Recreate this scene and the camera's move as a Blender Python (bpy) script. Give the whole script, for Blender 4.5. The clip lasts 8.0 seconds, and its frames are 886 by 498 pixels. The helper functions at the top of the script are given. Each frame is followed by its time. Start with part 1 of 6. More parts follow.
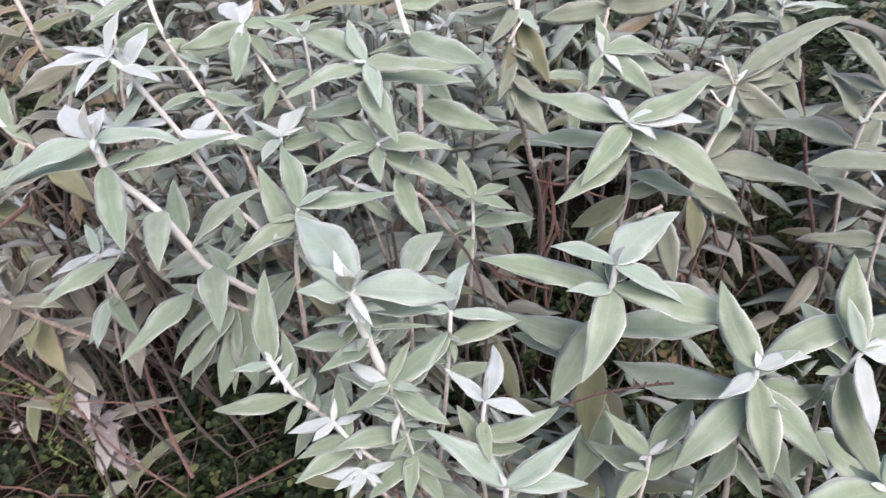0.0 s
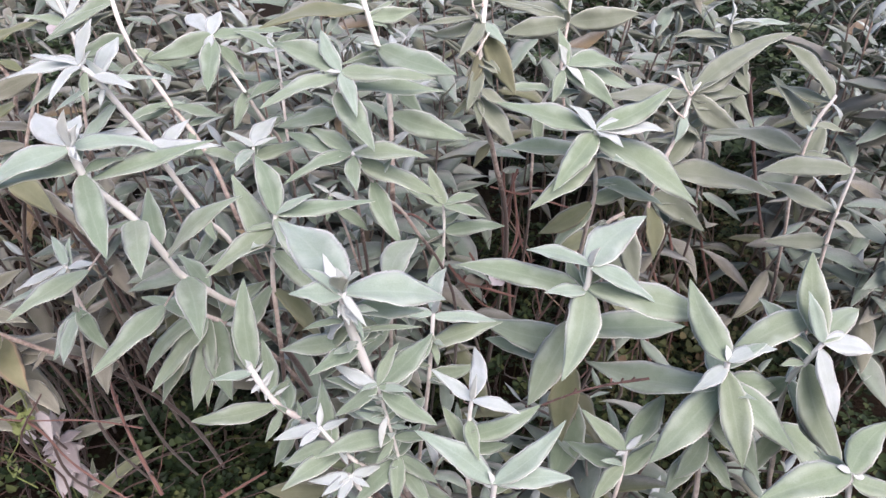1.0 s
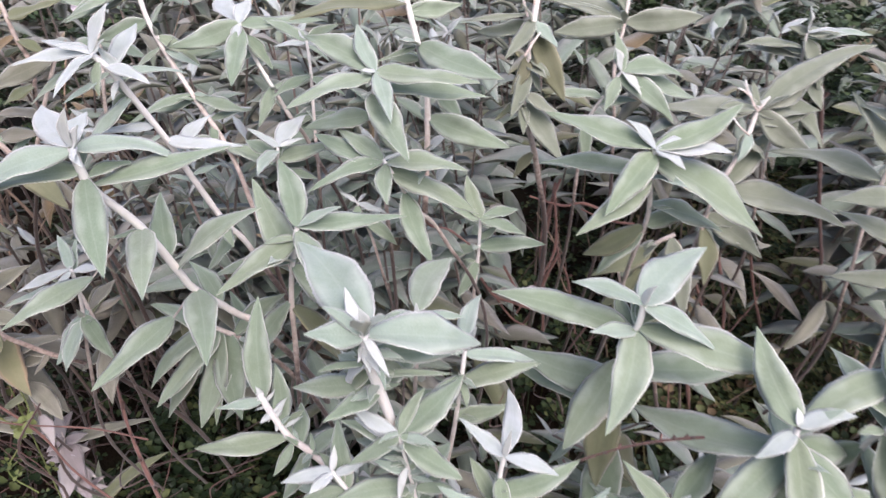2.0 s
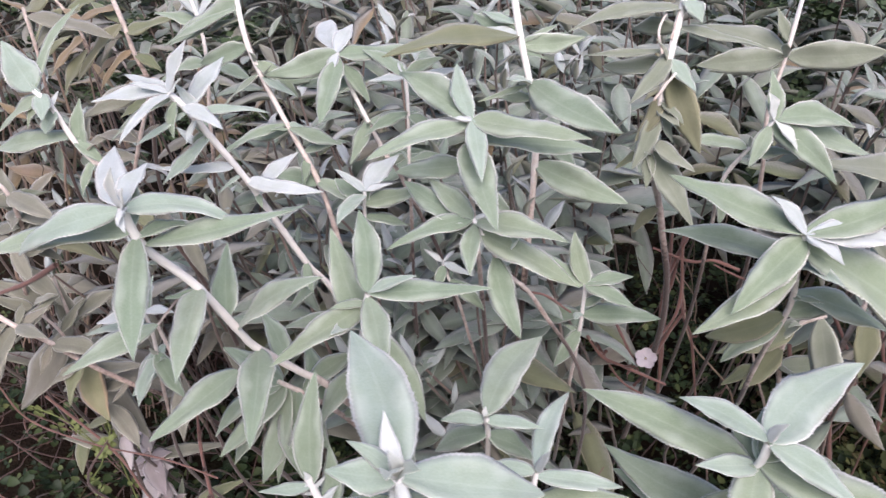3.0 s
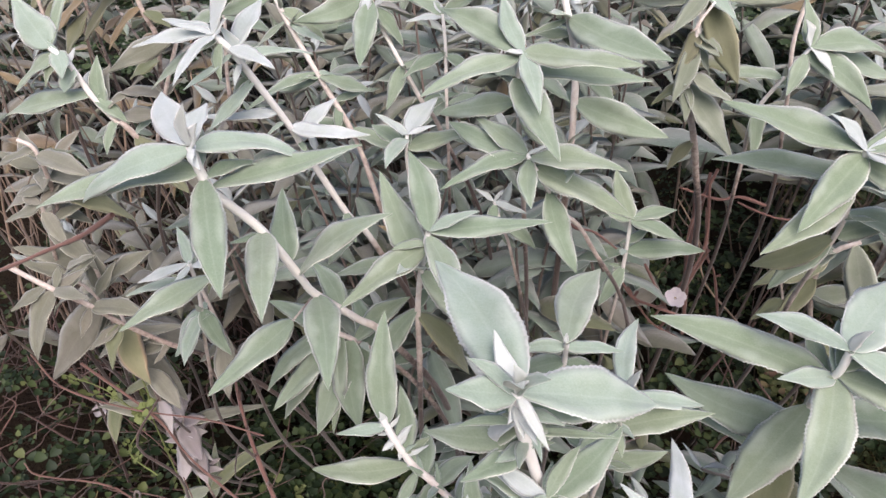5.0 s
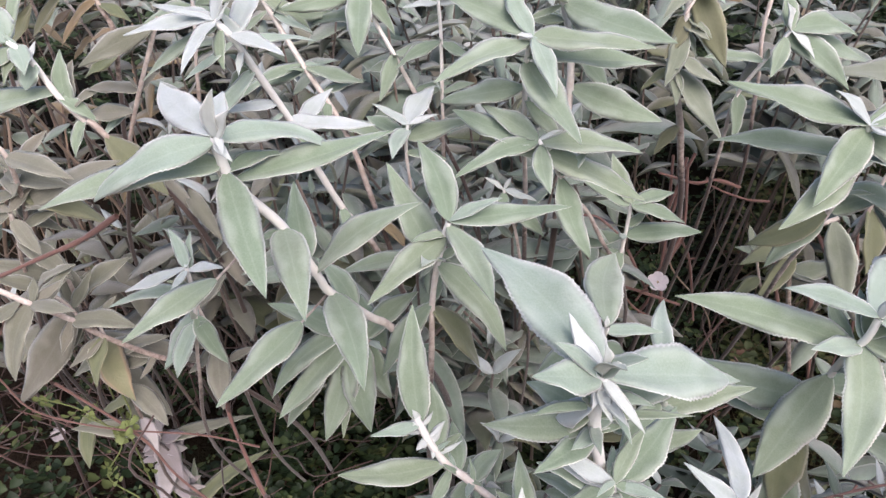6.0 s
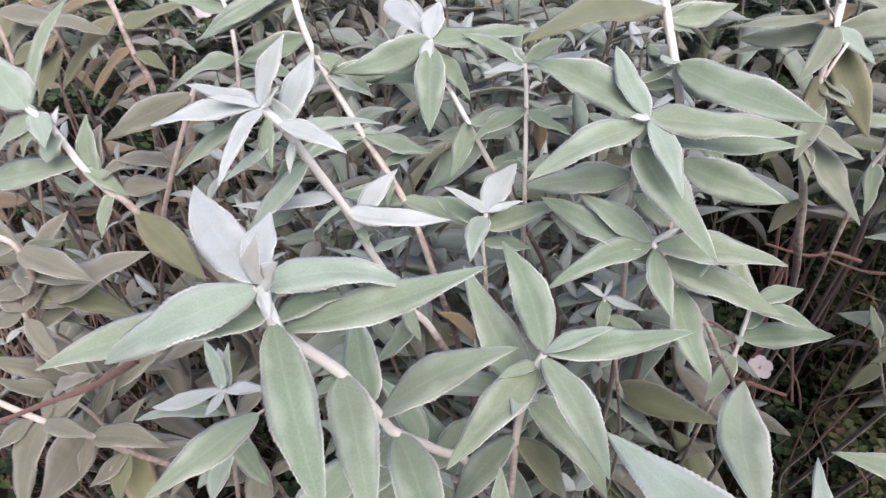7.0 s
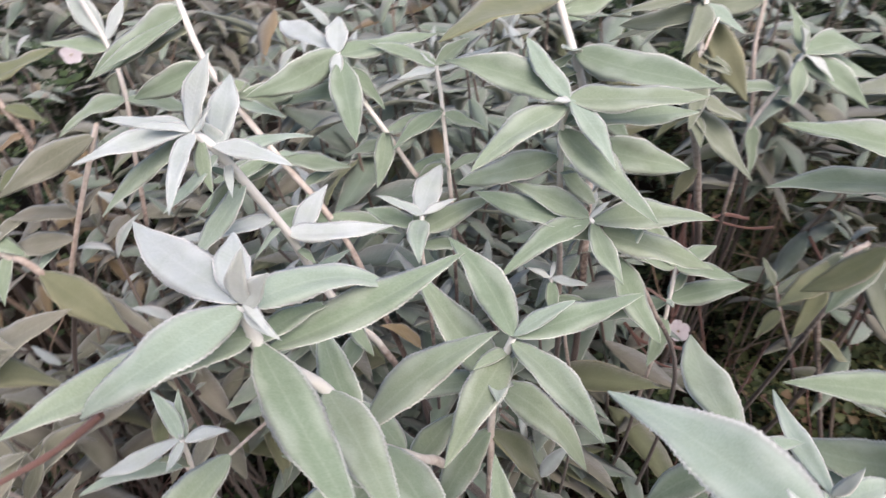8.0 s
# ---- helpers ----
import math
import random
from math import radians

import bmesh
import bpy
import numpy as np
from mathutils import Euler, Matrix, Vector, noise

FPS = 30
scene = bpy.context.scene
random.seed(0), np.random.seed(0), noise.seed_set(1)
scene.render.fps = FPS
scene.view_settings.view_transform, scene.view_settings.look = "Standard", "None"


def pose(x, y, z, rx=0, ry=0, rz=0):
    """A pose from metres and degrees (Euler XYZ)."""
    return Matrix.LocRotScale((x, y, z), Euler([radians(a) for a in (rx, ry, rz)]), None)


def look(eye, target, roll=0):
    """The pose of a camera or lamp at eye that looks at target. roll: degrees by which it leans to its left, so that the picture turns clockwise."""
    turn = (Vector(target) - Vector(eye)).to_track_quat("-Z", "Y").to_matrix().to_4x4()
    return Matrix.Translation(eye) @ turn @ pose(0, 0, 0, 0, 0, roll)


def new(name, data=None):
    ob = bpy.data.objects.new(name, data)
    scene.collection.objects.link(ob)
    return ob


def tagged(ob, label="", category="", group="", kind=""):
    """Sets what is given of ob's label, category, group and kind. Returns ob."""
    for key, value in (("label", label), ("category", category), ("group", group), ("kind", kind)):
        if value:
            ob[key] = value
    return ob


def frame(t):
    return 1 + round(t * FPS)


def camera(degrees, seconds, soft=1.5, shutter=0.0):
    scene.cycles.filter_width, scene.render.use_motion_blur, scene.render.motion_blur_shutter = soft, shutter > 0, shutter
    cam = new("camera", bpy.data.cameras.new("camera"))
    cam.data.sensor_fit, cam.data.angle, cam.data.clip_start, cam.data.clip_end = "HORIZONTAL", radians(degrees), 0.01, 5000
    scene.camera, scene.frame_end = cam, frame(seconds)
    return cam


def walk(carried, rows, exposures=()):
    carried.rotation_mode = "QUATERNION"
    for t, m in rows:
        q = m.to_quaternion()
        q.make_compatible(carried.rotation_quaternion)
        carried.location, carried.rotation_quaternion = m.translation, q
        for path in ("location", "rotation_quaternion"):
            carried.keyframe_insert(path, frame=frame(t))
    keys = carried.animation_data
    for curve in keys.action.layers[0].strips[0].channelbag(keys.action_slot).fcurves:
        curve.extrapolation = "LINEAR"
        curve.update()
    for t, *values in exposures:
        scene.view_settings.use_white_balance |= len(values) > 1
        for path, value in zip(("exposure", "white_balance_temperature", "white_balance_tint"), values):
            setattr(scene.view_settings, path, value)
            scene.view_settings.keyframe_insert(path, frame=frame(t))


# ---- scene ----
cam = camera(64.3, 8.0, shutter=0.4)
METRES, EYE, TILT, LEAN, TURN = 0.80, 1.05, -26.0, 0.0, 0.0
ROWS = [
    (0.0, 0.0, 0.0, 0.0, -0.0, 0.0, 0.0),
    (0.5, -0.0139, -0.0076, -0.0018, -2.85, 1.3, 1.54),
    (1.0, -0.0469, -0.0164, -0.0173, -4.31, 1.37, 0.94),
    (2.5, -0.0052, 0.1739, 0.1211, 4.5, -0.2, -5.43),
    (3.0, -0.0027, 0.215, 0.1505, 8.81, -1.55, -6.75),
    (3.5, -0.0757, 0.198, 0.1285, 6.87, -0.59, -4.36),
    (4.0, -0.1124, 0.1946, 0.0963, 6.87, -2.11, -5.74),
    (4.5, -0.0874, 0.2108, 0.1054, 5.39, -2.66, -4.31),
    (6.0, -0.2196, 0.2257, 0.0739, 0.29, -3.0, -1.9),
    (6.5, -0.2518, 0.2883, 0.1248, 1.37, -2.65, 0.22),
    (7.0, -0.278, 0.3904, 0.1905, 3.47, -2.97, -2.6),
    (7.5, -0.2836, 0.4282, 0.1847, 0.0, -4.25, -1.49),
    (8.0, -0.3507, 0.3919, 0.1651, -6.63, -0.98, 5.93),
]
STEPS = [(t, pose(0, 0, EYE, TILT, LEAN, TURN) @ pose(METRES * x, METRES * y, METRES * z, 90 + pitch, roll, yaw)) for t, x, y, z, yaw, pitch, roll in ROWS]
STEPS += [
    (1.2, look((-0.049, -0.019, 1.038), (0.119, 1.798, 0.217), 1.9)),
    (2.3, look((-0.030, 0.131, 1.059), (-0.062, 1.926, 0.179), 3.6)),
    (2.8, look((0.015, 0.204, 1.079), (-0.277, 1.969, 0.184), 3.1)),
    (3.7, look((-0.069, 0.185, 1.066), (-0.320, 1.958, 0.177), 0.8)),
    (4.2, look((-0.074, 0.183, 1.059), (-0.327, 1.921, 0.103), 1.9)),
    (6.2, look((-0.161, 0.201, 1.024), (-0.181, 1.932, 0.024), 1.4)),
    (6.7, look((-0.204, 0.299, 1.056), (-0.313, 2.049, 0.095), -1.4)),
    (7.7, look((-0.229, 0.356, 1.042), (-0.206, 2.096, 0.057), -1.2)),
    (4.7, look((-0.071, 0.180, 1.044), (-0.294, 1.911, 0.069), 1.2)),
    (5.8, look((-0.163, 0.195, 1.049), (-0.229, 1.939, 0.072), 1.2)),
]
TINTS = [(0.0, 0.93, 6400, 13), (1.0, 0.93, 6380, 15), (3.0, 0.86, 6340, 16), (3.5, 0.85, 6450, 15), (4.0, 0.83, 6620, 12), (4.5, 0.83, 6650, 12), (6.0, 0.87, 6450, 13), (7.0, 0.81, 6450, 12), (8.0, 0.80, 6650, 11)]
walk(cam, sorted(STEPS, key=lambda row: row[0]), TINTS)

# ---- light ----
world = bpy.data.worlds.new("overcast_sky")
scene.world = world
world.use_nodes = True
wn = world.node_tree.nodes
sky = wn.new("ShaderNodeTexSky")
sky.sky_type, sky.sun_disc = "NISHITA", False
sky.sun_elevation, sky.sun_rotation = radians(48), radians(162)
sky.air_density, sky.dust_density = 1.0, 4.0
world.node_tree.links.new(sky.outputs[0], wn["Background"].inputs[0])
wn["Background"].inputs[1].default_value = 0.11
sun = new("sun", bpy.data.lights.new("sun", "SUN"))
sun.data.energy, sun.data.angle, sun.data.color = 1.5, radians(50), (1.0, 0.922, 0.935)
sun.matrix_world = look((1.1, -2.6, 4.6), (0, 0.9, 0.6))


# ---- materials ----
def material(name, rough=0.8):
    m = bpy.data.materials.new(name)
    m.use_nodes = True
    b = m.node_tree.nodes["Principled BSDF"]
    b.inputs["Roughness"].default_value = rough
    return m, m.node_tree.nodes, m.node_tree.links, b


def math_node(n, l, op, a, b=None):
    k = n.new("ShaderNodeMath")
    k.operation = op
    for i, v in enumerate((a, b)):
        if v is None:
            continue
        if isinstance(v, (int, float)):
            k.inputs[i].default_value = v
        else:
            l.new(v, k.inputs[i])
    return k.outputs[0]


def ramp(n, l, fac, stops):
    r = n.new("ShaderNodeValToRGB")
    while len(r.color_ramp.elements) < len(stops):
        r.color_ramp.elements.new(0.5)
    for e, (p, c) in zip(r.color_ramp.elements, stops):
        e.position, e.color = p, (*c, 1)
    l.new(fac, r.inputs[0])
    return r.outputs[0]


def mixed(n, l, fac, a, b, how="MIX"):
    k = n.new("ShaderNodeMix")
    k.data_type, k.blend_type = "RGBA", how
    for i, v in ((0, fac), (6, a), (7, b)):
        if isinstance(v, (int, float)):
            k.inputs[i].default_value = v
        elif isinstance(v, tuple):
            k.inputs[i].default_value = (*v, 1)
        else:
            l.new(v, k.inputs[i])
    return k.outputs[2]


def noise_tex(n, l, scale, detail=3.0, rough=0.6, vec=None):
    k = n.new("ShaderNodeTexNoise")
    k.inputs["Scale"].default_value, k.inputs["Detail"].default_value = scale, detail
    k.inputs["Roughness"].default_value = rough
    c = vec if vec else n.new("ShaderNodeTexCoord").outputs["Object"]
    l.new(c, k.inputs["Vector"])
    return k.outputs["Fac"]


def leaf_material(name, colours, edge, joined, vein=0.2, sheen=0.35, edge_from=0.885, through_light=0.07, bloom=0.20):
    """Felted leaf: colour by plant piece, pale hairy margin and midrib, fine relief of the veins."""
    m, n, l, b = material(name, 0.85)
    if joined:
        pick = n.new("ShaderNodeNewGeometry").outputs["Random Per Island"]
    else:
        pick = n.new("ShaderNodeObjectInfo").outputs["Random"]
    base = ramp(n, l, pick, colours)
    uv = n.new("ShaderNodeUVMap")
    uv.uv_map = "leaf"
    sep = n.new("ShaderNodeSeparateXYZ")
    l.new(uv.outputs[0], sep.inputs[0])
    side = math_node(n, l, "MULTIPLY", math_node(n, l, "ABSOLUTE", math_node(n, l, "SUBTRACT", sep.outputs[1], 0.5)), 2.0)
    big = noise_tex(n, l, 45.0, 3)
    fine = noise_tex(n, l, 900.0, 2)
    patch = n.new("ShaderNodeMapRange")
    patch.inputs[1].default_value, patch.inputs[2].default_value, patch.inputs[4].default_value = 0.38, 0.66, 0.55
    l.new(big, patch.inputs[0])
    base = mixed(n, l, patch.outputs[0], base, mixed(n, l, 1.0, base, (0.74, 0.78, 0.66), "MULTIPLY"))
    base = mixed(n, l, math_node(n, l, "MULTIPLY", fine, 0.22), base, edge)
    felt = n.new("ShaderNodeMapRange")
    felt.inputs[1].default_value, felt.inputs[2].default_value, felt.inputs[4].default_value = 0.50, 1.0, bloom
    l.new(math_node(n, l, "ADD", side, math_node(n, l, "MULTIPLY", math_node(n, l, "SUBTRACT", noise_tex(n, l, 26.0, 2), 0.5), 1.5)), felt.inputs[0])
    base = mixed(n, l, felt.outputs[0], base, edge)
    rim = n.new("ShaderNodeMapRange")
    rim.inputs[1].default_value, rim.inputs[2].default_value = edge_from, edge_from + 0.07
    rim.inputs[4].default_value = 0.9
    l.new(side, rim.inputs[0])
    rib = n.new("ShaderNodeMapRange")
    rib.inputs[1].default_value, rib.inputs[2].default_value = 0.09, 0.02
    rib.inputs[4].default_value = 0.05
    l.new(side, rib.inputs[0])
    mask = math_node(n, l, "MAXIMUM", rim.outputs[0], rib.outputs[0])
    col = mixed(n, l, mask, base, edge)
    l.new(col, b.inputs["Base Color"])
    wave = math_node(n, l, "SINE", math_node(n, l, "MULTIPLY", math_node(n, l, "SUBTRACT", sep.outputs[0], math_node(n, l, "MULTIPLY", side, 0.12)), 95.0))
    net = noise_tex(n, l, 420.0, 2)
    height = math_node(n, l, "ADD", math_node(n, l, "MULTIPLY", wave, 0.35 * vein), math_node(n, l, "MULTIPLY", net, 0.8))
    bump = n.new("ShaderNodeBump")
    bump.inputs["Strength"].default_value, bump.inputs["Distance"].default_value = 0.35, 0.0012
    l.new(height, bump.inputs["Height"])
    l.new(bump.outputs[0], b.inputs["Normal"])
    b.inputs["Sheen Weight"].default_value = sheen
    b.inputs["Sheen Roughness"].default_value = 0.5
    b.inputs["Specular IOR Level"].default_value = 0.15
    if through_light:
        t = n.new("ShaderNodeBsdfTranslucent")
        l.new(mixed(n, l, 1.0, col, (0.80, 0.95, 0.45), "MULTIPLY"), t.inputs[0])
        mx = n.new("ShaderNodeMixShader")
        mx.inputs[0].default_value = through_light
        l.new(b.outputs[0], mx.inputs[1])
        l.new(t.outputs[0], mx.inputs[2])
        l.new(mx.outputs[0], n["Material Output"].inputs[0])
    return m


def bark_material(name, stops, joined=False, scale=60.0, streaks=(0.62, 0.50, 0.44), dust=(0.62, 0.58, 0.52)):
    m, n, l, b = material(name, 0.85)
    pick = n.new("ShaderNodeNewGeometry").outputs["Random Per Island"] if joined else n.new("ShaderNodeObjectInfo").outputs["Random"]
    base = ramp(n, l, pick, stops)
    streak = noise_tex(n, l, scale, 4)
    fleck = noise_tex(n, l, scale * 9, 2)
    col = mixed(n, l, math_node(n, l, "MULTIPLY", streak, 0.55), base, mixed(n, l, 1.0, base, streaks, "MULTIPLY"))
    col = mixed(n, l, math_node(n, l, "MULTIPLY", fleck, 0.2), col, dust)
    l.new(col, b.inputs["Base Color"])
    bump = n.new("ShaderNodeBump")
    bump.inputs["Strength"].default_value, bump.inputs["Distance"].default_value = 0.5, 0.001
    l.new(fleck, bump.inputs["Height"])
    l.new(bump.outputs[0], b.inputs["Normal"])
    b.inputs["Sheen Weight"].default_value = 0.25
    return m


def shoot_material():
    """White felt on the young end of a shoot, pinkish bark further down, brown root blackened in place of shade."""
    m, n, l, b = material("shoot_bark", 0.85)
    uv = n.new("ShaderNodeUVMap")
    uv.uv_map = "leaf"
    sep = n.new("ShaderNodeSeparateXYZ")
    l.new(uv.outputs[0], sep.inputs[0])
    worn = noise_tex(n, l, 110.0, 4, 0.7)
    fleck = noise_tex(n, l, 620.0, 3)
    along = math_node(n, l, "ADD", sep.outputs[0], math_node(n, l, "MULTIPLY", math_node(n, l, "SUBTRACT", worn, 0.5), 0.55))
    # last stop is near-black: the dark under the shrub, put into the bark
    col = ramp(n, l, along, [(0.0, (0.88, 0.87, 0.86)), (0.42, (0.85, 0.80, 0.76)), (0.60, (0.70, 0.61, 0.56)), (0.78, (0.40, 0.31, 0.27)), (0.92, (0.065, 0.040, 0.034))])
    col = mixed(n, l, math_node(n, l, "MULTIPLY", fleck, 0.12), col, (0.24, 0.165, 0.135))
    l.new(col, b.inputs["Base Color"])
    bump = n.new("ShaderNodeBump")
    bump.inputs["Strength"].default_value, bump.inputs["Distance"].default_value = 0.6, 0.0012
    l.new(fleck, bump.inputs["Height"])
    l.new(bump.outputs[0], b.inputs["Normal"])
    b.inputs["Sheen Weight"].default_value = 0.35
    return m


SAGE = [(0.0, (0.14, 0.207, 0.13)), (0.35, (0.17, 0.234, 0.153)), (0.7, (0.2, 0.263, 0.18)), (1.0, (0.161, 0.209, 0.122))]
SILVER = [(0.0, (0.33, 0.385, 0.38)), (0.5, (0.43, 0.475, 0.495)), (1.0, (0.375, 0.425, 0.43))]
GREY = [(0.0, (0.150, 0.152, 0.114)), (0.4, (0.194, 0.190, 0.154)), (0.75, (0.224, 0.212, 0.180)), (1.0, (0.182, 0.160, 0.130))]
WHITE = [(0.0, (0.50, 0.53, 0.53)), (1.0, (0.61, 0.64, 0.65))]
HALF = [(0.0, (0.223, 0.302, 0.239)), (1.0, (0.254, 0.333, 0.276))]
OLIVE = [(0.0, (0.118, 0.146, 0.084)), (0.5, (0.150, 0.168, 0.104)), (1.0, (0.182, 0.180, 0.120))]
OCHRE = [(0.0, (0.200, 0.145, 0.090)), (0.5, (0.265, 0.200, 0.125)), (1.0, (0.180, 0.130, 0.100))]
WARM = [(0.0, (0.149, 0.205, 0.164)), (0.35, (0.18, 0.235, 0.194)), (0.7, (0.212, 0.265, 0.228)), (1.0, (0.169, 0.209, 0.154))]
PALE = (0.78, 0.81, 0.77)
UNDER = [(0.0, (0.42, 0.45, 0.38)), (1.0, (0.50, 0.52, 0.45))]
leaf_top = leaf_material("sage_leaf", SAGE, PALE, False)
leaf_green = leaf_material("green_sage_leaf", [(0.0, (0.142, 0.205, 0.118)), (0.4, (0.172, 0.236, 0.142)), (0.75, (0.198, 0.258, 0.166)), (1.0, (0.165, 0.208, 0.112))], PALE, False)
leaf_young = leaf_material("silver_leaf", SILVER, (0.90, 0.91, 0.92), False, sheen=0.6, edge_from=0.88)
leaf_half = leaf_material("pale_sage_leaf", HALF, (0.82, 0.85, 0.84), False, sheen=0.45)
# left leaves' grey-olive, with that side's shade mixed into the colour
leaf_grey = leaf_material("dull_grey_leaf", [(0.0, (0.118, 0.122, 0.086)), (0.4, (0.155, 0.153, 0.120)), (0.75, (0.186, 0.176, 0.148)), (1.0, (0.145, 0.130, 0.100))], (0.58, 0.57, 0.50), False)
leaf_white = leaf_material("white_felted_leaf", WHITE, (0.80, 0.82, 0.82), False, sheen=0.6)
leaf_old = leaf_material("olive_leaf", OLIVE, (0.40, 0.38, 0.26), False)
leaf_under = leaf_material("leaf_underside", UNDER, (0.55, 0.57, 0.50), False)
leaf_dead = leaf_material("withered_leaf", [(0.0, (0.28, 0.235, 0.25)), (1.0, (0.46, 0.42, 0.44))], (0.58, 0.53, 0.55), False)
leaf_dusty = leaf_material("dusty_sage_leaf", [(0.0, (0.148, 0.174, 0.122)), (0.5, (0.176, 0.202, 0.148)), (1.0, (0.200, 0.216, 0.168))], (0.60, 0.62, 0.56), False)
leaf_yellow = leaf_material("yellowing_leaf", [(0.0, (0.25, 0.255, 0.15)), (1.0, (0.28, 0.285, 0.18))], (0.42, 0.32, 0.22), False, edge_from=0.7)
leaf_dry = leaf_material("ochre_leaf", OCHRE, (0.42, 0.35, 0.24), False)
fill_dry = leaf_material("ochre_foliage", OCHRE, (0.42, 0.35, 0.24), True)
fill_top = leaf_material("sage_foliage", WARM, (0.58, 0.62, 0.57), True, edge_from=0.90)
fill_young = leaf_material("silver_foliage", SILVER, (0.70, 0.74, 0.76), True, sheen=0.6)
fill_olive = leaf_material("olive_foliage", OLIVE, (0.40, 0.38, 0.26), True)
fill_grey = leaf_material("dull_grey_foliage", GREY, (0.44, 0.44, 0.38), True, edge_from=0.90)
# underside colour cut below the front leaves' to darken the gaps
fill_under = leaf_material("foliage_underside", [(0.0, (0.24, 0.26, 0.21)), (1.0, (0.32, 0.335, 0.28))], (0.42, 0.43, 0.37), True)
bark = shoot_material()
# inner stems darker than the shoot bark, shade of the thicket in their colour
bark_fill = bark_material("dark_stem", [(0.0, (0.05, 0.030, 0.025)), (0.5, (0.10, 0.062, 0.050)), (1.0, (0.21, 0.14, 0.115))], True)


# ---- leaf and stem shapes ----
def leaf_arrays(segs, cross, length, width, fold, droop, wave=0.0, teeth=0.0, seed=0, full=0.42):
    """Two felted skins that meet at the margin, tip along +X. Returns vertices, faces, uvs and face sides."""
    rng = random.Random(seed)
    ph = rng.uniform(0, 6.28)
    sway = rng.uniform(-0.07, 0.07)
    rows_top, rows_low, verts, uvs = [], [], [], []
    thick = 0.0016 * min(1.0, width / 0.02)
    for i in range(segs + 1):
        u = i / segs
        p = math.log(0.5) / math.log(full)
        w = math.sin(math.pi * min(1.0, u ** p)) ** 0.82 if 0 < u < 1 else 0.0
        w = max(w * (1.0 - 0.14 * max(0.0, u - 0.50) / 0.50), 0.05 if u < 0.5 else 0.012) * width * 0.48
        top, low = [], []
        bite = (rng.uniform(0.2, 1.4), rng.uniform(0.2, 1.4))
        for j in range(cross + 1):
            v = j / cross
            s = 2 * v - 1
            ww = w * (1 + 0.03 * math.sin(ph * 2 + 13 * u + 2.6 * (s > 0)) + 0.02 * math.sin(ph + 29 * u + 4.1 * (s > 0)) + (teeth * bite[j > 0] if i % 2 and abs(s) > 0.99 else 0.0))
            y = s * ww + sway * length * math.sin(math.pi * u)
            x = u * length + (0.004 * length if i % 2 and abs(s) > 0.99 and teeth else 0.0)
            z = fold * abs(s) * w + droop * length * 4 * u * (1 - u) - fold * 0.5 * w + wave * w * math.sin(ph + 9 * u + 2.2 * s) * abs(s)
            z -= 0.06 * w * (1 - abs(s)) ** 3
            if j in (0, cross):
                verts.append((x, y, z))
                uvs.append((u, v))
                top.append(len(verts) - 1)
                low.append(len(verts) - 1)
            else:
                verts.append((x, y, z + thick / 2))
                uvs.append((u, v))
                top.append(len(verts) - 1)
                verts.append((x, y, z - thick / 2))
                uvs.append((u, v))
                low.append(len(verts) - 1)
        rows_top.append(top)
        rows_low.append(low)
    faces, sides = [], []
    for i in range(segs):
        for j in range(cross):
            a, b2, c, d = rows_top[i][j], rows_top[i + 1][j], rows_top[i + 1][j + 1], rows_top[i][j + 1]
            faces.append((a, b2, c, d))
            sides.append(0)
            a, b2, c, d = rows_low[i][j], rows_low[i][j + 1], rows_low[i + 1][j + 1], rows_low[i + 1][j]
            faces.append((a, b2, c, d))
            sides.append(1)
    return np.array(verts), np.array(faces), np.array(uvs), np.array(sides)


def mesh_from(name, verts, faces, uvs, mats, index):
    me = bpy.data.meshes.new(name)
    nv, nf = len(verts), len(faces)
    k = faces.shape[1]
    me.vertices.add(nv)
    me.vertices.foreach_set("co", np.asarray(verts, dtype=np.float32).ravel())
    me.loops.add(nf * k)
    me.loops.foreach_set("vertex_index", np.asarray(faces, dtype=np.int32).ravel())
    me.polygons.add(nf)
    me.polygons.foreach_set("loop_start", np.arange(0, nf * k, k, dtype=np.int32))
    for mt in mats:
        me.materials.append(mt)
    me.polygons.foreach_set("material_index", np.asarray(index, dtype=np.int32))
    me.polygons.foreach_set("use_smooth", np.ones(nf, dtype=bool))
    if uvs is not None:
        lay = me.uv_layers.new(name="leaf")
        lay.data.foreach_set("uv", np.asarray(uvs, dtype=np.float32)[np.asarray(faces).ravel()].ravel())
    me.update()
    me.validate()
    return me


def leaf_turn(heading, rise, roll=0.0, facing=(0.0, -0.5, 1.0)):
    """Axes of a leaf: X to its tip, by heading (degrees from +x towards +y) and rise, Z as near to facing as it goes."""
    h, r = radians(heading), radians(rise)
    x = Vector((math.cos(h) * math.cos(r), math.sin(h) * math.cos(r), math.sin(r)))
    f = Vector(facing)
    z = f - f.dot(x) * x
    if z.length < 0.05:
        z = Vector((0, -1, 0.2)) - Vector((0, -1, 0.2)).dot(x) * x
    z.normalize()
    z = Matrix.Rotation(radians(roll), 3, x) @ z
    y = z.cross(x)
    return Matrix((x, y, z)).transposed()


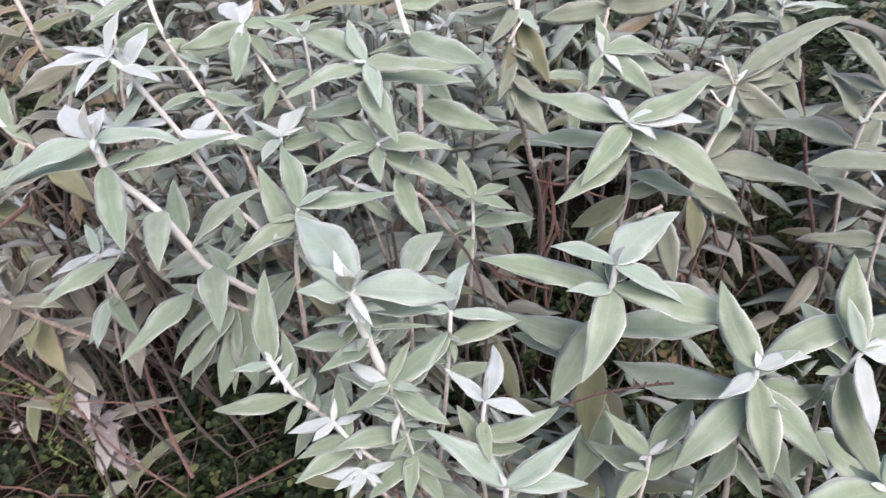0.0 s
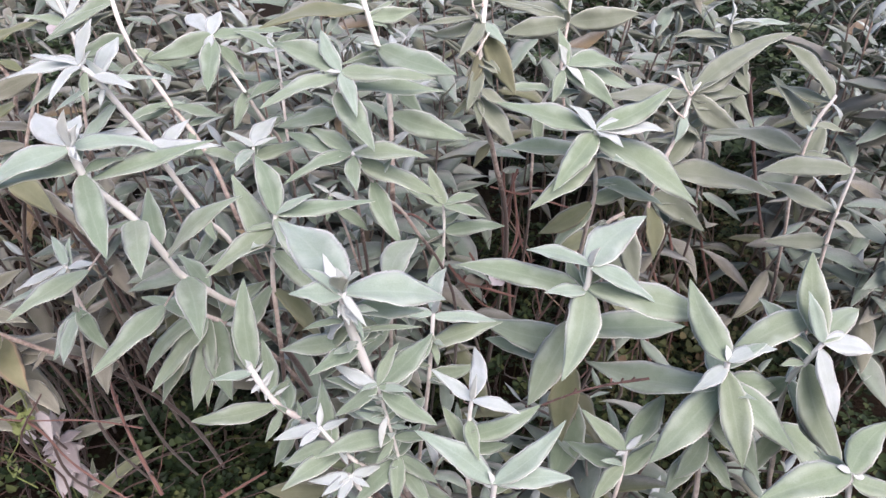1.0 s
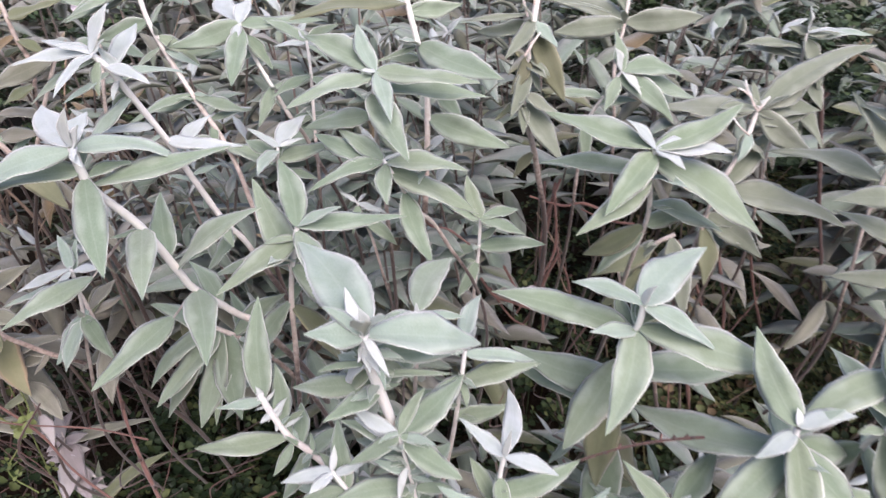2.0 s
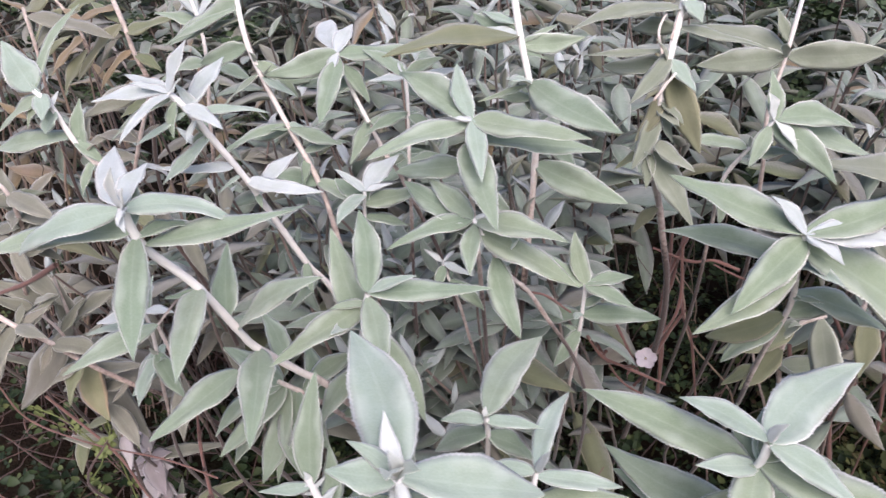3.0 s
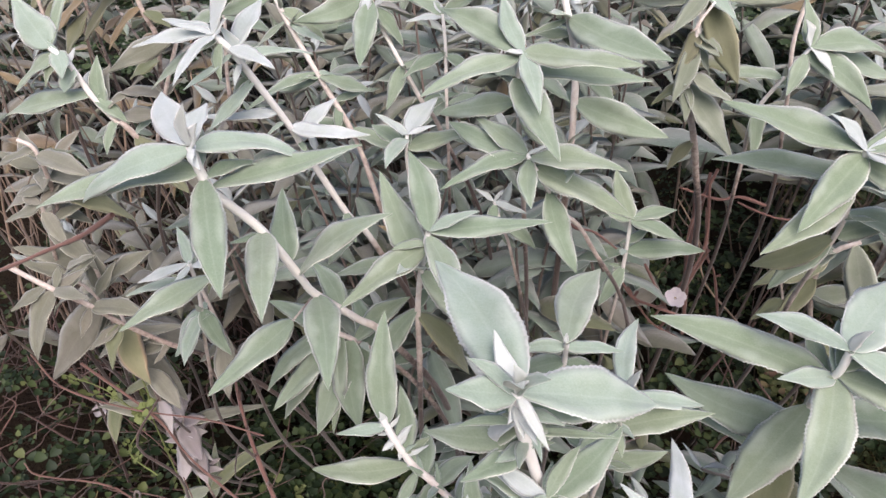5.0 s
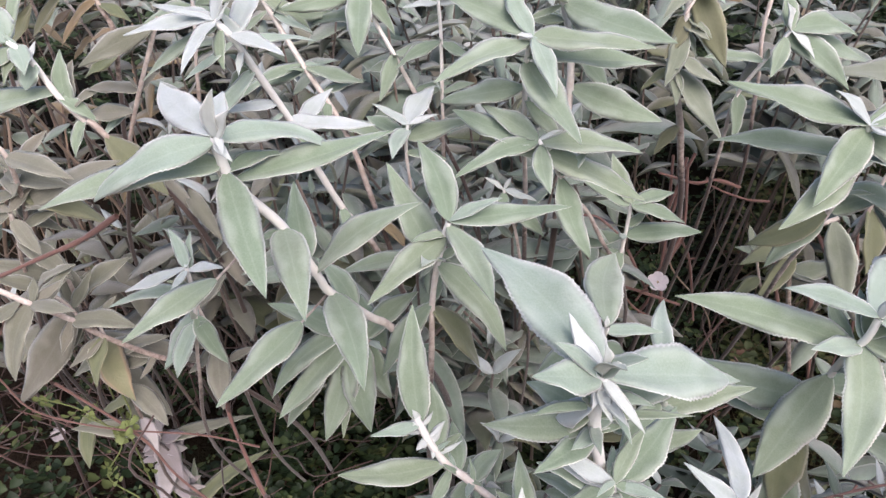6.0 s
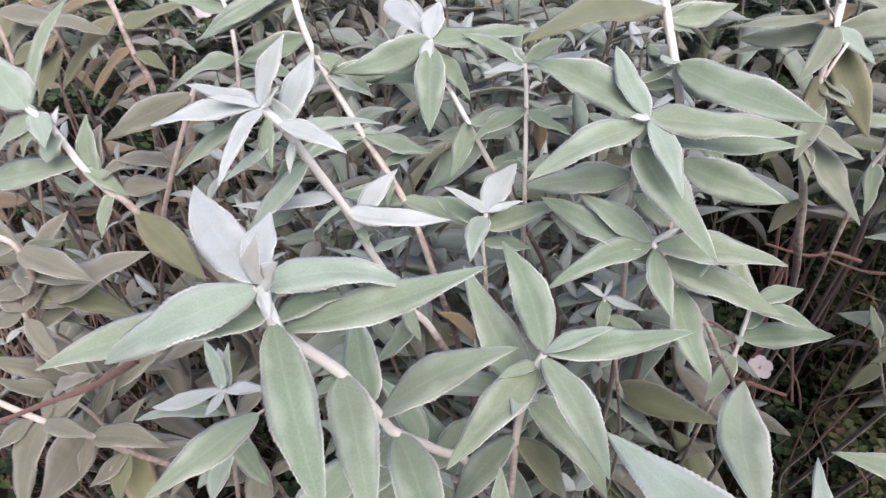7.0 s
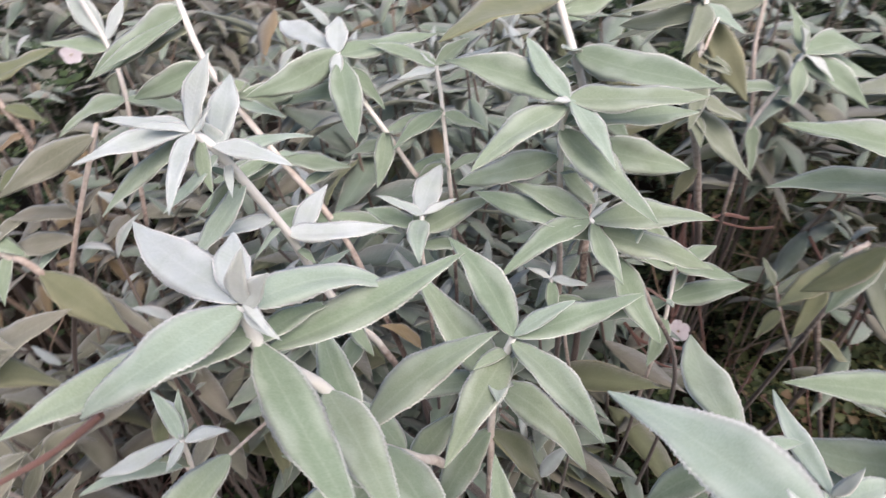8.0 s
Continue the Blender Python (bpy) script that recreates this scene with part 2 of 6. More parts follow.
def smooth_line(points, steps=6):
    """A smooth line through a few points."""
    p = [Vector(q) for q in points]
    p = [2 * p[0] - p[1]] + p + [2 * p[-1] - p[-2]]
    out = []
    for a, b2, c, d in zip(p, p[1:], p[2:], p[3:]):
        for i in range(steps):
            t = i / steps
            out.append(0.5 * (2 * b2 + (c - a) * t + (2 * a - 5 * b2 + 4 * c - d) * t * t + (3 * b2 - a - 3 * c + d) * t ** 3))
    out.append(p[-2])
    return out


def tube_arrays(line, r0, r1, sides=7, lumps=0.0, seed=0):
    rng = random.Random(seed)
    verts, faces = [], []
    n = len(line)
    for i, q in enumerate(line):
        t = (line[min(i + 1, n - 1)] - line[max(i - 1, 0)]).normalized()
        a = t.cross(Vector((0.3, 1.0, 0.1))).normalized()
        b2 = t.cross(a)
        r = r0 + (r1 - r0) * i / (n - 1)
        r *= 1 + lumps * rng.uniform(-1, 1)
        for k in range(sides):
            ang = 2 * math.pi * k / sides
            verts.append(q + (a * math.cos(ang) + b2 * math.sin(ang)) * r)
    for i in range(n - 1):
        for k in range(sides):
            k2 = (k + 1) % sides
            faces.append((i * sides + k, i * sides + k2, (i + 1) * sides + k2, (i + 1) * sides + k))
    return np.array(verts), np.array(faces)


def part(name, me, parent, label=""):
    ob = new(name, me)
    ob.parent = parent
    ob.matrix_parent_inverse = Matrix.Translation(-parent.location) if parent.parent is None else Matrix()
    return tagged(ob, label)


LEAF_MATS = {"m": [leaf_top, leaf_under], "y": [leaf_young, leaf_under], "o": [leaf_old, leaf_under], "p": [leaf_dead, leaf_dead], "s": [leaf_half, leaf_under], "g": [leaf_grey, leaf_under], "w": [leaf_white, leaf_white], "d": [leaf_dry, leaf_dry], "e": [leaf_dusty, leaf_under], "n": [leaf_green, leaf_under], "l": [leaf_yellow, leaf_yellow]}
made_leaves = [0]


def stem(plant, points, radius, pale):
    """One woody shoot of a plant, from its growing tip down, white-felted over the share pale, brown at the root with
    shade painted in.
    """
    line = smooth_line(points, 6)
    n = len(line)
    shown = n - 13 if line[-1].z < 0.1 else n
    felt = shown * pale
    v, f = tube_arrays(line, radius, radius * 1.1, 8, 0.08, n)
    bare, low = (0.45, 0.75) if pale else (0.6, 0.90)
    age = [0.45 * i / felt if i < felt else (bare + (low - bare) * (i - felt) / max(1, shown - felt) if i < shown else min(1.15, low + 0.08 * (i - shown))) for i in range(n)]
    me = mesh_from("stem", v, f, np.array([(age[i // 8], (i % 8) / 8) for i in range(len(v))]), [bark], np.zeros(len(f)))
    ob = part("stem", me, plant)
    return ob, line


def leaves(shoot, rows):
    """Leaves on a stem: step along it, heading, rise, length, width, roll, age and arch."""
    ob, line = shoot
    for step, heading, rise, length, width, roll, age, arch in rows:
        i = min(int(step), len(line) - 2)
        at = line[i].lerp(line[i + 1], step - i)
        k = made_leaves[0]
        made_leaves[0] += 1
        small = length < 0.045
        v, f, uv, sides = leaf_arrays(12 if small else 2 * int(min(40, max(11, length / 0.0034))), 4 if small else 6, length, width, 0.06 + 0.24 * ((k * 7) % 5) / 4, arch + 0.02 * (k % 3 - 1), 0.20, 0.0 if small else 0.055, k, 0.38 + 0.05 * ((k * 5) % 3 - 1))
        me = mesh_from("leaf", v, f, uv, LEAF_MATS[age], sides)
        leaf = part("leaf", me, ob)
        leaf.matrix_basis = Matrix.Translation(at) @ leaf_turn(heading, rise, roll).to_4x4()

# ---- ground ----
def ground_material():
    m, n, l, b = material("leaf_litter_soil", 1.0)
    b.inputs["Specular IOR Level"].default_value = 0.05
    a = noise_tex(n, l, 7.0, 5)
    c = noise_tex(n, l, 80.0, 4)
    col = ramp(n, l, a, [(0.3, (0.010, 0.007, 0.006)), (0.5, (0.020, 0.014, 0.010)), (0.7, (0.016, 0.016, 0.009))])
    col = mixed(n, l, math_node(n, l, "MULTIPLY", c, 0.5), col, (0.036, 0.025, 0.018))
    l.new(col, b.inputs["Base Color"])
    bump = n.new("ShaderNodeBump")
    bump.inputs["Strength"].default_value, bump.inputs["Distance"].default_value = 0.8, 0.02
    l.new(c, bump.inputs["Height"])
    l.new(bump.outputs[0], b.inputs["Normal"])
    return m


def build_ground():
    n = 120
    xs = np.sinh(np.linspace(-7.2, 7.2, n)) * 0.9
    verts = []
    for y in xs:
        for x in xs:
            h = 0.035 * noise.noise((x * 2.1, y * 2.1, 0)) + 0.012 * noise.noise((x * 9, y * 9, 3)) if abs(x) < 12 and abs(y) < 12 else 0.0
            verts.append((x, y + 1.0, h))
    faces = [(j * n + i, j * n + i + 1, (j + 1) * n + i + 1, (j + 1) * n + i) for j in range(n - 1) for i in range(n - 1)]
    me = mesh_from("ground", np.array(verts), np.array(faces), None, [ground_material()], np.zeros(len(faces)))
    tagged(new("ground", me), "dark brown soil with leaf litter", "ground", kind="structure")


build_ground()


# ---- foliage of the further shoots ----
TEMPLATES = [leaf_arrays(9, 2, 1.0, 0.25 + 0.04 * (k % 3), 0.35 + 0.2 * (k % 2), 0.02 + 0.04 * (k % 4), 0.15, 0.0, k) for k in range(8)]


class Foliage:
    """Gathers many leaves and stems into one mesh."""

    def __init__(self):
        self.v, self.f, self.uv, self.mi, self.count = [], [], [], [], 0

    def add(self, verts, faces, uvs, index):
        self.v.append(verts)
        self.f.append(faces + self.count)
        self.uv.append(uvs)
        self.mi.append(index)
        self.count += len(verts)

    def leaf(self, at, turn, length, slot, k):
        v, f, uv, sides = TEMPLATES[k % len(TEMPLATES)]
        r = np.array(turn)
        self.add((v * length) @ r.T + np.array(at), f, uv, np.where(sides == 0, slot, 3))

    def stem(self, line, r0, r1, sides=5):
        v, f = tube_arrays(line, r0, r1, sides)
        self.add(v, f, np.zeros((len(v), 2)), np.full(len(f), 4))

    def mesh(self, name):
        return mesh_from(name, np.concatenate(self.v), np.concatenate(self.f), np.concatenate(self.uv),
                         [fill_top, fill_young, fill_olive, fill_under, bark_fill, fill_dry, fill_grey], np.concatenate(self.mi))


def grow(fol, rng, root, top, leaf_len, first=0.35, gap=0.074, dry=0.01, dull=0.08):
    """One leafy shoot: a stem from root to top with crossed pairs of leaves."""
    root, top = Vector(root), Vector(top)
    mid = root.lerp(top, 0.55) + Vector((rng.uniform(-0.05, 0.05), rng.uniform(-0.05, 0.05), 0.02))
    line = smooth_line([root, mid, top], 6)
    fol.stem(line, 0.0034, 0.0020)
    span = (top - root).length
    n = max(3, int(span * (1 - first) / gap))
    turn = rng.uniform(0, 180)
    for i in range(n):
        s = 1 - (1 - first) * (i / n)
        q = s * (len(line) - 1)
        a = line[int(q)].lerp(line[min(int(q) + 1, len(line) - 1)], q - int(q))
        turn += 90 + rng.uniform(-18, 18)
        size = leaf_len * (0.40 + 0.3 * i if i < 2 else rng.uniform(0.8, 1.25))
        for side in (0, 180):
            if i > 2 and rng.random() < 0.12:
                continue
            rise = rng.uniform(30, 60) if i == 0 else rng.uniform(-50, 28)
            chance = rng.random()
            # darker olive and grey leaves grow likelier down the stem, painting in shade
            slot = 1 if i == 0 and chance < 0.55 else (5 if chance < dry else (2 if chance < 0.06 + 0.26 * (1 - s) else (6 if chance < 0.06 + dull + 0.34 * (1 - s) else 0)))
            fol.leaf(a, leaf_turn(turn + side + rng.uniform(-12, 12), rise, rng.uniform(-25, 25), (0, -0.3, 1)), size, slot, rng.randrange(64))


def build_fill(rows, thin=0.0, dry=0.01, dull=0.08):
    """Further shoots, thick enough to hide the ground behind the front ones."""
    fol = Foliage()
    for seed, count, x0, x1, y0, y1, z0, z1, size in rows:
        rng = random.Random(seed)
        for i in range(count):
            x, y = rng.uniform(x0, x1), rng.uniform(y0, y1)
            if 0.47 < x / y < 0.62 and y < 2.1 or x / y > (0.06 if 1.2 < y < 2.0 else 0.20) and rng.random() < thin:
                continue
            lean = Vector((rng.uniform(-0.22, 0.10), rng.uniform(-0.22, 0.03), 0))
            root = (x - lean.x, y + 0.12 - lean.y, 0.0)
            if 0.85 < y < 1.62 and -0.02 + 0.30 * (y - 1) < x < 0.34 + 0.50 * (y - 1):
                continue
            if 1.62 <= y < 2.05 and 0.12 + 0.30 * (y - 1) < x < 0.36 + 0.48 * (y - 1):
                continue
            # more dull leaves at both ends: darker colour in place of shade there
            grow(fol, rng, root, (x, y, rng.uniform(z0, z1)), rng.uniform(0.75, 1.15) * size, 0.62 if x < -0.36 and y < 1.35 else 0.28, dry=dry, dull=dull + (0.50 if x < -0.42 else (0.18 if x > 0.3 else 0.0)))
    return fol


# ---- low plants and dry stalks ----
def plain_leaf_material(name, stops, rough=0.55):
    m, n, l, b = material(name, rough)
    b.inputs["Specular IOR Level"].default_value = 0.25
    col = ramp(n, l, n.new("ShaderNodeNewGeometry").outputs["Random Per Island"], stops)
    spot = noise_tex(n, l, 120.0, 3)
    col = mixed(n, l, math_node(n, l, "MULTIPLY", spot, 0.5), col, mixed(n, l, 1.0, col, (0.55, 0.60, 0.45), "MULTIPLY"))
    l.new(col, b.inputs["Base Color"])
    bump = n.new("ShaderNodeBump")
    bump.inputs["Strength"].default_value, bump.inputs["Distance"].default_value = 0.3, 0.001
    l.new(noise_tex(n, l, 500.0, 2), bump.inputs["Height"])
    l.new(bump.outputs[0], b.inputs["Normal"])
    return m


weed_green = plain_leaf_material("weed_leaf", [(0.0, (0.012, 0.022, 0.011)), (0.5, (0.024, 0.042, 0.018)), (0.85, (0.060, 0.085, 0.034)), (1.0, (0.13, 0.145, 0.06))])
# yellow-green, and raised above weed_leaf to hold the gap's skylight in the colour
weed_yellow = plain_leaf_material("gap_weed_leaf", [(0.0, (0.045, 0.062, 0.028)), (0.4, (0.095, 0.115, 0.050)), (0.75, (0.16, 0.17, 0.075)), (0.9, (0.20, 0.15, 0.09)), (1.0, (0.13, 0.070, 0.050))])
grass_dry = plain_leaf_material("dry_grass", [(0.0, (0.04, 0.055, 0.022)), (0.5, (0.08, 0.08, 0.035)), (1.0, (0.15, 0.12, 0.06))], 0.8)
twig_brown = bark_material("brown_twig", [(0.0, (0.07, 0.031, 0.026)), (0.6, (0.17, 0.082, 0.068)), (1.0, (0.32, 0.175, 0.150))], True, dust=(0.34, 0.22, 0.20))
# twig bark darkened for stalks in deep shade; also serves the dark twigs
stalk_brown = bark_material("stalk_bark", [(0.0, (0.026, 0.013, 0.011)), (0.6, (0.070, 0.032, 0.027)), (1.0, (0.20, 0.105, 0.088))], True, dust=(0.20, 0.12, 0.11))
twig_tan = bark_material("tan_twig", [(0.0, (0.16, 0.10, 0.065)), (0.5, (0.32, 0.21, 0.14)), (1.0, (0.18, 0.115, 0.085))], True)


def trefoil():
    """Three rounded, notched leaflets on a flat cluster about one unit across."""
    verts, faces = [], []
    for k in range(3):
        a = radians(120 * k)
        shape = [(0.03, 0.0), (0.22, 0.17), (0.42, 0.20), (0.50, 0.07), (0.46, 0.0), (0.50, -0.07), (0.42, -0.20), (0.22, -0.17)]
        o = len(verts)
        verts.append((0.27 * math.cos(a), 0.27 * math.sin(a), -0.05))
        for x, y in shape:
            verts.append((x * math.cos(a) - y * math.sin(a), x * math.sin(a) + y * math.cos(a), 0.12 * abs(y) + 0.05 * x))
        for i in range(8):
            faces.append((o, o + 1 + i, o + 1 + (i + 1) % 8))
    return np.array(verts), np.array(faces)


def build_weeds():
    rng = random.Random(21)
    tv, tf = trefoil()
    vs, fs, n = [], [], 0
    for i in range(17000):
        x, y = (rng.gauss(0.1, 0.85), rng.gauss(1.35, 0.60)) if i % 3 else (rng.gauss(-0.45, 0.38), rng.gauss(0.92, 0.22))
        if i % 4 == 1:
            x, y = rng.gauss(0.1, 2.4), rng.gauss(1.2, 1.9)
        if x < -0.55 and i % 10 < 6:
            continue
        hill = 0.12 * min(1, max(0.2, y + 0.4)) + 0.10 * min(1, max(0, y - 0.8)) + 0.09 * noise.noise((x * 3, y * 3, 5)) + 0.08 * noise.noise((x * 11, y * 11, 1))
        z = max(0.01, hill - abs(rng.gauss(0, 0.08)))
        size = rng.uniform(0.014, 0.046)
        turn = Euler((rng.uniform(-0.9, 0.8), rng.uniform(-0.6, 0.6), rng.uniform(0, 6.28))).to_matrix()
        vs.append((tv * size) @ np.array(turn).T + np.array((x, y, z)))
        fs.append(tf + n)
        n += len(tv)
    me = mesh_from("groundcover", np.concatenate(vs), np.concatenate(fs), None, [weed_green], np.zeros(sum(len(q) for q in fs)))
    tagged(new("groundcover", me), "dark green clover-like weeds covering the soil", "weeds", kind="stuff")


def build_gap_weeds():
    """Low yellowish weeds between the shrubs, coloured lighter to imitate open sky light on them."""
    rng = random.Random(23)
    tv, tf = trefoil()
    vs, fs, n = [], [], 0
    for i in range(2600):
        y = rng.uniform(1.25, 2.5)
        x = y * rng.uniform(0.30, 0.72)
        z = 0.16 + 0.10 * (y - 1.3) + 0.08 * noise.noise((x * 5, y * 5, 8)) - abs(rng.gauss(0, 0.07))
        size = rng.uniform(0.018, 0.050)
        turn = Euler((rng.uniform(-0.3, 1.0), rng.uniform(-0.6, 0.6), rng.uniform(0, 6.28))).to_matrix()
        vs.append((tv * size) @ np.array(turn).T + np.array((x, y, max(0.02, z))))
        fs.append(tf + n)
        n += len(tv)
    me = mesh_from("groundcover", np.concatenate(vs), np.concatenate(fs), None, [weed_yellow], np.zeros(sum(len(q) for q in fs)))
    tagged(new("groundcover", me), "yellowish green low weeds in the gap between shrubs", "weeds", kind="stuff")


def build_grass():
    """Blades of dry grass in the gap beside the shrub and among the weeds."""
    rng = random.Random(22)
    vs, fs, n = [], [], 0
    for i in range(500):
        if rng.random() < 0.88:
            y = rng.uniform(0.95, 2.2)
            x = y * rng.uniform(0.34, 0.72)
        else:
            x, y = rng.uniform(-1.2, 0.9), rng.uniform(0.6, 2.0)
        h, lean, w = rng.uniform(0.10, 0.30), rng.uniform(0.05, 0.25), rng.uniform(0.0012, 0.0030)
        a = rng.uniform(0, 6.28)
        d = np.array((math.cos(a), math.sin(a), 0))
        s = np.array((-d[1], d[0], 0)) * w
        base = np.array((x, y, 0.0))
        pts = [base + d * lean * u * u + np.array((0, 0, h * (u - 0.25 * u * u))) for u in (0, 0.35, 0.7, 1.0)]
        v = []
        for k, p in enumerate(pts):
            v += [p - s * (1 - k / 3.2), p + s * (1 - k / 3.2)]
        vs.append(np.array(v))
        fs.append(np.array([(2 * k, 2 * k + 1, 2 * k + 3, 2 * k + 2) for k in range(3)]) + n)
        n += 8
    me = mesh_from("grass", np.concatenate(vs), np.concatenate(fs), None, [grass_dry], np.zeros(sum(len(q) for q in fs)))
    tagged(new("grass", me), "thin dry yellowish grass between the shrubs", "grass", kind="stuff")


def build_dry_stalks(name, label, mat, rows):
    """Tangled bare stalks: seed, count, box of roots, height, lean."""
    vs, fs, n = [], [], 0
    for seed, count, x0, x1, y0, y1, h0, h1, lean, r in rows:
        rng = random.Random(seed)
        for i in range(count):
            root = Vector((rng.uniform(x0, x1), rng.uniform(y0, y1), 0.0))
            a, h = rng.uniform(0, 6.28), rng.uniform(h0, h1)
            d = Vector((math.cos(a), math.sin(a), 0)) * rng.uniform(0.3, 1.0) * lean
            kinks = [Vector((rng.uniform(-0.04, 0.04), rng.uniform(-0.04, 0.04), 0)) for k in range(3)]
            line = smooth_line([root, root + d * 0.2 + kinks[0] + Vector((0, 0, h * 0.35)), root + d * 0.5 + kinks[1] + Vector((0, 0, h * 0.65)), root + d * 0.8 + kinks[2] + Vector((0, 0, h * 0.85)), root + d + Vector((0, 0, h))], 4)
            rr = r * rng.uniform(0.6, 1.3)
            v, f = tube_arrays(line, rr, rr * 0.5, 5, 0.15, i)
            vs.append(v)
            fs.append(f + n)
            n += len(v)
    me = mesh_from(name, np.concatenate(vs), np.concatenate(fs), None, [mat], np.zeros(sum(len(q) for q in fs)))
    tagged(new(name, me), label, "dry stalks", kind="stuff")


def twig(label, points, r0, r1, buds=0, mat=twig_brown):
    """A bare twig with a few stubs."""
    line = smooth_line(points, 7)
    v, f = tube_arrays(line, r0, r1, 6, 0.18, len(points))
    vs, fs, n = [v], [f], len(v)
    rng = random.Random(len(line) + buds)
    for k in range(buds):
        p = line[(k + 1) * (len(line) - 1) // (buds + 1)]
        d = Vector((rng.uniform(-1, 1), rng.uniform(-1, 1), rng.uniform(0.2, 1))).normalized() * r0 * 4
        v, f = tube_arrays([p, p + d * 0.6, p + d], r0 * 0.6, r0 * 0.9, 5)
        vs.append(v)
        fs.append(f + n)
        n += len(v)
    me = mesh_from("twig", np.concatenate(vs), np.concatenate(fs), None, [mat], np.zeros(sum(len(q) for q in fs)))
    tagged(new("twig", me), label, "twig", "bare twigs")


def petal_material():
    m, n, l, b = material("white_petal", 0.6)
    b.inputs["Base Color"].default_value = (0.78, 0.74, 0.76, 1)
    l.new(mixed(n, l, noise_tex(n, l, 200.0, 2), (0.82, 0.79, 0.80), (0.68, 0.60, 0.66)), b.inputs["Base Color"])
    return m


petal_white = petal_material()
heart_yellow = plain_leaf_material("flower_heart", [(0.0, (0.48, 0.30, 0.32)), (1.0, (0.58, 0.46, 0.36))])


def flower(place, size, facing, stalk_to):
    """A small five-petalled flower on a thin stalk."""
    thing = tagged(new("white_flower"), "small white five-petalled wild flower among the weeds", "flower", "white flowers")
    thing.location = place
    turn = Vector(facing).to_track_quat("Z", "Y").to_matrix()
    for k in range(5):
        bm = bmesh.new()
        rows = []
        for i in range(6):
            u = i / 5
            w = 0.265 * math.sin(math.pi * (0.10 + 0.68 * u)) * size
            y0 = 0.06 * size + 0.44 * size * u
            dip = -0.05 * size if i == 5 else 0.0
            rows.append([bm.verts.new(turn @ (Matrix.Rotation(radians(72 * k), 3, "Z") @ Vector((s * w, y0 - (dip if s == 0 else 0), 0.10 * size * u * u + 0.05 * size * abs(s))))) for s in (-1, 0, 1)])
        for a, b2 in zip(rows, rows[1:]):
            for j in range(2):
                bm.faces.new((a[j], a[j + 1], b2[j + 1], b2[j]))
        bmesh.ops.solidify(bm, geom=bm.faces[:], thickness=0.0004)
        me = bpy.data.meshes.new("petal")
        bm.to_mesh(me)
        bm.free()
        me.materials.append(petal_white)
        ob = new("petal", me)
        ob.parent = thing
    bm = bmesh.new()
    bmesh.ops.create_icosphere(bm, subdivisions=2, radius=0.055 * size)
    bmesh.ops.scale(bm, vec=(1, 1, 0.6), verts=bm.verts[:])
    bmesh.ops.transform(bm, matrix=turn.to_4x4(), verts=bm.verts[:])
    me = bpy.data.meshes.new("heart")
    bm.to_mesh(me)
    bm.free()
    me.materials.append(heart_yellow)
    ob = new("heart", me)
    ob.parent = thing
    p, q = Vector((0, 0, 0)), Vector(stalk_to) - Vector(place)
    v, f = tube_arrays(smooth_line([p, p.lerp(q, 0.5) + Vector((0.01, 0.01, 0)), q], 5), 0.0007, 0.001, 5)
    me = mesh_from("stalk", v, f, None, [weed_green], np.zeros(len(f)))
    ob = new("stalk", me)
    ob.parent = thing


def build_vine(points, seed):
    """A thin climbing weed with a few pale lobed leaves."""
    rng = random.Random(seed)
    thing = tagged(new("vine"), "thin yellow-green vine with small lobed leaves", "vine", "vines")
    thing.location = points[-1]
    line = [q - Vector(points[-1]) for q in smooth_line(points, 6)]
    v, f = tube_arrays(line, 0.0008, 0.0012, 5)
    ob = new("stem", mesh_from("stem", v, f, None, [vine_green], np.zeros(len(f))))
    ob.parent = thing
    tv, tf = trefoil()
    for k in range(9):
        p = line[(k * 5 + 1) % len(line)]
        size = rng.uniform(0.014, 0.030)
        leaf = new("leaf", mesh_from("leaf", tv * size, tf, None, [vine_green], np.zeros(len(tf))))
        leaf.parent = thing
        leaf.location = p + Vector((rng.uniform(-0.015, 0.015), rng.uniform(-0.015, 0.01), rng.uniform(-0.01, 0.015)))
        leaf.rotation_euler = (rng.uniform(0.3, 1.1), rng.uniform(-0.5, 0.5), rng.uniform(0, 6.28))


vine_green = plain_leaf_material("vine_leaf", [(0.0, (0.13, 0.17, 0.055)), (0.6, (0.19, 0.22, 0.085)), (1.0, (0.26, 0.26, 0.12))])
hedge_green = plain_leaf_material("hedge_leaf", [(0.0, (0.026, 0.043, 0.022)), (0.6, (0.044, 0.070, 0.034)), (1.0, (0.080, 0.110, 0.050))])


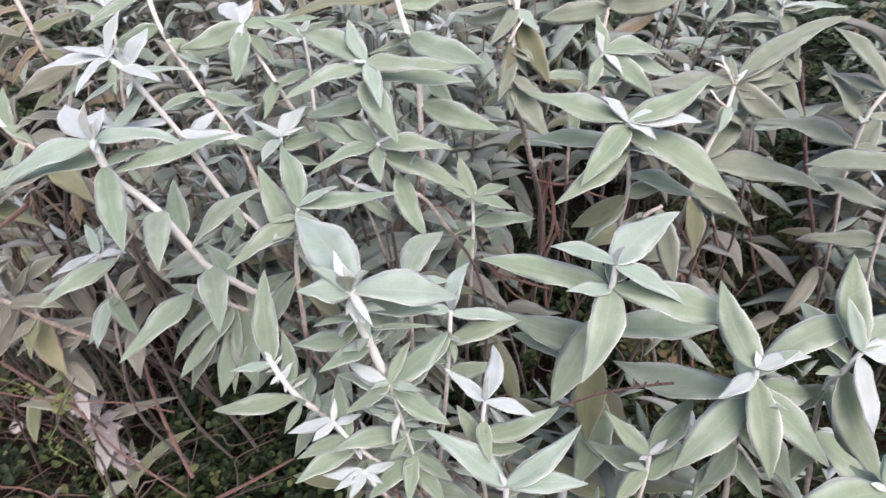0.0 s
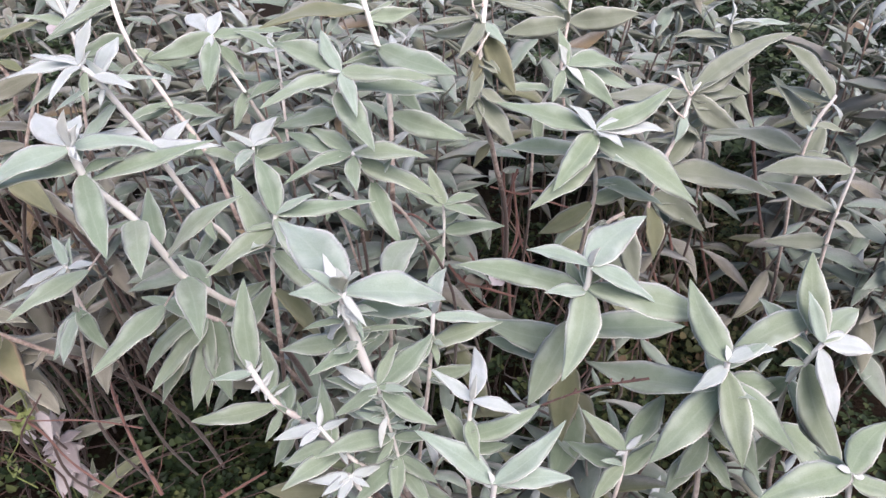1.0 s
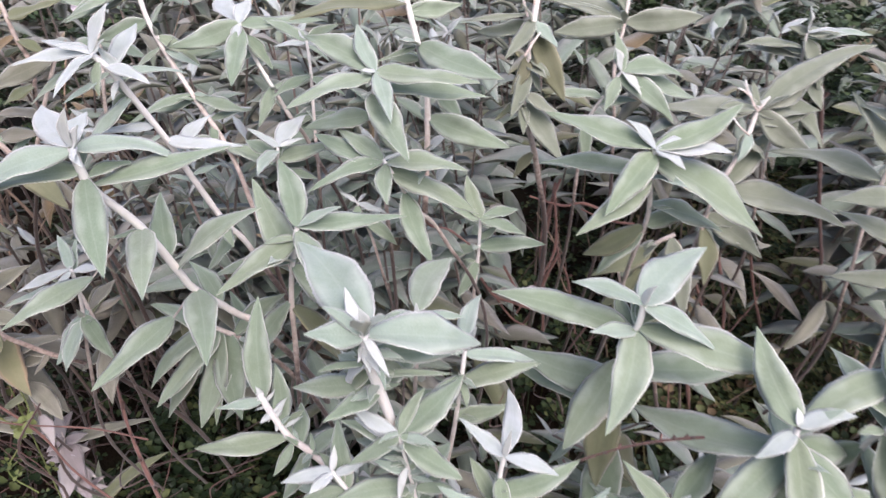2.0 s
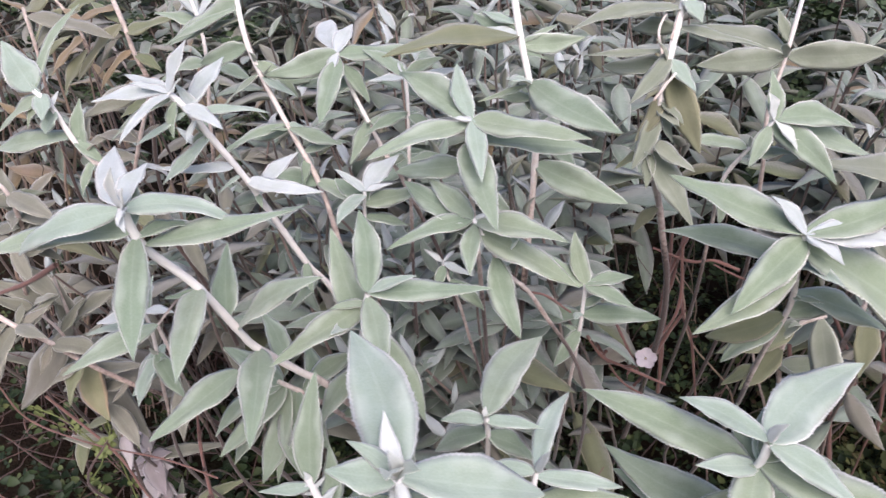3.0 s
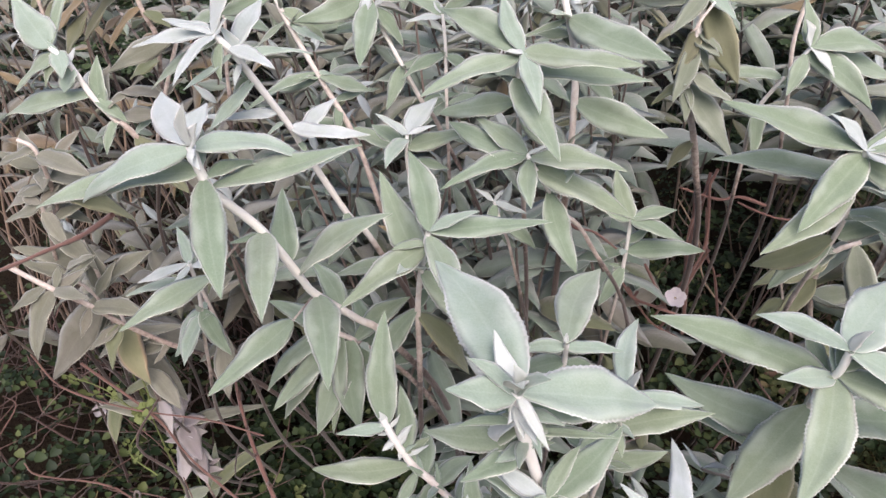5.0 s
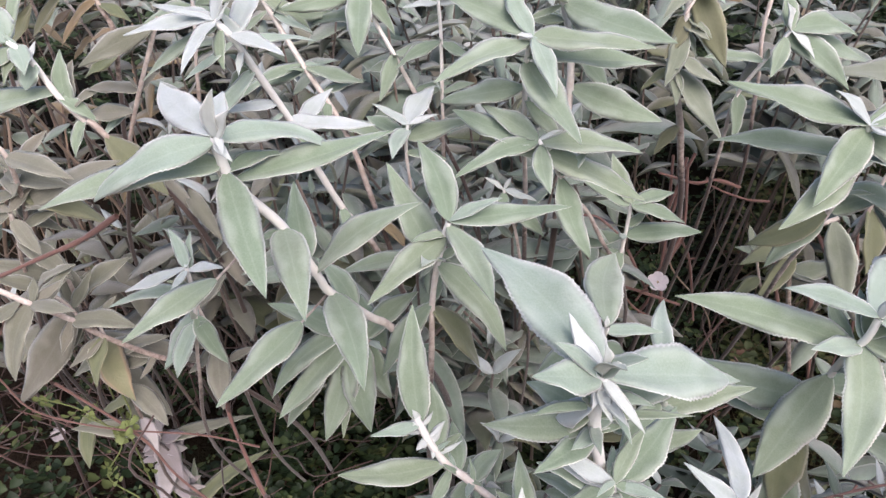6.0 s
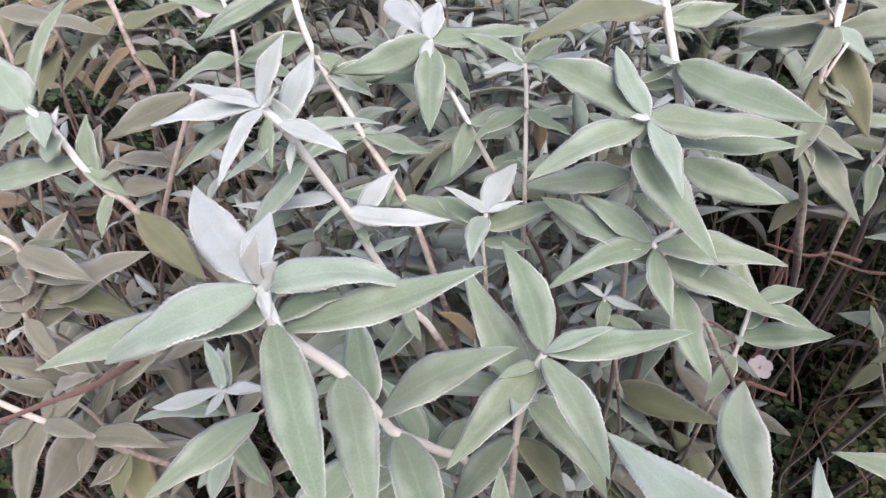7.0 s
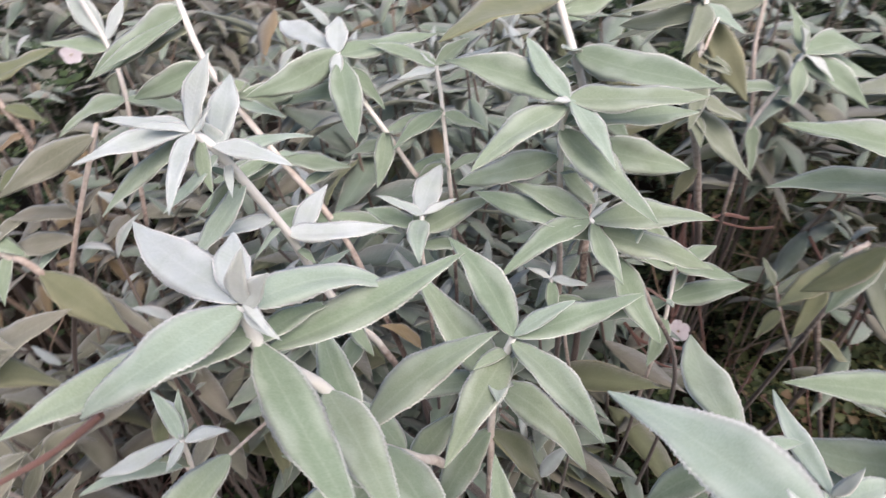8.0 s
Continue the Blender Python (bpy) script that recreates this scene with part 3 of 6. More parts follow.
def build_hedge():
    """Dark bushy growth behind the grey shrubs, of small pinnate sprays."""
    rng = random.Random(51)
    tv, tf = trefoil()
    vs, fs, n = [], [], 0
    for i in range(3300):
        x, y = rng.uniform(-2.6, 3.2), rng.uniform(1.6, 3.6)
        if i > 1700:
            y = rng.uniform(2.1, 4.2)
            x = y * rng.uniform(0.18, 0.95)
        x, y = x + rng.gauss(0, 0.35), y + abs(rng.gauss(0, 0.3))
        opening = 0.18 + 0.42 * (y - 1) < x < 0.40 + 0.62 * (y - 1)
        if -0.8 < x < 0.45 and y < 2.8 and not opening:
            continue
        z = rng.uniform(0.1, 1.15) * (0.75 + 0.3 * noise.noise((x * 2, y * 2, 9))) * (0.4 if opening and y < 2.5 else 1.0)
        a = rng.uniform(0, 6.28)
        d = Vector((math.cos(a), math.sin(a), rng.uniform(-0.2, 0.5)))
        for k in range(9):
            p = Vector((x, y, z)) + d * 0.022 * k
            size = 0.058 * (1 - k / 14)
            turn = Euler((rng.uniform(-0.6, 0.6), rng.uniform(-0.6, 0.6), rng.uniform(0, 6.28))).to_matrix()
            vs.append((tv * size) @ np.array(turn).T + np.array(p))
            fs.append(tf + n)
            n += len(tv)
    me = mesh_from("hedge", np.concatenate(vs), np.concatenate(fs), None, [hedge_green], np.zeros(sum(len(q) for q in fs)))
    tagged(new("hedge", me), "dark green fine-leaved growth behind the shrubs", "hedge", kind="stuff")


build_hedge()
build_weeds()
build_gap_weeds()
build_grass()
build_dry_stalks("dry_stalks", "reddish-brown bare stalks tangled under the shrubs", stalk_brown, [
    (31, 9, -1.3, -0.25, 0.75, 1.3, 0.15, 0.50, 0.25, 0.0022), (36, 150, -1.2, -0.35, 0.85, 1.4, 0.08, 0.34, 0.40, 0.0018),
    (32, 8, 0.0, 0.3, 1.05, 1.6, 0.3, 0.60, 0.12, 0.0024),
    (37, 6, 0.16, 0.40, 1.1, 1.5, 0.2, 0.55, 0.14, 0.0016), (33, 9, 0.4, 1.2, 1.1, 2.0, 0.2, 0.55, 0.15, 0.0022),
])
build_dry_stalks("dry_stalks", "tan dry stalks with curled ochre leaves, behind the shrub", twig_tan, [
    (34, 16, -1.35, -0.62, 1.25, 1.75, 0.5, 0.90, 0.22, 0.0040), (35, 40, -1.35, -0.62, 1.2, 1.75, 0.4, 0.85, 0.30, 0.0016),
])
build_dry_stalks("dry_stalks", "tan dry stalks standing in the gap between the shrubs", twig_tan, [
    (38, 46, 0.40, 1.0, 1.25, 1.9, 0.25, 0.60, 0.25, 0.0020),
])

left_shrub = tagged(new("sage_leaved_shrub"), "shrub with silvery felted shoots and broad grey-green leaves", "shrub", "shrubs of the bed")
right_shrub = tagged(new("sage_leaved_shrub"), "grey-green shrub beside a gap of dry grass, large felted leaves", "shrub", "shrubs of the bed")
rear_shrub = tagged(new("sage_leaved_shrub"), "dense grey-green shrub with long stems, behind the others", "shrub", "shrubs of the bed")
for plant, place in ((left_shrub, (-0.2, 1.0, 0)), (right_shrub, (0.35, 1.0, 0)), (rear_shrub, (0.1, 1.6, 0))):
    plant.location = place

s = stem(left_shrub, [(-0.345, 0.671, 0.844), (-0.345, 0.676, 0.826), (-0.340, 0.687, 0.797), (-0.313, 0.712, 0.750), (-0.292, 0.742, 0.684), (-0.285, 0.758, 0.657), (-0.252, 0.788, 0.610), (-0.223, 0.818, 0.564), (-0.161, 0.913, 0.375), (-0.149, 1.073, 0.000)], 0.0040, 0.85)
leaves(s, [
    (0.05, 125, 1, 0.145, 0.030, 0, "y", 0.05),
    (0, 99, 15, 0.059, 0.021, 0, "y", 0.05),
    (0.64, -64, 68, 0.044, 0.013, 45, "w", 0.05),
    (0.45, -48, 45, 0.038, 0.015, 55, "w", 0.05),
    (1.34, -56, -7, 0.036, 0.008, 0, "w", 0.05),
    (0.35, -65, -4, 0.033, 0.007, 0, "w", 0.05),
    (0.98, 24, -13, 0.093, 0.024, 0, "s", 0.15),
    (11.14, 14, 15, 0.131, 0.026, 0, "m", 0.05),
])
leaves(s, [
    (1.52, -166, -25, 0.100, 0.029, -8, "s", 0.18),
    (7.68, -169, -13, 0.139, 0.033, 0, "m", 0.08),
    (9.26, -63, -25, 0.119, 0.030, 0, "m", 0.04),
    (18.15, -71, -7, 0.121, 0.030, 0, "m", 0.04),
    (21.74, 110, 45, 0.076, 0.027, 0, "m", 0.05),
    (23.42, -10, 40, 0.128, 0.032, 0, "m", 0.08),
    (30.44, -70, -6, 0.132, 0.036, 0, "m", 0.05),
    (33.97, 134, 22, 0.075, 0.024, 0, "m", 0.05),
])
leaves(s, [
    (7.92, -249, 50, 0.050, 0.015, 0, "s", 0.02),
    (9.45, 20, 13, 0.048, 0.015, 0, "m", 0.07),
    (18.53, -129, 7, 0.036, 0.012, 0, "m", 0.06),
    (22.15, 175, 45, 0.028, 0.008, 0, "s", 0.09),
])
s = stem(left_shrub, [(-0.395, 0.760, 0.664), (-0.325, 0.720, 0.749)], 0.0012, 0)
leaves(s, [
    (0.17, -136, -17, 0.100, 0.030, 0, "m", 0.06),
])
s = stem(left_shrub, [(-0.320, 0.780, 0.605), (-0.288, 0.765, 0.651)], 0.0012, 0)
leaves(s, [
    (0, -137, -29, 0.116, 0.036, 0, "m", 0.08),
])
s = stem(left_shrub, [(-0.438, 0.800, 0.654), (-0.442, 0.816, 0.602), (-0.466, 0.852, 0.478), (-0.486, 0.908, 0.297), (-0.452, 1.068, 0.000)], 0.0022, 0.5)
leaves(s, [
    (0, 114, -2, 0.062, 0.013, 0, "y", 0.05),
    (0.13, 165, -29, 0.095, 0.016, 0, "y", 0.05),
    (0.36, -120, -30, 0.027, 0.010, 0, "y", 0.05),
    (0.65, 0, 7, 0.038, 0.013, 0, "y", 0.05),
    (0.36, 129, 37, 0.049, 0.014, 0, "s", 0.05),
    (1.7, 96, 50, 0.047, 0.012, 0, "s", 0.05),
    (4.9, 169, -19, 0.113, 0.018, 0, "s", 0.05),
    (8.03, -139, -64, 0.070, 0.025, 0, "s", 0.05),
])
leaves(s, [
    (7.48, 0, -66, 0.070, 0.023, 0, "m", 0.05),
    (5.16, 236, 47, 0.042, 0.013, 0, "m", 0.06),
    (8.57, -30, 39, 0.030, 0.008, 0, "m", 0.1),
    (7.82, -82, 54, 0.028, 0.008, 0, "s", 0.01),
])
s = stem(left_shrub, [(-0.388, 0.829, 0.893), (-0.375, 0.837, 0.875), (-0.361, 0.855, 0.840), (-0.340, 0.883, 0.785), (-0.325, 0.911, 0.729), (-0.297, 0.939, 0.656), (-0.267, 0.958, 0.603), (-0.203, 1.025, 0.403), (-0.189, 1.185, 0.000)], 0.0036, 1.0)
leaves(s, [
    (4.8, -28, -9, 0.065, 0.017, 0, "y", 0.05),
    (7.3, 34, -3, 0.077, 0.014, 0, "s", 0.05),
    (15.9, -162, -1, 0.083, 0.016, 0, "y", 0.05),
    (9.2, -166, 64, 0.045, 0.014, 0, "y", 0.05),
    (8.4, -83, -27, 0.034, 0.008, 0, "y", 0.05),
    (17.0, -148, -37, 0.035, 0.007, 0, "s", 0.05),
    (6.4, -130, -25, 0.061, 0.011, 0, "s", 0.05),
    (23.7, 19, 18, 0.040, 0.011, 0, "s", 0.05),
    (24.6, -176, 12, 0.035, 0.009, 0, "s", 0.05),
])
leaves(s, [
    (0, 28, 66, 0.054, 0.020, 0, "y", 0.05),
    (0, -163, 14, 0.036, 0.011, 0, "y", 0.05),
    (0, 155, 4, 0.072, 0.017, 0, "y", 0.05),
    (0.03, -172, -10, 0.080, 0.020, 0, "y", 0.05),
    (0.53, -94, -17, 0.087, 0.014, 0, "y", 0.05),
    (1.55, 180, -35, 0.093, 0.024, 0, "m", 0.05),
    (6.07, 84, 28, 0.081, 0.024, 0, "y", 0.05),
])
leaves(s, [
    (0.39, 0, 48, 0.022, 0.013, 0, "y", 0.05),
    (0.94, 130, 16, 0.027, 0.007, 0, "w", 0.05),
    (2.44, -77, -59, 0.040, 0.012, 0, "m", 0.05),
    (11.55, -145, -42, 0.070, 0.021, 0, "s", 0.05),
    (18.01, 0, -2, 0.088, 0.023, 0, "y", 0.05),
    (20.34, 61, 31, 0.070, 0.022, 0, "y", 0.05),
    (20.14, -54, -16, 0.026, 0.009, 0, "m", 0.05),
])
leaves(s, [
    (10.98, 151, -41, 0.055, 0.017, -45, "m", 0.05),
    (29.57, -57, -36, 0.044, 0.016, 0, "m", 0.05),
    (32.56, 180, -55, 0.075, 0.025, 0, "m", 0.05),
    (11.33, -211, 13, 0.035, 0.010, 0, "m", 0.09),
    (11.33, 227, 51, 0.016, 0.004, 0, "s", 0.1),
])
s = stem(left_shrub, [(-0.173, 0.780, 0.726), (-0.180, 0.790, 0.692), (-0.187, 0.800, 0.629), (-0.187, 0.810, 0.551), (-0.187, 0.855, 0.336), (-0.174, 1.015, 0.000)], 0.0032, 0.5)
leaves(s, [
    (0, 112, 27, 0.104, 0.031, 0, "m", 0.03),
    (0, 15, 2, 0.123, 0.026, 0, "m", 0.07),
    (0, 0, 28, 0.055, 0.014, 0, "s", 0.05),
    (3.25, -147, 1, 0.037, 0.013, 0, "m", 0.05),
    (3.68, -125, -11, 0.113, 0.031, 0, "m", 0.04),
    (1, -67, -13, 0.108, 0.028, 0, "m", 0.04),
    (8.13, -15, -50, 0.118, 0.034, 0, "m", 0.04),
    (7.7, 157, -24, 0.141, 0.025, 0, "m", 0.05),
])
leaves(s, [
    (12.76, 180, -62, 0.112, 0.029, 0, "m", 0.05),
    (13.52, 28, -58, 0.118, 0.031, 0, "o", 0.05),
    (7.7, 129, 39, 0.116, 0.036, 0, "m", 0.02),
    (8.01, 42, 18, 0.034, 0.011, 0, "m", 0.03),
    (7.74, 257, 24, 0.067, 0.023, 0, "s", 0.06),
    (12.85, 75, 27, 0.044, 0.012, 0, "m", 0.05),
])
s = stem(left_shrub, [(-0.096, 0.899, 0.873), (-0.100, 0.908, 0.845), (-0.097, 0.916, 0.801), (-0.092, 0.930, 0.749), (-0.082, 0.954, 0.660), (-0.067, 1.015, 0.450), (-0.062, 1.175, 0.000)], 0.0028, 0.5)
leaves(s, [
    (0, 120, 41, 0.069, 0.022, -8, "s", 0.05),
    (0.13, 143, 12, 0.121, 0.037, -16, "m", 0.04),
    (0, -3, -3, 0.121, 0.035, 0, "m", 0.08),
    (1.34, -148, -14, 0.115, 0.029, 0, "m", 0.06),
    (0, -70, -36, 0.075, 0.022, 0, "s", 0.05),
    (5.87, -66, -23, 0.124, 0.037, 0, "m", 0.02),
    (4.9, 11, -4, 0.142, 0.037, 0, "m", 0.03),
    (0, -150, 8, 0.020, 0.010, 0, "w", 0.05),
])
leaves(s, [
    (0, 46, 6, 0.028, 0.007, 0, "w", 0.05),
    (9.81, 161, -17, 0.098, 0.031, -16, "m", 0.05),
    (11.26, 33, -43, 0.075, 0.023, 35, "m", 0.05),
    (5.15, -29, 36, 0.040, 0.012, 0, "m", 0.06),
    (11.82, -74, 18, 0.031, 0.009, 0, "m", 0.02),
])
s = stem(right_shrub, [(-0.085, 0.869, 0.777), (-0.070, 0.865, 0.756), (-0.044, 0.876, 0.713), (-0.007, 0.898, 0.664), (0.069, 0.972, 0.472), (0.064, 1.132, 0.000)], 0.0024, 0.5)
leaves(s, [
    (0, 138, 13, 0.080, 0.025, -8, "m", 0.05),
    (0, -162, -21, 0.096, 0.024, 0, "m", 0.05),
    (1.32, -85, -24, 0.068, 0.021, 0, "m", 0.02),
    (1.21, -18, 3, 0.100, 0.032, 0, "m", 0.05),
    (4.24, -2, -24, 0.118, 0.037, 0, "m", 0.05),
    (8.64, -39, -59, 0.094, 0.031, 0, "m", 0.02),
    (0.21, 38, 9, 0.033, 0.006, 0, "w", 0.05),
    (0, 146, 5, 0.107, 0.035, -8, "m", 0.05),
])
leaves(s, [
    (0.31, 180, -12, 0.029, 0.009, 0, "w", 0.05),
    (4.83, 139, -10, 0.063, 0.022, 0, "m", 0.05),
    (8.58, 4, 46, 0.044, 0.016, 0, "s", 0.03),
])
s = stem(left_shrub, [(-0.116, 0.874, 0.719), (-0.109, 0.880, 0.695), (-0.091, 0.900, 0.630), (-0.057, 0.966, 0.423), (-0.053, 1.126, 0.000)], 0.0018, 0.5)
leaves(s, [
    (0, 180, 31, 0.025, 0.008, 0, "w", 0.05),
    (0.25, 0, -18, 0.038, 0.011, 0, "y", 0.05),
    (0.91, -104, -57, 0.037, 0.013, 0, "m", 0.05),
    (0, 65, 14, 0.023, 0.005, 0, "w", 0.05),
    (6.05, 0, -39, 0.054, 0.018, 35, "m", 0.05),
    (5.92, 84, 10, 0.018, 0.006, 0, "m", 0.07),
])
s = stem(rear_shrub, [(-0.284, 1.034, 0.899), (-0.269, 1.036, 0.860), (-0.243, 1.029, 0.817), (-0.219, 1.031, 0.773), (-0.193, 1.033, 0.731), (-0.123, 1.070, 0.526), (-0.114, 1.230, 0.000)], 0.0026, 0.5)
leaves(s, [
    (0, 111, 4, 0.161, 0.031, 0, "y", 0.05),
    (0, 85, 27, 0.057, 0.023, 0, "y", 0.05),
    (0, -174, -20, 0.097, 0.031, -45, "m", 0.06),
    (0.83, -86, -31, 0.108, 0.030, 0, "m", 0.02),
    (0, -102, -50, 0.032, 0.014, 0, "y", 0.05),
    (0.22, 25, 2, 0.113, 0.031, 0, "m", 0.06),
    (2.03, 0, -52, 0.058, 0.021, 0, "m", 0.05),
    (11.64, -116, -56, 0.059, 0.021, 0, "m", 0.05),
])
leaves(s, [
    (11.87, 18, 13, 0.065, 0.023, 0, "m", 0.05),
    (13.51, 150, -18, 0.062, 0.021, 0, "m", 0.05),
    (18, 24, 9, 0.049, 0.018, 0, "m", 0.05),
    (6, 154, -11, 0.093, 0.028, -16, "m", 0.05),
    (11.41, -217, 28, 0.029, 0.008, 0, "s", 0),
    (12.32, -82, 22, 0.023, 0.008, 0, "s", 0.08),
])
s = stem(rear_shrub, [(-0.193, 1.008, 0.886), (-0.189, 1.009, 0.849), (-0.185, 1.005, 0.769), (-0.182, 1.010, 0.702), (-0.177, 1.049, 0.486), (-0.164, 1.209, 0.000)], 0.0022, 0.5)
leaves(s, [
    (0, 153, 15, 0.070, 0.023, 0, "m", 0.05),
    (0.57, -153, -4, 0.044, 0.013, 0, "y", 0.05),
    (0, 38, 19, 0.052, 0.016, 25, "m", 0.05),
    (0.74, 17, 12, 0.071, 0.015, 0, "y", 0.05),
    (0, 124, 25, 0.026, 0.009, 0, "w", 0.05),
    (6.75, -169, -31, 0.061, 0.021, 0, "m", 0.05),
    (6.99, 0, -25, 0.049, 0.018, 0, "m", 0.05),
    (11.08, 0, 20, 0.041, 0.015, 0, "m", 0.05),
])
leaves(s, [
    (10.65, 152, -34, 0.051, 0.018, 0, "m", 0.05),
    (6.76, -112, 33, 0.021, 0.005, 0, "m", 0.02),
    (11.24, 229, 54, 0.024, 0.008, 0, "s", 0.07),
])
s = stem(left_shrub, [(-0.222, 0.937, 0.765), (-0.224, 0.944, 0.729), (-0.218, 0.957, 0.663), (-0.208, 1.010, 0.450), (-0.193, 1.170, 0.000)], 0.0020, 0.5)
leaves(s, [
    (0, 63, 25, 0.066, 0.028, 0, "y", 0.05),
    (0, 166, 25, 0.046, 0.012, 0, "y", 0.05),
    (0, 0, 21, 0.036, 0.010, 0, "w", 0.05),
    (1.05, -99, -7, 0.071, 0.021, 0, "s", 0.05),
    (3.32, 21, 10, 0.085, 0.026, 8, "m", 0.05),
    (2.95, 141, 8, 0.065, 0.023, 0, "m", 0.05),
    (6.01, 23, -16, 0.054, 0.019, 0, "m", 0.05),
    (3.49, 97, 49, 0.036, 0.012, 0, "m", 0.01),
])
s = stem(right_shrub, [(0.226, 0.842, 0.812), (0.234, 0.862, 0.774), (0.253, 0.902, 0.705), (0.260, 0.951, 0.624), (0.270, 1.001, 0.553), (0.285, 1.104, 0.359), (0.265, 1.264, 0.000)], 0.0030, 0.3)
leaves(s, [
    (0, 150, 8, 0.138, 0.042, 0, "n", 0.04),
    (0, 158, 38, 0.047, 0.018, 0, "y", 0.05),
    (0, 27, 18, 0.138, 0.035, 0, "n", 0.05),
    (0, 6, -2, 0.094, 0.032, 0, "y", 0.05),
    (0, -33, -24, 0.041, 0.018, 0, "y", 0.05),
    (0.9, -137, -33, 0.103, 0.034, -8, "n", 0.03),
    (6.47, -139, -16, 0.141, 0.032, 0, "n", 0.04),
    (2.68, 7, -32, 0.193, 0.062, 8, "n", 0.04),
])
leaves(s, [
    (6.16, 153, -4, 0.137, 0.039, 0, "m", 0.05),
    (10.34, 10, -21, 0.119, 0.036, 0, "m", 0.05),
    (14.2, 180, -52, 0.084, 0.030, 0, "m", 0.05),
    (13.23, 15, 7, 0.079, 0.026, 25, "m", 0.05),
    (13.41, 156, -39, 0.096, 0.031, -25, "o", 0.05),
    (6.35, -61, 6, 0.056, 0.018, 0, "s", 0.05),
    (10.86, -51, 18, 0.035, 0.012, 0, "m", 0.08),
])
s = stem(right_shrub, [(0.187, 0.680, 0.700), (0.189, 0.688, 0.673), (0.188, 0.707, 0.633), (0.197, 0.745, 0.544), (0.211, 0.784, 0.443), (0.224, 0.844, 0.277), (0.208, 1.004, 0.000)], 0.0034, 0.7)
leaves(s, [
    (23.35, -122, -71, 0.145, 0.052, 0, "n", 0.03),
    (23.32, 0, -61, 0.114, 0.041, 0, "o", 0.05),
    (0, 48, 5, 0.153, 0.045, 0, "s", 0.03),
    (0, 153, 4, 0.075, 0.023, 0, "s", 0.06),
    (0, -58, 67, 0.030, 0.010, 0, "w", 0.05),
    (0.4, -15, -26, 0.087, 0.026, 0, "s", 0.08),
    (7, -19, -7, 0.152, 0.049, 0, "n", 0.05),
    (8.94, 158, 4, 0.157, 0.040, 0, "n", 0.06),
])
leaves(s, [
    (7.46, -115, -28, 0.124, 0.040, 0, "m", 0.04),
    (13.72, -153, -58, 0.125, 0.045, 0, "m", 0.03),
    (15.06, 11, -7, 0.160, 0.045, 0, "m", 0.04),
    (16.64, 153, 2, 0.131, 0.043, -16, "m", 0.04),
    (19.6, 155, 5, 0.120, 0.036, 0, "m", 0.05),
    (19.58, -110, -79, 0.116, 0.042, 0, "o", 0.05),
    (5.8, 53, 24, 0.068, 0.025, 0, "m", 0.05),
    (6.92, 85, 45, 0.047, 0.016, 0, "s", 0.05),
])
leaves(s, [
    (9.32, 103, 31, 0.058, 0.017, 0, "m", 0.03),
    (7.86, -159, 8, 0.058, 0.021, 0, "s", 0.05),
    (13.48, -69, 34, 0.039, 0.011, 0, "s", 0.1),
    (6.01, -10, 35, 0.031, 0.010, 0, "m", 0.06),
])
s = stem(left_shrub, [(-0.079, 0.523, 0.758), (-0.076, 0.535, 0.723), (-0.070, 0.552, 0.688), (-0.053, 0.568, 0.621), (-0.041, 0.580, 0.557), (-0.030, 0.592, 0.516), (-0.022, 0.603, 0.456), (-0.008, 0.647, 0.279), (-0.007, 0.807, 0.000)], 0.0044, 0.97)
leaves(s, [
    (0.7, -56, -22, 0.041, 0.009, 0, "w", 0.05),
    (6.9, -175, -8, 0.042, 0.009, 0, "m", 0.05),
    (12.9, -147, -11, 0.054, 0.019, 0, "m", 0.1),
    (9.6, 1, 1, 0.067, 0.008, 0, "m", 0.05),
    (3.9, -61, -22, 0.037, 0.007, 0, "s", 0.05),
])
leaves(s, [
    (0.57, 119, 6, 0.145, 0.045, 0, "s", 0.02),
    (1.2, 120, 35, 0.045, 0.014, 0, "w", 0.05),
    (1.06, -113, 71, 0.034, 0.011, 0, "w", 0.05),
    (2.36, -75, -32, 0.024, 0.009, 0, "w", 0.05),
    (2.21, -117, -45, 0.016, 0.008, 0, "w", 0.05),
    (0.56, 19, -15, 0.101, 0.037, 0, "s", 0.14),
    (0.89, -166, 9, 0.046, 0.024, 0, "s", 0.08),
    (3.14, -67, -5, 0.033, 0.009, 0, "w", 0.05),
])
leaves(s, [
    (4.49, 35, -19, 0.093, 0.026, 0, "m", 0.05),
    (11.97, 165, -15, 0.080, 0.023, 0, "m", 0.08),
    (12.32, 49, 13, 0.068, 0.025, 0, "m", 0.05),
    (9.41, 136, -34, 0.069, 0.023, -25, "m", 0.05),
    (6.19, 44, -40, 0.056, 0.018, 8, "m", 0.05),
    (12.98, 51, 29, 0.015, 0.007, 0, "w", 0.05),
    (5.85, 136, -48, 0.042, 0.023, 0, "y", 0.05),
    (12, 124, -10, 0.073, 0.024, -16, "m", 0.05),
])
leaves(s, [
    (0.83, 186, 40, 0.042, 0.013, 0, "s", 0.02),
    (0.98, -48, 49, 0.041, 0.015, 0, "s", 0.1),
    (0.37, -86, 42, 0.047, 0.016, 0, "s", 0.07),
    (4.28, -36, 17, 0.037, 0.011, 0, "s", 0.06),
    (4.93, 133, 11, 0.034, 0.011, 0, "m", 0.08),
    (12.39, 55, 33, 0.033, 0.010, 0, "s", 0.01),
    (11.73, 265, 14, 0.039, 0.010, 0, "s", 0.06),
    (12.87, 112, 25, 0.030, 0.008, 0, "m", 0.1),
])
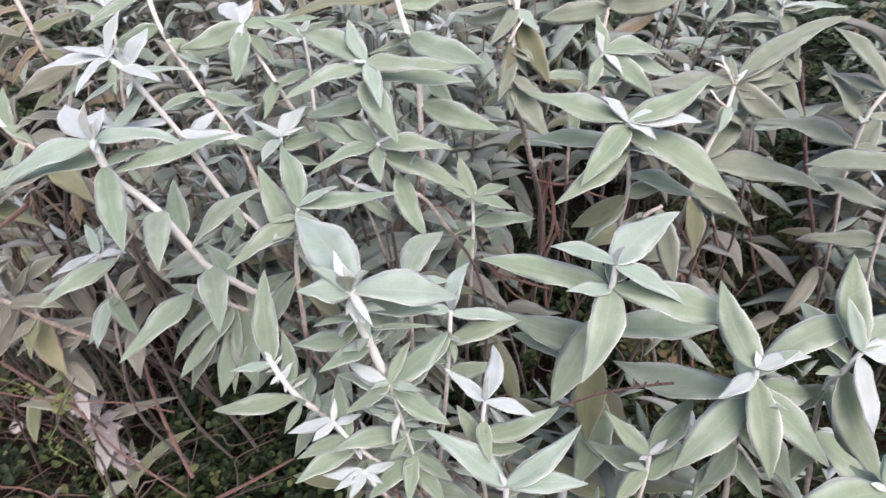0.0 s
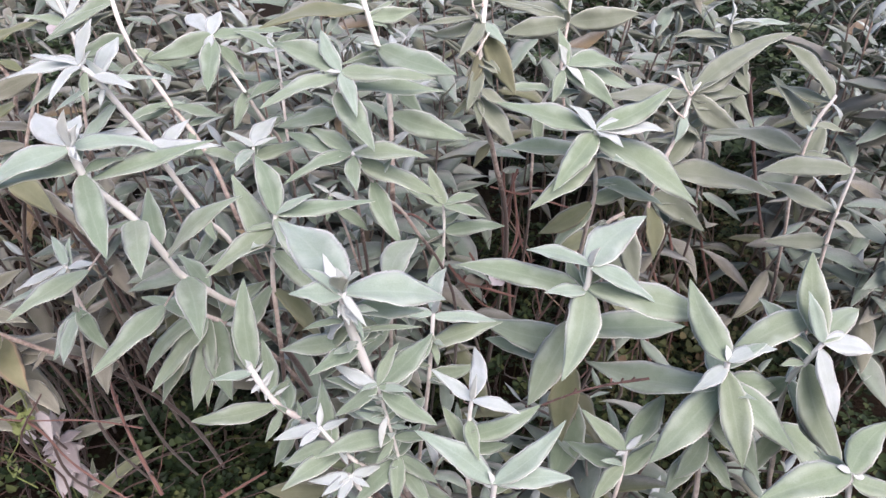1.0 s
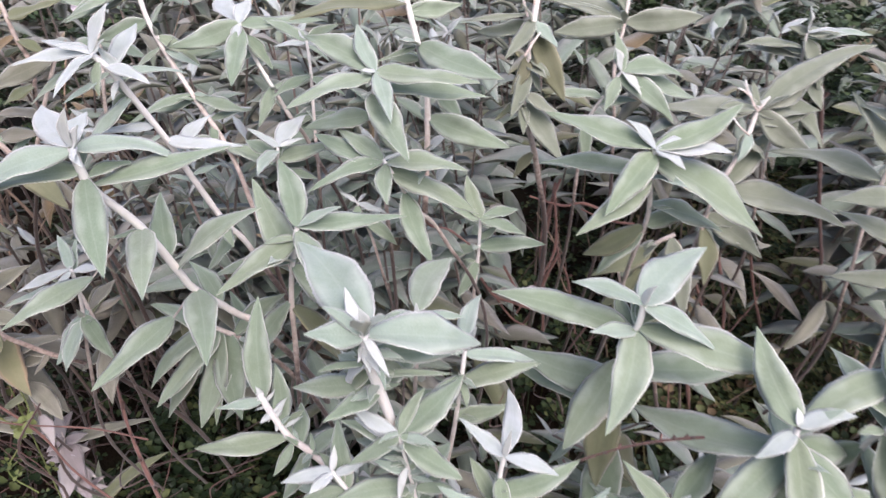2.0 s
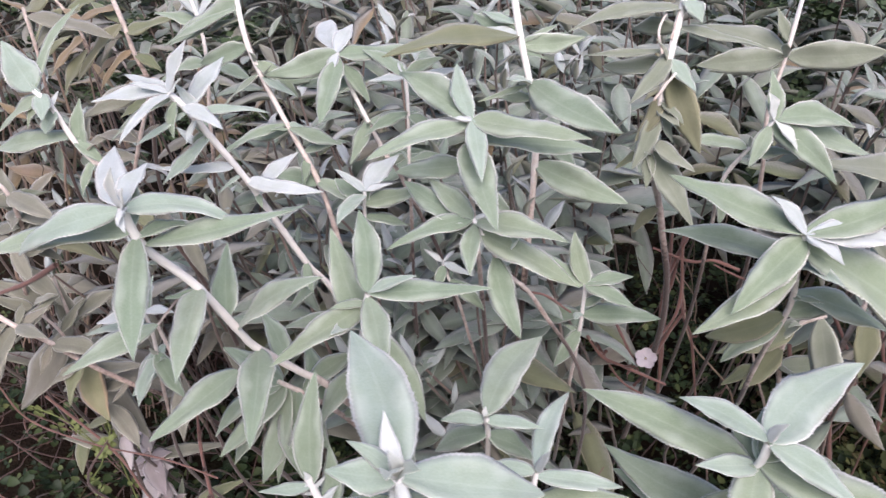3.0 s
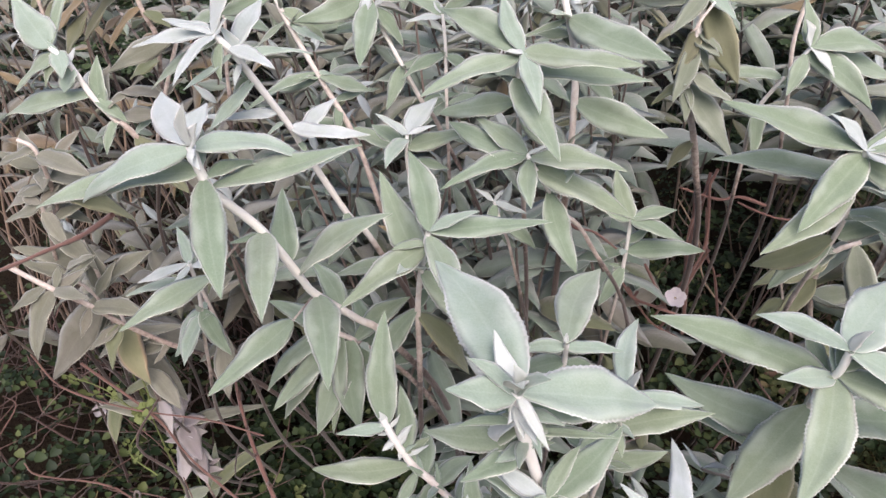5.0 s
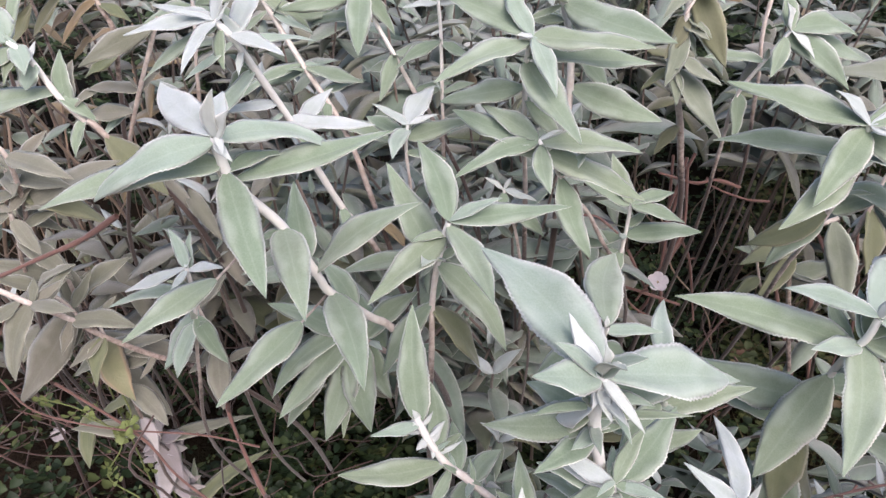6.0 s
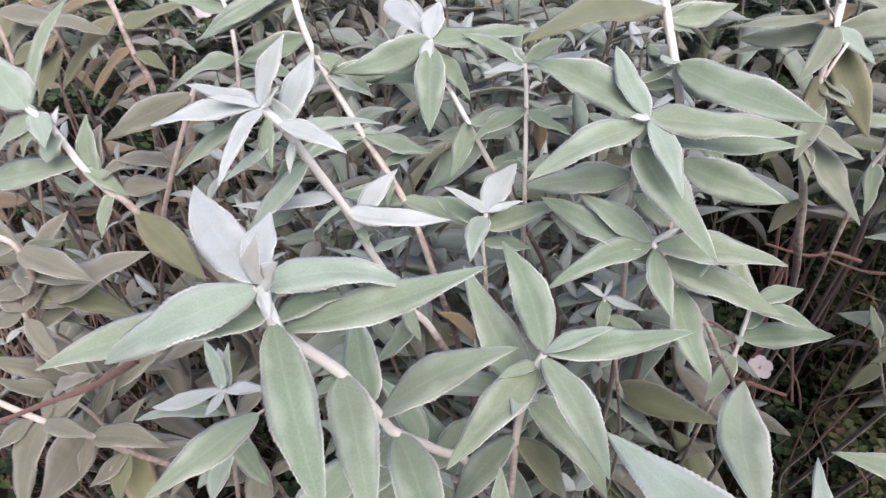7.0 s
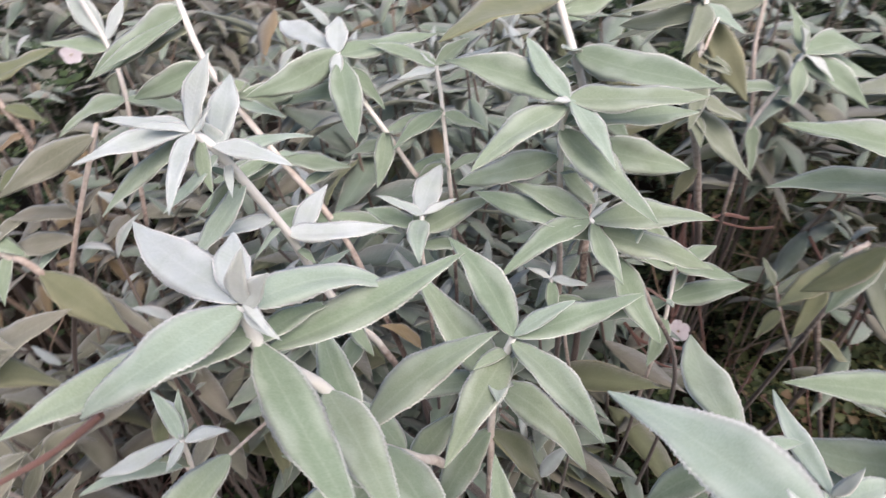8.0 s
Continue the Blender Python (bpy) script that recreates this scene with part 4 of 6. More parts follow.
leaves(s, [
    (12.86, -17, 33, 0.023, 0.007, 0, "m", 0.02),
    (9.26, 227, 51, 0.033, 0.010, 0, "m", 0.06),
    (9.79, 57, 21, 0.021, 0.006, 0, "m", 0.07),
    (6.42, 146, 20, 0.023, 0.006, 0, "m", 0.02),
    (6.32, -22, 40, 0.019, 0.006, 0, "s", 0.05),
    (12.2, 233, 9, 0.034, 0.012, 0, "s", 0.05),
    (12.35, 17, 48, 0.024, 0.007, 0, "s", 0.08),
])
s = stem(left_shrub, [(-0.051, 0.545, 0.642), (-0.037, 0.562, 0.567)], 0.0018, 1)
leaves(s, [
    (0, 180, -39, 0.055, 0.017, -8, "m", 0.05),
    (0, 44, 51, 0.046, 0.013, 0, "m", 0.05),
    (0.08, -20, -12, 0.029, 0.011, 0, "m", 0.05),
    (0.14, 47, 15, 0.085, 0.028, 0, "m", 0.05),
    (0.82, 0, -36, 0.069, 0.024, 0, "m", 0.04),
    (0, 156, 17, 0.051, 0.014, 0, "y", 0.05),
    (0.08, 153, -1, 0.044, 0.014, 0, "y", 0.05),
    (1.14, 160, 8, 0.059, 0.018, 0, "m", 0.05),
])
leaves(s, [
    (3.52, -122, -71, 0.035, 0.008, 0, "w", 0.05),
    (3.96, 29, 52, 0.034, 0.010, 0, "m", 0.05),
    (2.98, 131, -29, 0.075, 0.025, -16, "m", 0.05),
    (4.36, 52, -6, 0.063, 0.023, 0, "m", 0.05),
    (0, 69, -3, 0.043, 0.015, 0, "m", 0.05),
    (1.18, 64, -8, 0.079, 0.025, 0, "m", 0.05),
    (3.59, 131, -16, 0.082, 0.022, 0, "m", 0.05),
    (-0.27, 228, 7, 0.024, 0.006, 0, "s", 0.07),
])
leaves(s, [
    (0.16, 83, 22, 0.029, 0.009, 0, "s", 0.01),
    (0.28, -29, 11, 0.037, 0.010, 0, "s", 0.01),
    (0.61, 86, 23, 0.033, 0.010, 0, "s", 0.01),
    (1.03, -85, 30, 0.024, 0.006, 0, "s", 0.07),
    (1.42, 112, 49, 0.019, 0.006, 0, "s", 0.01),
    (1.42, 237, 37, 0.028, 0.008, 0, "s", 0.08),
    (2.84, 193, 18, 0.023, 0.006, 0, "s", 0),
    (3.37, 232, 52, 0.025, 0.007, 0, "s", 0.04),
])
leaves(s, [
    (4.3, -34, 33, 0.019, 0.007, 0, "s", 0.02),
    (4.73, -27, 12, 0.024, 0.007, 0, "s", 0.05),
    (1.66, 158, 7, 0.025, 0.009, 0, "s", 0.09),
    (1.4, 172, 39, 0.032, 0.009, 0, "s", 0),
    (3.39, 59, 31, 0.035, 0.010, 0, "s", 0.08),
    (4.12, 174, 19, 0.038, 0.012, 0, "s", 0.01),
])
s = stem(left_shrub, [(-0.037, 0.562, 0.567), (-0.021, 0.592, 0.465)], 0.0018, 0.8)
leaves(s, [
    (0, -173, -12, 0.081, 0.024, 0, "m", 0.05),
    (0.19, 14, -15, 0.044, 0.015, 0, "m", 0.05),
    (2, -96, -53, 0.050, 0.018, 0, "m", 0.05),
    (2.18, 0, -42, 0.057, 0.020, 0, "m", 0.05),
    (1.1, 151, -7, 0.062, 0.021, 0, "m", 0.05),
    (2.34, -157, -39, 0.067, 0.024, 0, "m", 0.05),
    (3.24, -43, -37, 0.055, 0.020, 0, "m", 0.05),
    (1.95, 162, 22, 0.034, 0.012, 0, "m", 0.05),
])
leaves(s, [
    (1.33, 147, -32, 0.065, 0.021, -25, "m", 0.05),
    (2, 57, 11, 0.049, 0.018, 0, "m", 0.05),
    (0.11, -151, -50, 0.032, 0.012, 0, "m", 0.05),
    (2.34, 138, -61, 0.061, 0.022, 0, "m", 0.05),
    (4.59, 20, -42, 0.079, 0.028, 0, "m", 0.05),
    (-0.25, -92, 30, 0.034, 0.010, 0, "s", 0.09),
    (0.33, -214, 47, 0.038, 0.013, 0, "s", 0.07),
    (2.43, -196, 27, 0.018, 0.006, 0, "s", 0.03),
])
leaves(s, [
    (2.46, -160, 29, 0.019, 0.005, 0, "s", 0.02),
    (2.29, 68, 28, 0.016, 0.004, 0, "s", 0.04),
    (2.42, -108, 45, 0.022, 0.006, 0, "s", 0.01),
    (0.99, 72, 30, 0.020, 0.006, 0, "s", 0.01),
    (0.85, 86, 21, 0.024, 0.006, 0, "s", 0.02),
    (2.83, -199, 29, 0.032, 0.008, 0, "s", 0.03),
    (1.74, 241, 53, 0.022, 0.007, 0, "s", 0),
    (1.32, 61, 53, 0.033, 0.010, 0, "s", 0.01),
])
leaves(s, [
    (2.15, 96, 38, 0.014, 0.005, 0, "s", 0.09),
    (2.13, 163, 7, 0.017, 0.005, 0, "s", 0.01),
    (2.14, 214, 32, 0.029, 0.009, 0, "s", 0.02),
    (2.79, 242, 23, 0.027, 0.008, 0, "s", 0.04),
    (5.03, 126, 7, 0.028, 0.007, 0, "s", 0.08),
])
s = stem(left_shrub, [(0.008, 0.640, 0.667), (0.007, 0.645, 0.627), (0.004, 0.660, 0.547), (-0.003, 0.700, 0.418), (-0.008, 0.751, 0.259), (-0.007, 0.911, 0.000)], 0.0024, 0.5)
leaves(s, [
    (0, 78, 0, 0.111, 0.019, 0, "s", 0.02),
    (0, -48, 68, 0.035, 0.010, 0, "y", 0.05),
    (0.27, 180, 0, 0.039, 0.015, -8, "s", 0.05),
    (0.93, 21, -17, 0.083, 0.018, 0, "s", 0.05),
    (6.37, 0, 19, 0.082, 0.026, 0, "m", 0.05),
    (5.11, -140, -40, 0.060, 0.022, 0, "m", 0.05),
    (5.99, -73, -43, 0.028, 0.010, 0, "m", 0.05),
    (10.2, 19, 1, 0.061, 0.020, 25, "m", 0.05),
])
leaves(s, [
    (8.92, 136, -12, 0.059, 0.019, -16, "m", 0.05),
    (6.36, -101, 49, 0.035, 0.010, 0, "m", 0.1),
    (5.63, -62, 11, 0.027, 0.007, 0, "s", 0.02),
    (10.43, -24, 19, 0.026, 0.007, 0, "m", 0.05),
    (10.69, -51, 36, 0.021, 0.005, 0, "s", 0.06),
    (9.47, 177, 28, 0.018, 0.005, 0, "s", 0.06),
    (8.93, 229, 20, 0.028, 0.010, 0, "m", 0.08),
])
s = stem(left_shrub, [(-0.112, 0.568, 0.578), (-0.096, 0.570, 0.551), (-0.074, 0.575, 0.522), (-0.040, 0.590, 0.477), (0.029, 0.646, 0.308), (0.027, 0.806, 0.000)], 0.0022, 0.8)
leaves(s, [
    (0, 80, 65, 0.024, 0.008, 0, "w", 0.05),
    (0.13, 180, -18, 0.050, 0.016, 0, "y", 0.05),
    (0.7, -135, -12, 0.029, 0.012, 0, "y", 0.05),
    (0.93, 21, 9, 0.029, 0.010, 0, "y", 0.05),
    (5.46, 180, -26, 0.062, 0.020, -8, "m", 0.05),
    (8.26, -154, -17, 0.072, 0.022, 0, "m", 0.05),
    (8.74, 45, 1, 0.042, 0.015, 0, "m", 0.05),
    (5.28, 108, 51, 0.067, 0.021, 0, "m", 0.05),
])
leaves(s, [
    (6.63, -45, -47, 0.021, 0.007, 0, "y", 0.05),
    (4.2, 132, 17, 0.042, 0.015, 0, "m", 0.05),
    (12, -160, -51, 0.047, 0.017, 0, "m", 0.05),
    (10.94, 0, -66, 0.038, 0.014, 0, "m", 0.05),
    (5.58, 119, 15, 0.025, 0.008, 0, "m", 0.04),
    (5.35, 278, 8, 0.025, 0.007, 0, "m", 0.01),
    (8.8, -255, 54, 0.023, 0.007, 0, "m", 0.04),
    (8.33, -84, 34, 0.030, 0.007, 0, "s", 0.02),
])
leaves(s, [
    (5.45, 146, 42, 0.023, 0.006, 0, "m", 0),
    (12.4, -203, 20, 0.015, 0.004, 0, "s", 0.02),
    (11.96, -52, 49, 0.022, 0.006, 0, "s", 0.04),
])
s = stem(left_shrub, [(-0.083, 0.550, 0.530), (-0.071, 0.560, 0.498), (-0.052, 0.570, 0.456), (-0.009, 0.617, 0.285), (-0.008, 0.777, 0.000)], 0.0020, 0.5)
leaves(s, [
    (0, 180, -10, 0.042, 0.014, 0, "y", 0.05),
    (1.02, -27, -13, 0.023, 0.008, 0, "y", 0.05),
    (0.96, -112, -13, 0.033, 0.014, 0, "y", 0.05),
    (0.42, -144, -13, 0.035, 0.012, 0, "y", 0.05),
    (0.86, 32, -7, 0.038, 0.012, 0, "y", 0.05),
])
s = stem(left_shrub, [(-0.197, 0.660, 0.593), (-0.184, 0.660, 0.563), (-0.167, 0.660, 0.535), (-0.143, 0.650, 0.523), (-0.093, 0.620, 0.491), (0.014, 0.588, 0.329), (0.013, 0.748, 0.000)], 0.0034, 0.5)
leaves(s, [
    (1.3, -174, -12, 0.013, 0.004, 0, "w", 0.05),
    (2.4, 32, 47, 0.018, 0.005, 0, "w", 0.05),
    (3.6, -174, -12, 0.013, 0.004, 0, "w", 0.05),
    (5.3, 26, 42, 0.023, 0.005, 0, "w", 0.05),
    (4.4, -93, -64, 0.013, 0.005, 0, "w", 0.05),
    (7.1, -87, -64, 0.012, 0.005, 0, "w", 0.05),
    (9.0, 15, 28, 0.026, 0.005, 0, "w", 0.05),
    (10.5, -120, -61, 0.010, 0.005, 0, "y", 0.05),
])
leaves(s, [
    (11.61, -179, -10, 0.102, 0.026, 0, "m", 0.08),
    (1.65, 101, 61, 0.106, 0.029, 0, "m", 0.03),
    (8.21, 105, 62, 0.065, 0.023, 0, "m", 0.05),
    (1.29, 180, -24, 0.014, 0.008, 0, "w", 0.05),
    (5.09, -135, -24, 0.015, 0.008, 0, "w", 0.05),
    (1.43, 180, 67, 0.016, 0.007, 0, "w", 0.05),
    (12.97, -134, -48, 0.042, 0.013, 0, "m", 0.05),
    (6.39, 41, 50, 0.024, 0.010, 0, "w", 0.05),
])
leaves(s, [
    (17.51, 180, -65, 0.078, 0.021, 0, "m", 0.05),
    (14.26, 58, -23, 0.051, 0.018, 0, "m", 0.05),
    (15.01, 98, 18, 0.053, 0.019, 0, "m", 0.05),
    (17.51, 57, -8, 0.060, 0.021, 0, "m", 0.05),
    (12.21, -241, 48, 0.039, 0.011, 0, "m", 0.04),
    (11.98, -215, 36, 0.047, 0.012, 0, "s", 0.02),
    (1.77, 209, 7, 0.048, 0.013, 0, "s", 0.03),
    (8.45, 36, 18, 0.030, 0.010, 0, "m", 0.04),
])
leaves(s, [
    (8.3, 2, 45, 0.019, 0.005, 0, "s", 0.07),
    (17.89, 256, 19, 0.029, 0.008, 0, "s", 0.05),
    (14.43, 121, 37, 0.020, 0.005, 0, "s", 0.07),
    (14.33, 126, 19, 0.021, 0.006, 0, "m", 0.1),
    (15.18, 169, 17, 0.018, 0.005, 0, "m", 0),
    (15.15, 192, 43, 0.021, 0.006, 0, "m", 0.07),
    (18.02, 107, 51, 0.024, 0.006, 0, "m", 0.09),
    (17.4, -49, 21, 0.018, 0.005, 0, "m", 0),
])
s = stem(right_shrub, [(0.040, 0.540, 0.626), (0.039, 0.545, 0.598), (0.040, 0.555, 0.527), (0.047, 0.570, 0.464), (0.059, 0.620, 0.285), (0.055, 0.780, 0.000)], 0.0022, 0.5)
leaves(s, [
    (0, 82, -3, 0.104, 0.019, 0, "y", 0.02),
    (0, -78, 75, 0.039, 0.007, 0, "w", 0.05),
    (0, 153, 28, 0.050, 0.014, 0, "y", 0.06),
    (0.27, -12, -12, 0.049, 0.015, 0, "y", 0.06),
    (5.99, -81, -24, 0.044, 0.016, 0, "n", 0.05),
    (8.23, 26, 4, 0.092, 0.024, 0, "n", 0.05),
    (9.23, 142, 48, 0.048, 0.017, 0, "n", 0.05),
    (9.86, 23, -12, 0.052, 0.018, 0, "n", 0.05),
])
leaves(s, [
    (8.74, 78, 15, 0.034, 0.009, 0, "s", 0.07),
    (8.67, -80, 54, 0.038, 0.012, 0, "m", 0.03),
    (9.42, 94, 29, 0.016, 0.004, 0, "s", 0.09),
    (9.54, 96, 8, 0.024, 0.008, 0, "s", 0.03),
    (9.69, -52, 24, 0.016, 0.004, 0, "m", 0.02),
])
s = stem(right_shrub, [(0.060, 0.500, 0.557), (0.060, 0.510, 0.518), (0.056, 0.520, 0.460), (0.048, 0.563, 0.281), (0.045, 0.723, 0.000)], 0.0028, 0.5)
leaves(s, [
    (0, 158, 27, 0.092, 0.027, 0, "s", 0.04),
    (0, 16, 38, 0.092, 0.023, 0, "s", 0.04),
    (0, 0, 2, 0.077, 0.023, 0, "s", 0.07),
    (0.33, 180, 67, 0.019, 0.007, 0, "w", 0.05),
    (0.87, 152, 22, 0.023, 0.008, 0, "w", 0.05),
    (3.27, 47, 13, 0.070, 0.017, 0, "n", 0.05),
])
s = stem(right_shrub, [(0.308, 0.570, 0.642), (0.313, 0.580, 0.608), (0.320, 0.600, 0.548), (0.330, 0.620, 0.465), (0.345, 0.640, 0.383), (0.361, 0.681, 0.236), (0.336, 0.841, 0.000)], 0.0032, 0.5)
leaves(s, [
    (7.21, 24, -17, 0.105, 0.034, 8, "n", 0.05),
    (15.76, 0, -56, 0.087, 0.031, 0, "n", 0.05),
    (16.51, 180, -62, 0.073, 0.026, 0, "n", 0.05),
    (10.17, 116, -60, 0.067, 0.024, 0, "n", 0.05),
    (0, 98, 29, 0.103, 0.034, -25, "n", 0.03),
    (0, 88, 53, 0.017, 0.008, 0, "w", 0.05),
    (0.07, 0, 15, 0.052, 0.018, 0, "y", 0.07),
    (1.56, -165, -31, 0.045, 0.018, 0, "y", 0.06),
])
leaves(s, [
    (2.44, -76, -60, 0.102, 0.034, 16, "m", 0.04),
    (6.94, -159, -41, 0.112, 0.039, 0, "m", 0.04),
    (7.09, 124, -19, 0.191, 0.050, 0, "m", 0.05),
    (0, 22, 7, 0.161, 0.034, 0, "m", 0.06),
    (5.3, -20, -42, 0.118, 0.036, 8, "m", 0.04),
    (12.33, 0, -51, 0.124, 0.040, 16, "m", 0.05),
    (14.33, 180, -67, 0.072, 0.026, 0, "m", 0.05),
    (10.95, 25, -27, 0.132, 0.040, 8, "m", 0.05),
])
leaves(s, [
    (10.71, 11, 55, 0.028, 0.010, 0, "s", 0.01),
    (2.23, -6, 42, 0.049, 0.015, 0, "s", 0.06),
    (7.04, -62, 15, 0.044, 0.014, 0, "s", 0.03),
    (7.08, 79, 35, 0.093, 0.023, 0, "s", 0.01),
    (12.92, 74, 43, 0.056, 0.014, 0, "m", 0.03),
    (14.44, 263, 35, 0.024, 0.008, 0, "m", 0.09),
    (11.53, 74, 35, 0.045, 0.012, 0, "m", 0.07),
])
s = stem(right_shrub, [(0.413, 0.580, 0.655), (0.408, 0.590, 0.625), (0.407, 0.610, 0.585), (0.428, 0.640, 0.506), (0.466, 0.680, 0.390), (0.494, 0.729, 0.244), (0.459, 0.889, 0.000)], 0.0030, 0.5)
leaves(s, [
    (11.45, 114, -63, 0.072, 0.026, 0, "n", 0.05),
    (18.65, 0, -46, 0.143, 0.048, 0, "n", 0.05),
    (19.39, 109, -76, 0.086, 0.031, 0, "n", 0.05),
    (0, 86, 52, 0.098, 0.032, -25, "n", 0.03),
    (0, 129, 63, 0.057, 0.018, -16, "s", 0.05),
    (3.64, 154, 27, 0.051, 0.018, 0, "n", 0.05),
    (1.35, -57, -65, 0.083, 0.026, 0, "y", 0.05),
    (0, 8, -16, 0.071, 0.028, 8, "y", 0.05),
])
leaves(s, [
    (6.82, -28, -62, 0.137, 0.044, 16, "m", 0.05),
    (0, 36, 7, 0.085, 0.031, 0, "m", 0.05),
    (6.04, 88, 6, 0.121, 0.034, 0, "m", 0.05),
    (12, -18, -55, 0.113, 0.039, 0, "m", 0.05),
    (6.3, 198, 8, 0.038, 0.011, 0, "m", 0.01),
    (12.58, 56, 8, 0.041, 0.012, 0, "s", 0.04),
])
s = stem(right_shrub, [(0.228, 0.600, 0.505), (0.231, 0.610, 0.458), (0.228, 0.620, 0.394), (0.223, 0.655, 0.241), (0.208, 0.815, 0.000)], 0.0024, 0.5)
leaves(s, [
    (0, 130, 18, 0.068, 0.022, -8, "n", 0.05),
    (0, 44, 19, 0.091, 0.031, 0, "n", 0.05),
    (0, 25, 29, 0.027, 0.009, 0, "w", 0.05),
    (3.6, 131, -10, 0.081, 0.029, 0, "n", 0.05),
    (3.46, -152, -40, 0.055, 0.020, 0, "n", 0.05),
    (5.76, 23, 31, 0.060, 0.022, 0, "n", 0.05),
    (0.22, 180, -31, 0.013, 0.008, 0, "w", 0.05),
    (3.63, 194, 24, 0.035, 0.010, 0, "s", 0.06),
])
s = stem(right_shrub, [(0.403, 0.480, 0.572), (0.418, 0.490, 0.530), (0.437, 0.500, 0.456), (0.465, 0.538, 0.280), (0.433, 0.698, 0.000)], 0.0028, 0.5)
leaves(s, [
    (0.23, -169, -7, 0.106, 0.035, 0, "n", 0.06),
    (0, 33, 20, 0.079, 0.029, 0, "n", 0.05),
    (0, 180, 25, 0.018, 0.009, 0, "w", 0.05),
    (0, 0, -25, 0.018, 0.011, 0, "w", 0.05),
    (2.15, 0, -21, 0.069, 0.025, 0, "n", 0.05),
    (1.37, 96, -12, 0.051, 0.018, 0, "n", 0.05),
])
s = stem(rear_shrub, [(0.4412, 1.067, 0.811), (0.441, 1.067, 0.806), (0.431, 1.060, 0.760), (0.406, 1.060, 0.681), (0.397, 1.070, 0.591), (0.385, 1.113, 0.376), (0.358, 1.273, 0.000)], 0.0034, 0.5)
leaves(s, [
    (10.2, -127, -46, 0.053, 0.017, 0, "s", 0.05),
    (6.1, 139, 53, 0.047, 0.009, 0, "w", 0.05),
    (6.1, 28, 44, 0.030, 0.008, 0, "w", 0.05),
    (11.5, 9, -40, 0.052, 0.022, 0, "e", 0.05),
    (14.2, 139, -8, 0.047, 0.019, 0, "e", 0.05),
    (13.4, 43, 6, 0.105, 0.019, 0, "o", 0.05),
])
leaves(s, [
    (5, 0, -32, 0.117, 0.037, 55, "e", 0.05),
    (6, 19, -2, 0.122, 0.040, 16, "e", 0.05),
    (3.8, 32, 20, 0.121, 0.039, 16, "e", 0.05),
    (5, 22, 22, 0.228, 0.040, 0, "e", 0.05),
    (3.71, 161, -6, 0.154, 0.050, 0, "e", 0.05),
    (0.91, 180, -2, 0.059, 0.028, 0, "e", 0.05),
    (10.14, -128, -59, 0.050, 0.018, 0, "e", 0.05),
    (8.45, 24, 3, 0.121, 0.038, 16, "e", 0.05),
])
leaves(s, [
    (17.84, -15, -9, 0.191, 0.058, 0, "e", 0.06),
    (17.44, 31, 40, 0.126, 0.037, 0, "e", 0.05),
    (21.06, 0, -34, 0.125, 0.040, 45, "e", 0.05),
    (22.42, -56, -75, 0.096, 0.035, 0, "o", 0.05),
    (22.11, 27, -1, 0.088, 0.032, 0, "e", 0.05),
    (17.16, 127, 26, 0.056, 0.020, 0, "e", 0.05),
    (4.77, 68, 15, 0.036, 0.009, 0, "e", 0.05),
    (6.45, -49, 39, 0.056, 0.014, 0, "e", 0.02),
])
leaves(s, [
    (3.57, 94, 45, 0.047, 0.013, 0, "e", 0.08),
    (17.71, 99, 10, 0.047, 0.017, 0, "s", 0.01),
    (21.05, -59, 51, 0.056, 0.018, 0, "s", 0.08),
])
s = stem(right_shrub, [(0.593, 0.930, 0.838), (0.575, 0.940, 0.785), (0.585, 0.970, 0.679), (0.609, 1.000, 0.573), (0.637, 1.063, 0.364), (0.592, 1.223, 0.000)], 0.0028, 0.2)
leaves(s, [
    (1.3, 131, 10, 0.089, 0.023, 0, "e", 0.05),
    (1.5, 111, -35, 0.065, 0.027, 0, "e", 0.05),
    (0.81, 142, 41, 0.109, 0.039, 0, "e", 0.04),
    (6, 127, 43, 0.102, 0.034, 0, "e", 0.05),
    (8.48, 0, -5, 0.046, 0.017, 0, "e", 0.05),
    (8.26, 131, -1, 0.160, 0.048, 0, "e", 0.04),
    (5.31, 0, -12, 0.054, 0.019, 0, "e", 0.05),
    (10.41, 37, 47, 0.097, 0.035, 0, "e", 0.05),
    (5.88, 234, 8, 0.049, 0.015, 0, "s", 0.06),
    (5.5, 61, 28, 0.025, 0.009, 0, "s", 0.02),
])
s = stem(right_shrub, [(0.598, 0.860, 0.752), (0.603, 0.880, 0.673), (0.614, 0.900, 0.585), (0.654, 0.950, 0.469), (0.688, 1.017, 0.297), (0.640, 1.177, 0.000)], 0.0028, 0.2)
leaves(s, [
    (0.24, 160, -6, 0.119, 0.039, -8, "e", 0.06),
    (5.42, 146, 15, 0.110, 0.036, 0, "e", 0.04),
    (9.09, 152, -10, 0.086, 0.028, -25, "e", 0.05),
    (6.4, 0, -27, 0.063, 0.023, 0, "e", 0.05),
    (10.7, 134, -38, 0.054, 0.019, 0, "e", 0.05),
    (5.6, 205, 48, 0.034, 0.011, 0, "s", 0.04),
    (9.36, 252, 16, 0.041, 0.014, 0, "e", 0.01),
    (6.29, -92, 21, 0.023, 0.006, 0, "s", 0.02),
])
s = stem(left_shrub, [(-0.685, 1.000, 0.826), (-0.665, 1.000, 0.808), (-0.641, 1.000, 0.763), (-0.616, 1.000, 0.735), (-0.593, 1.000, 0.714), (-0.486, 1.032, 0.525), (-0.452, 1.192, 0.000)], 0.0036, 0.6)
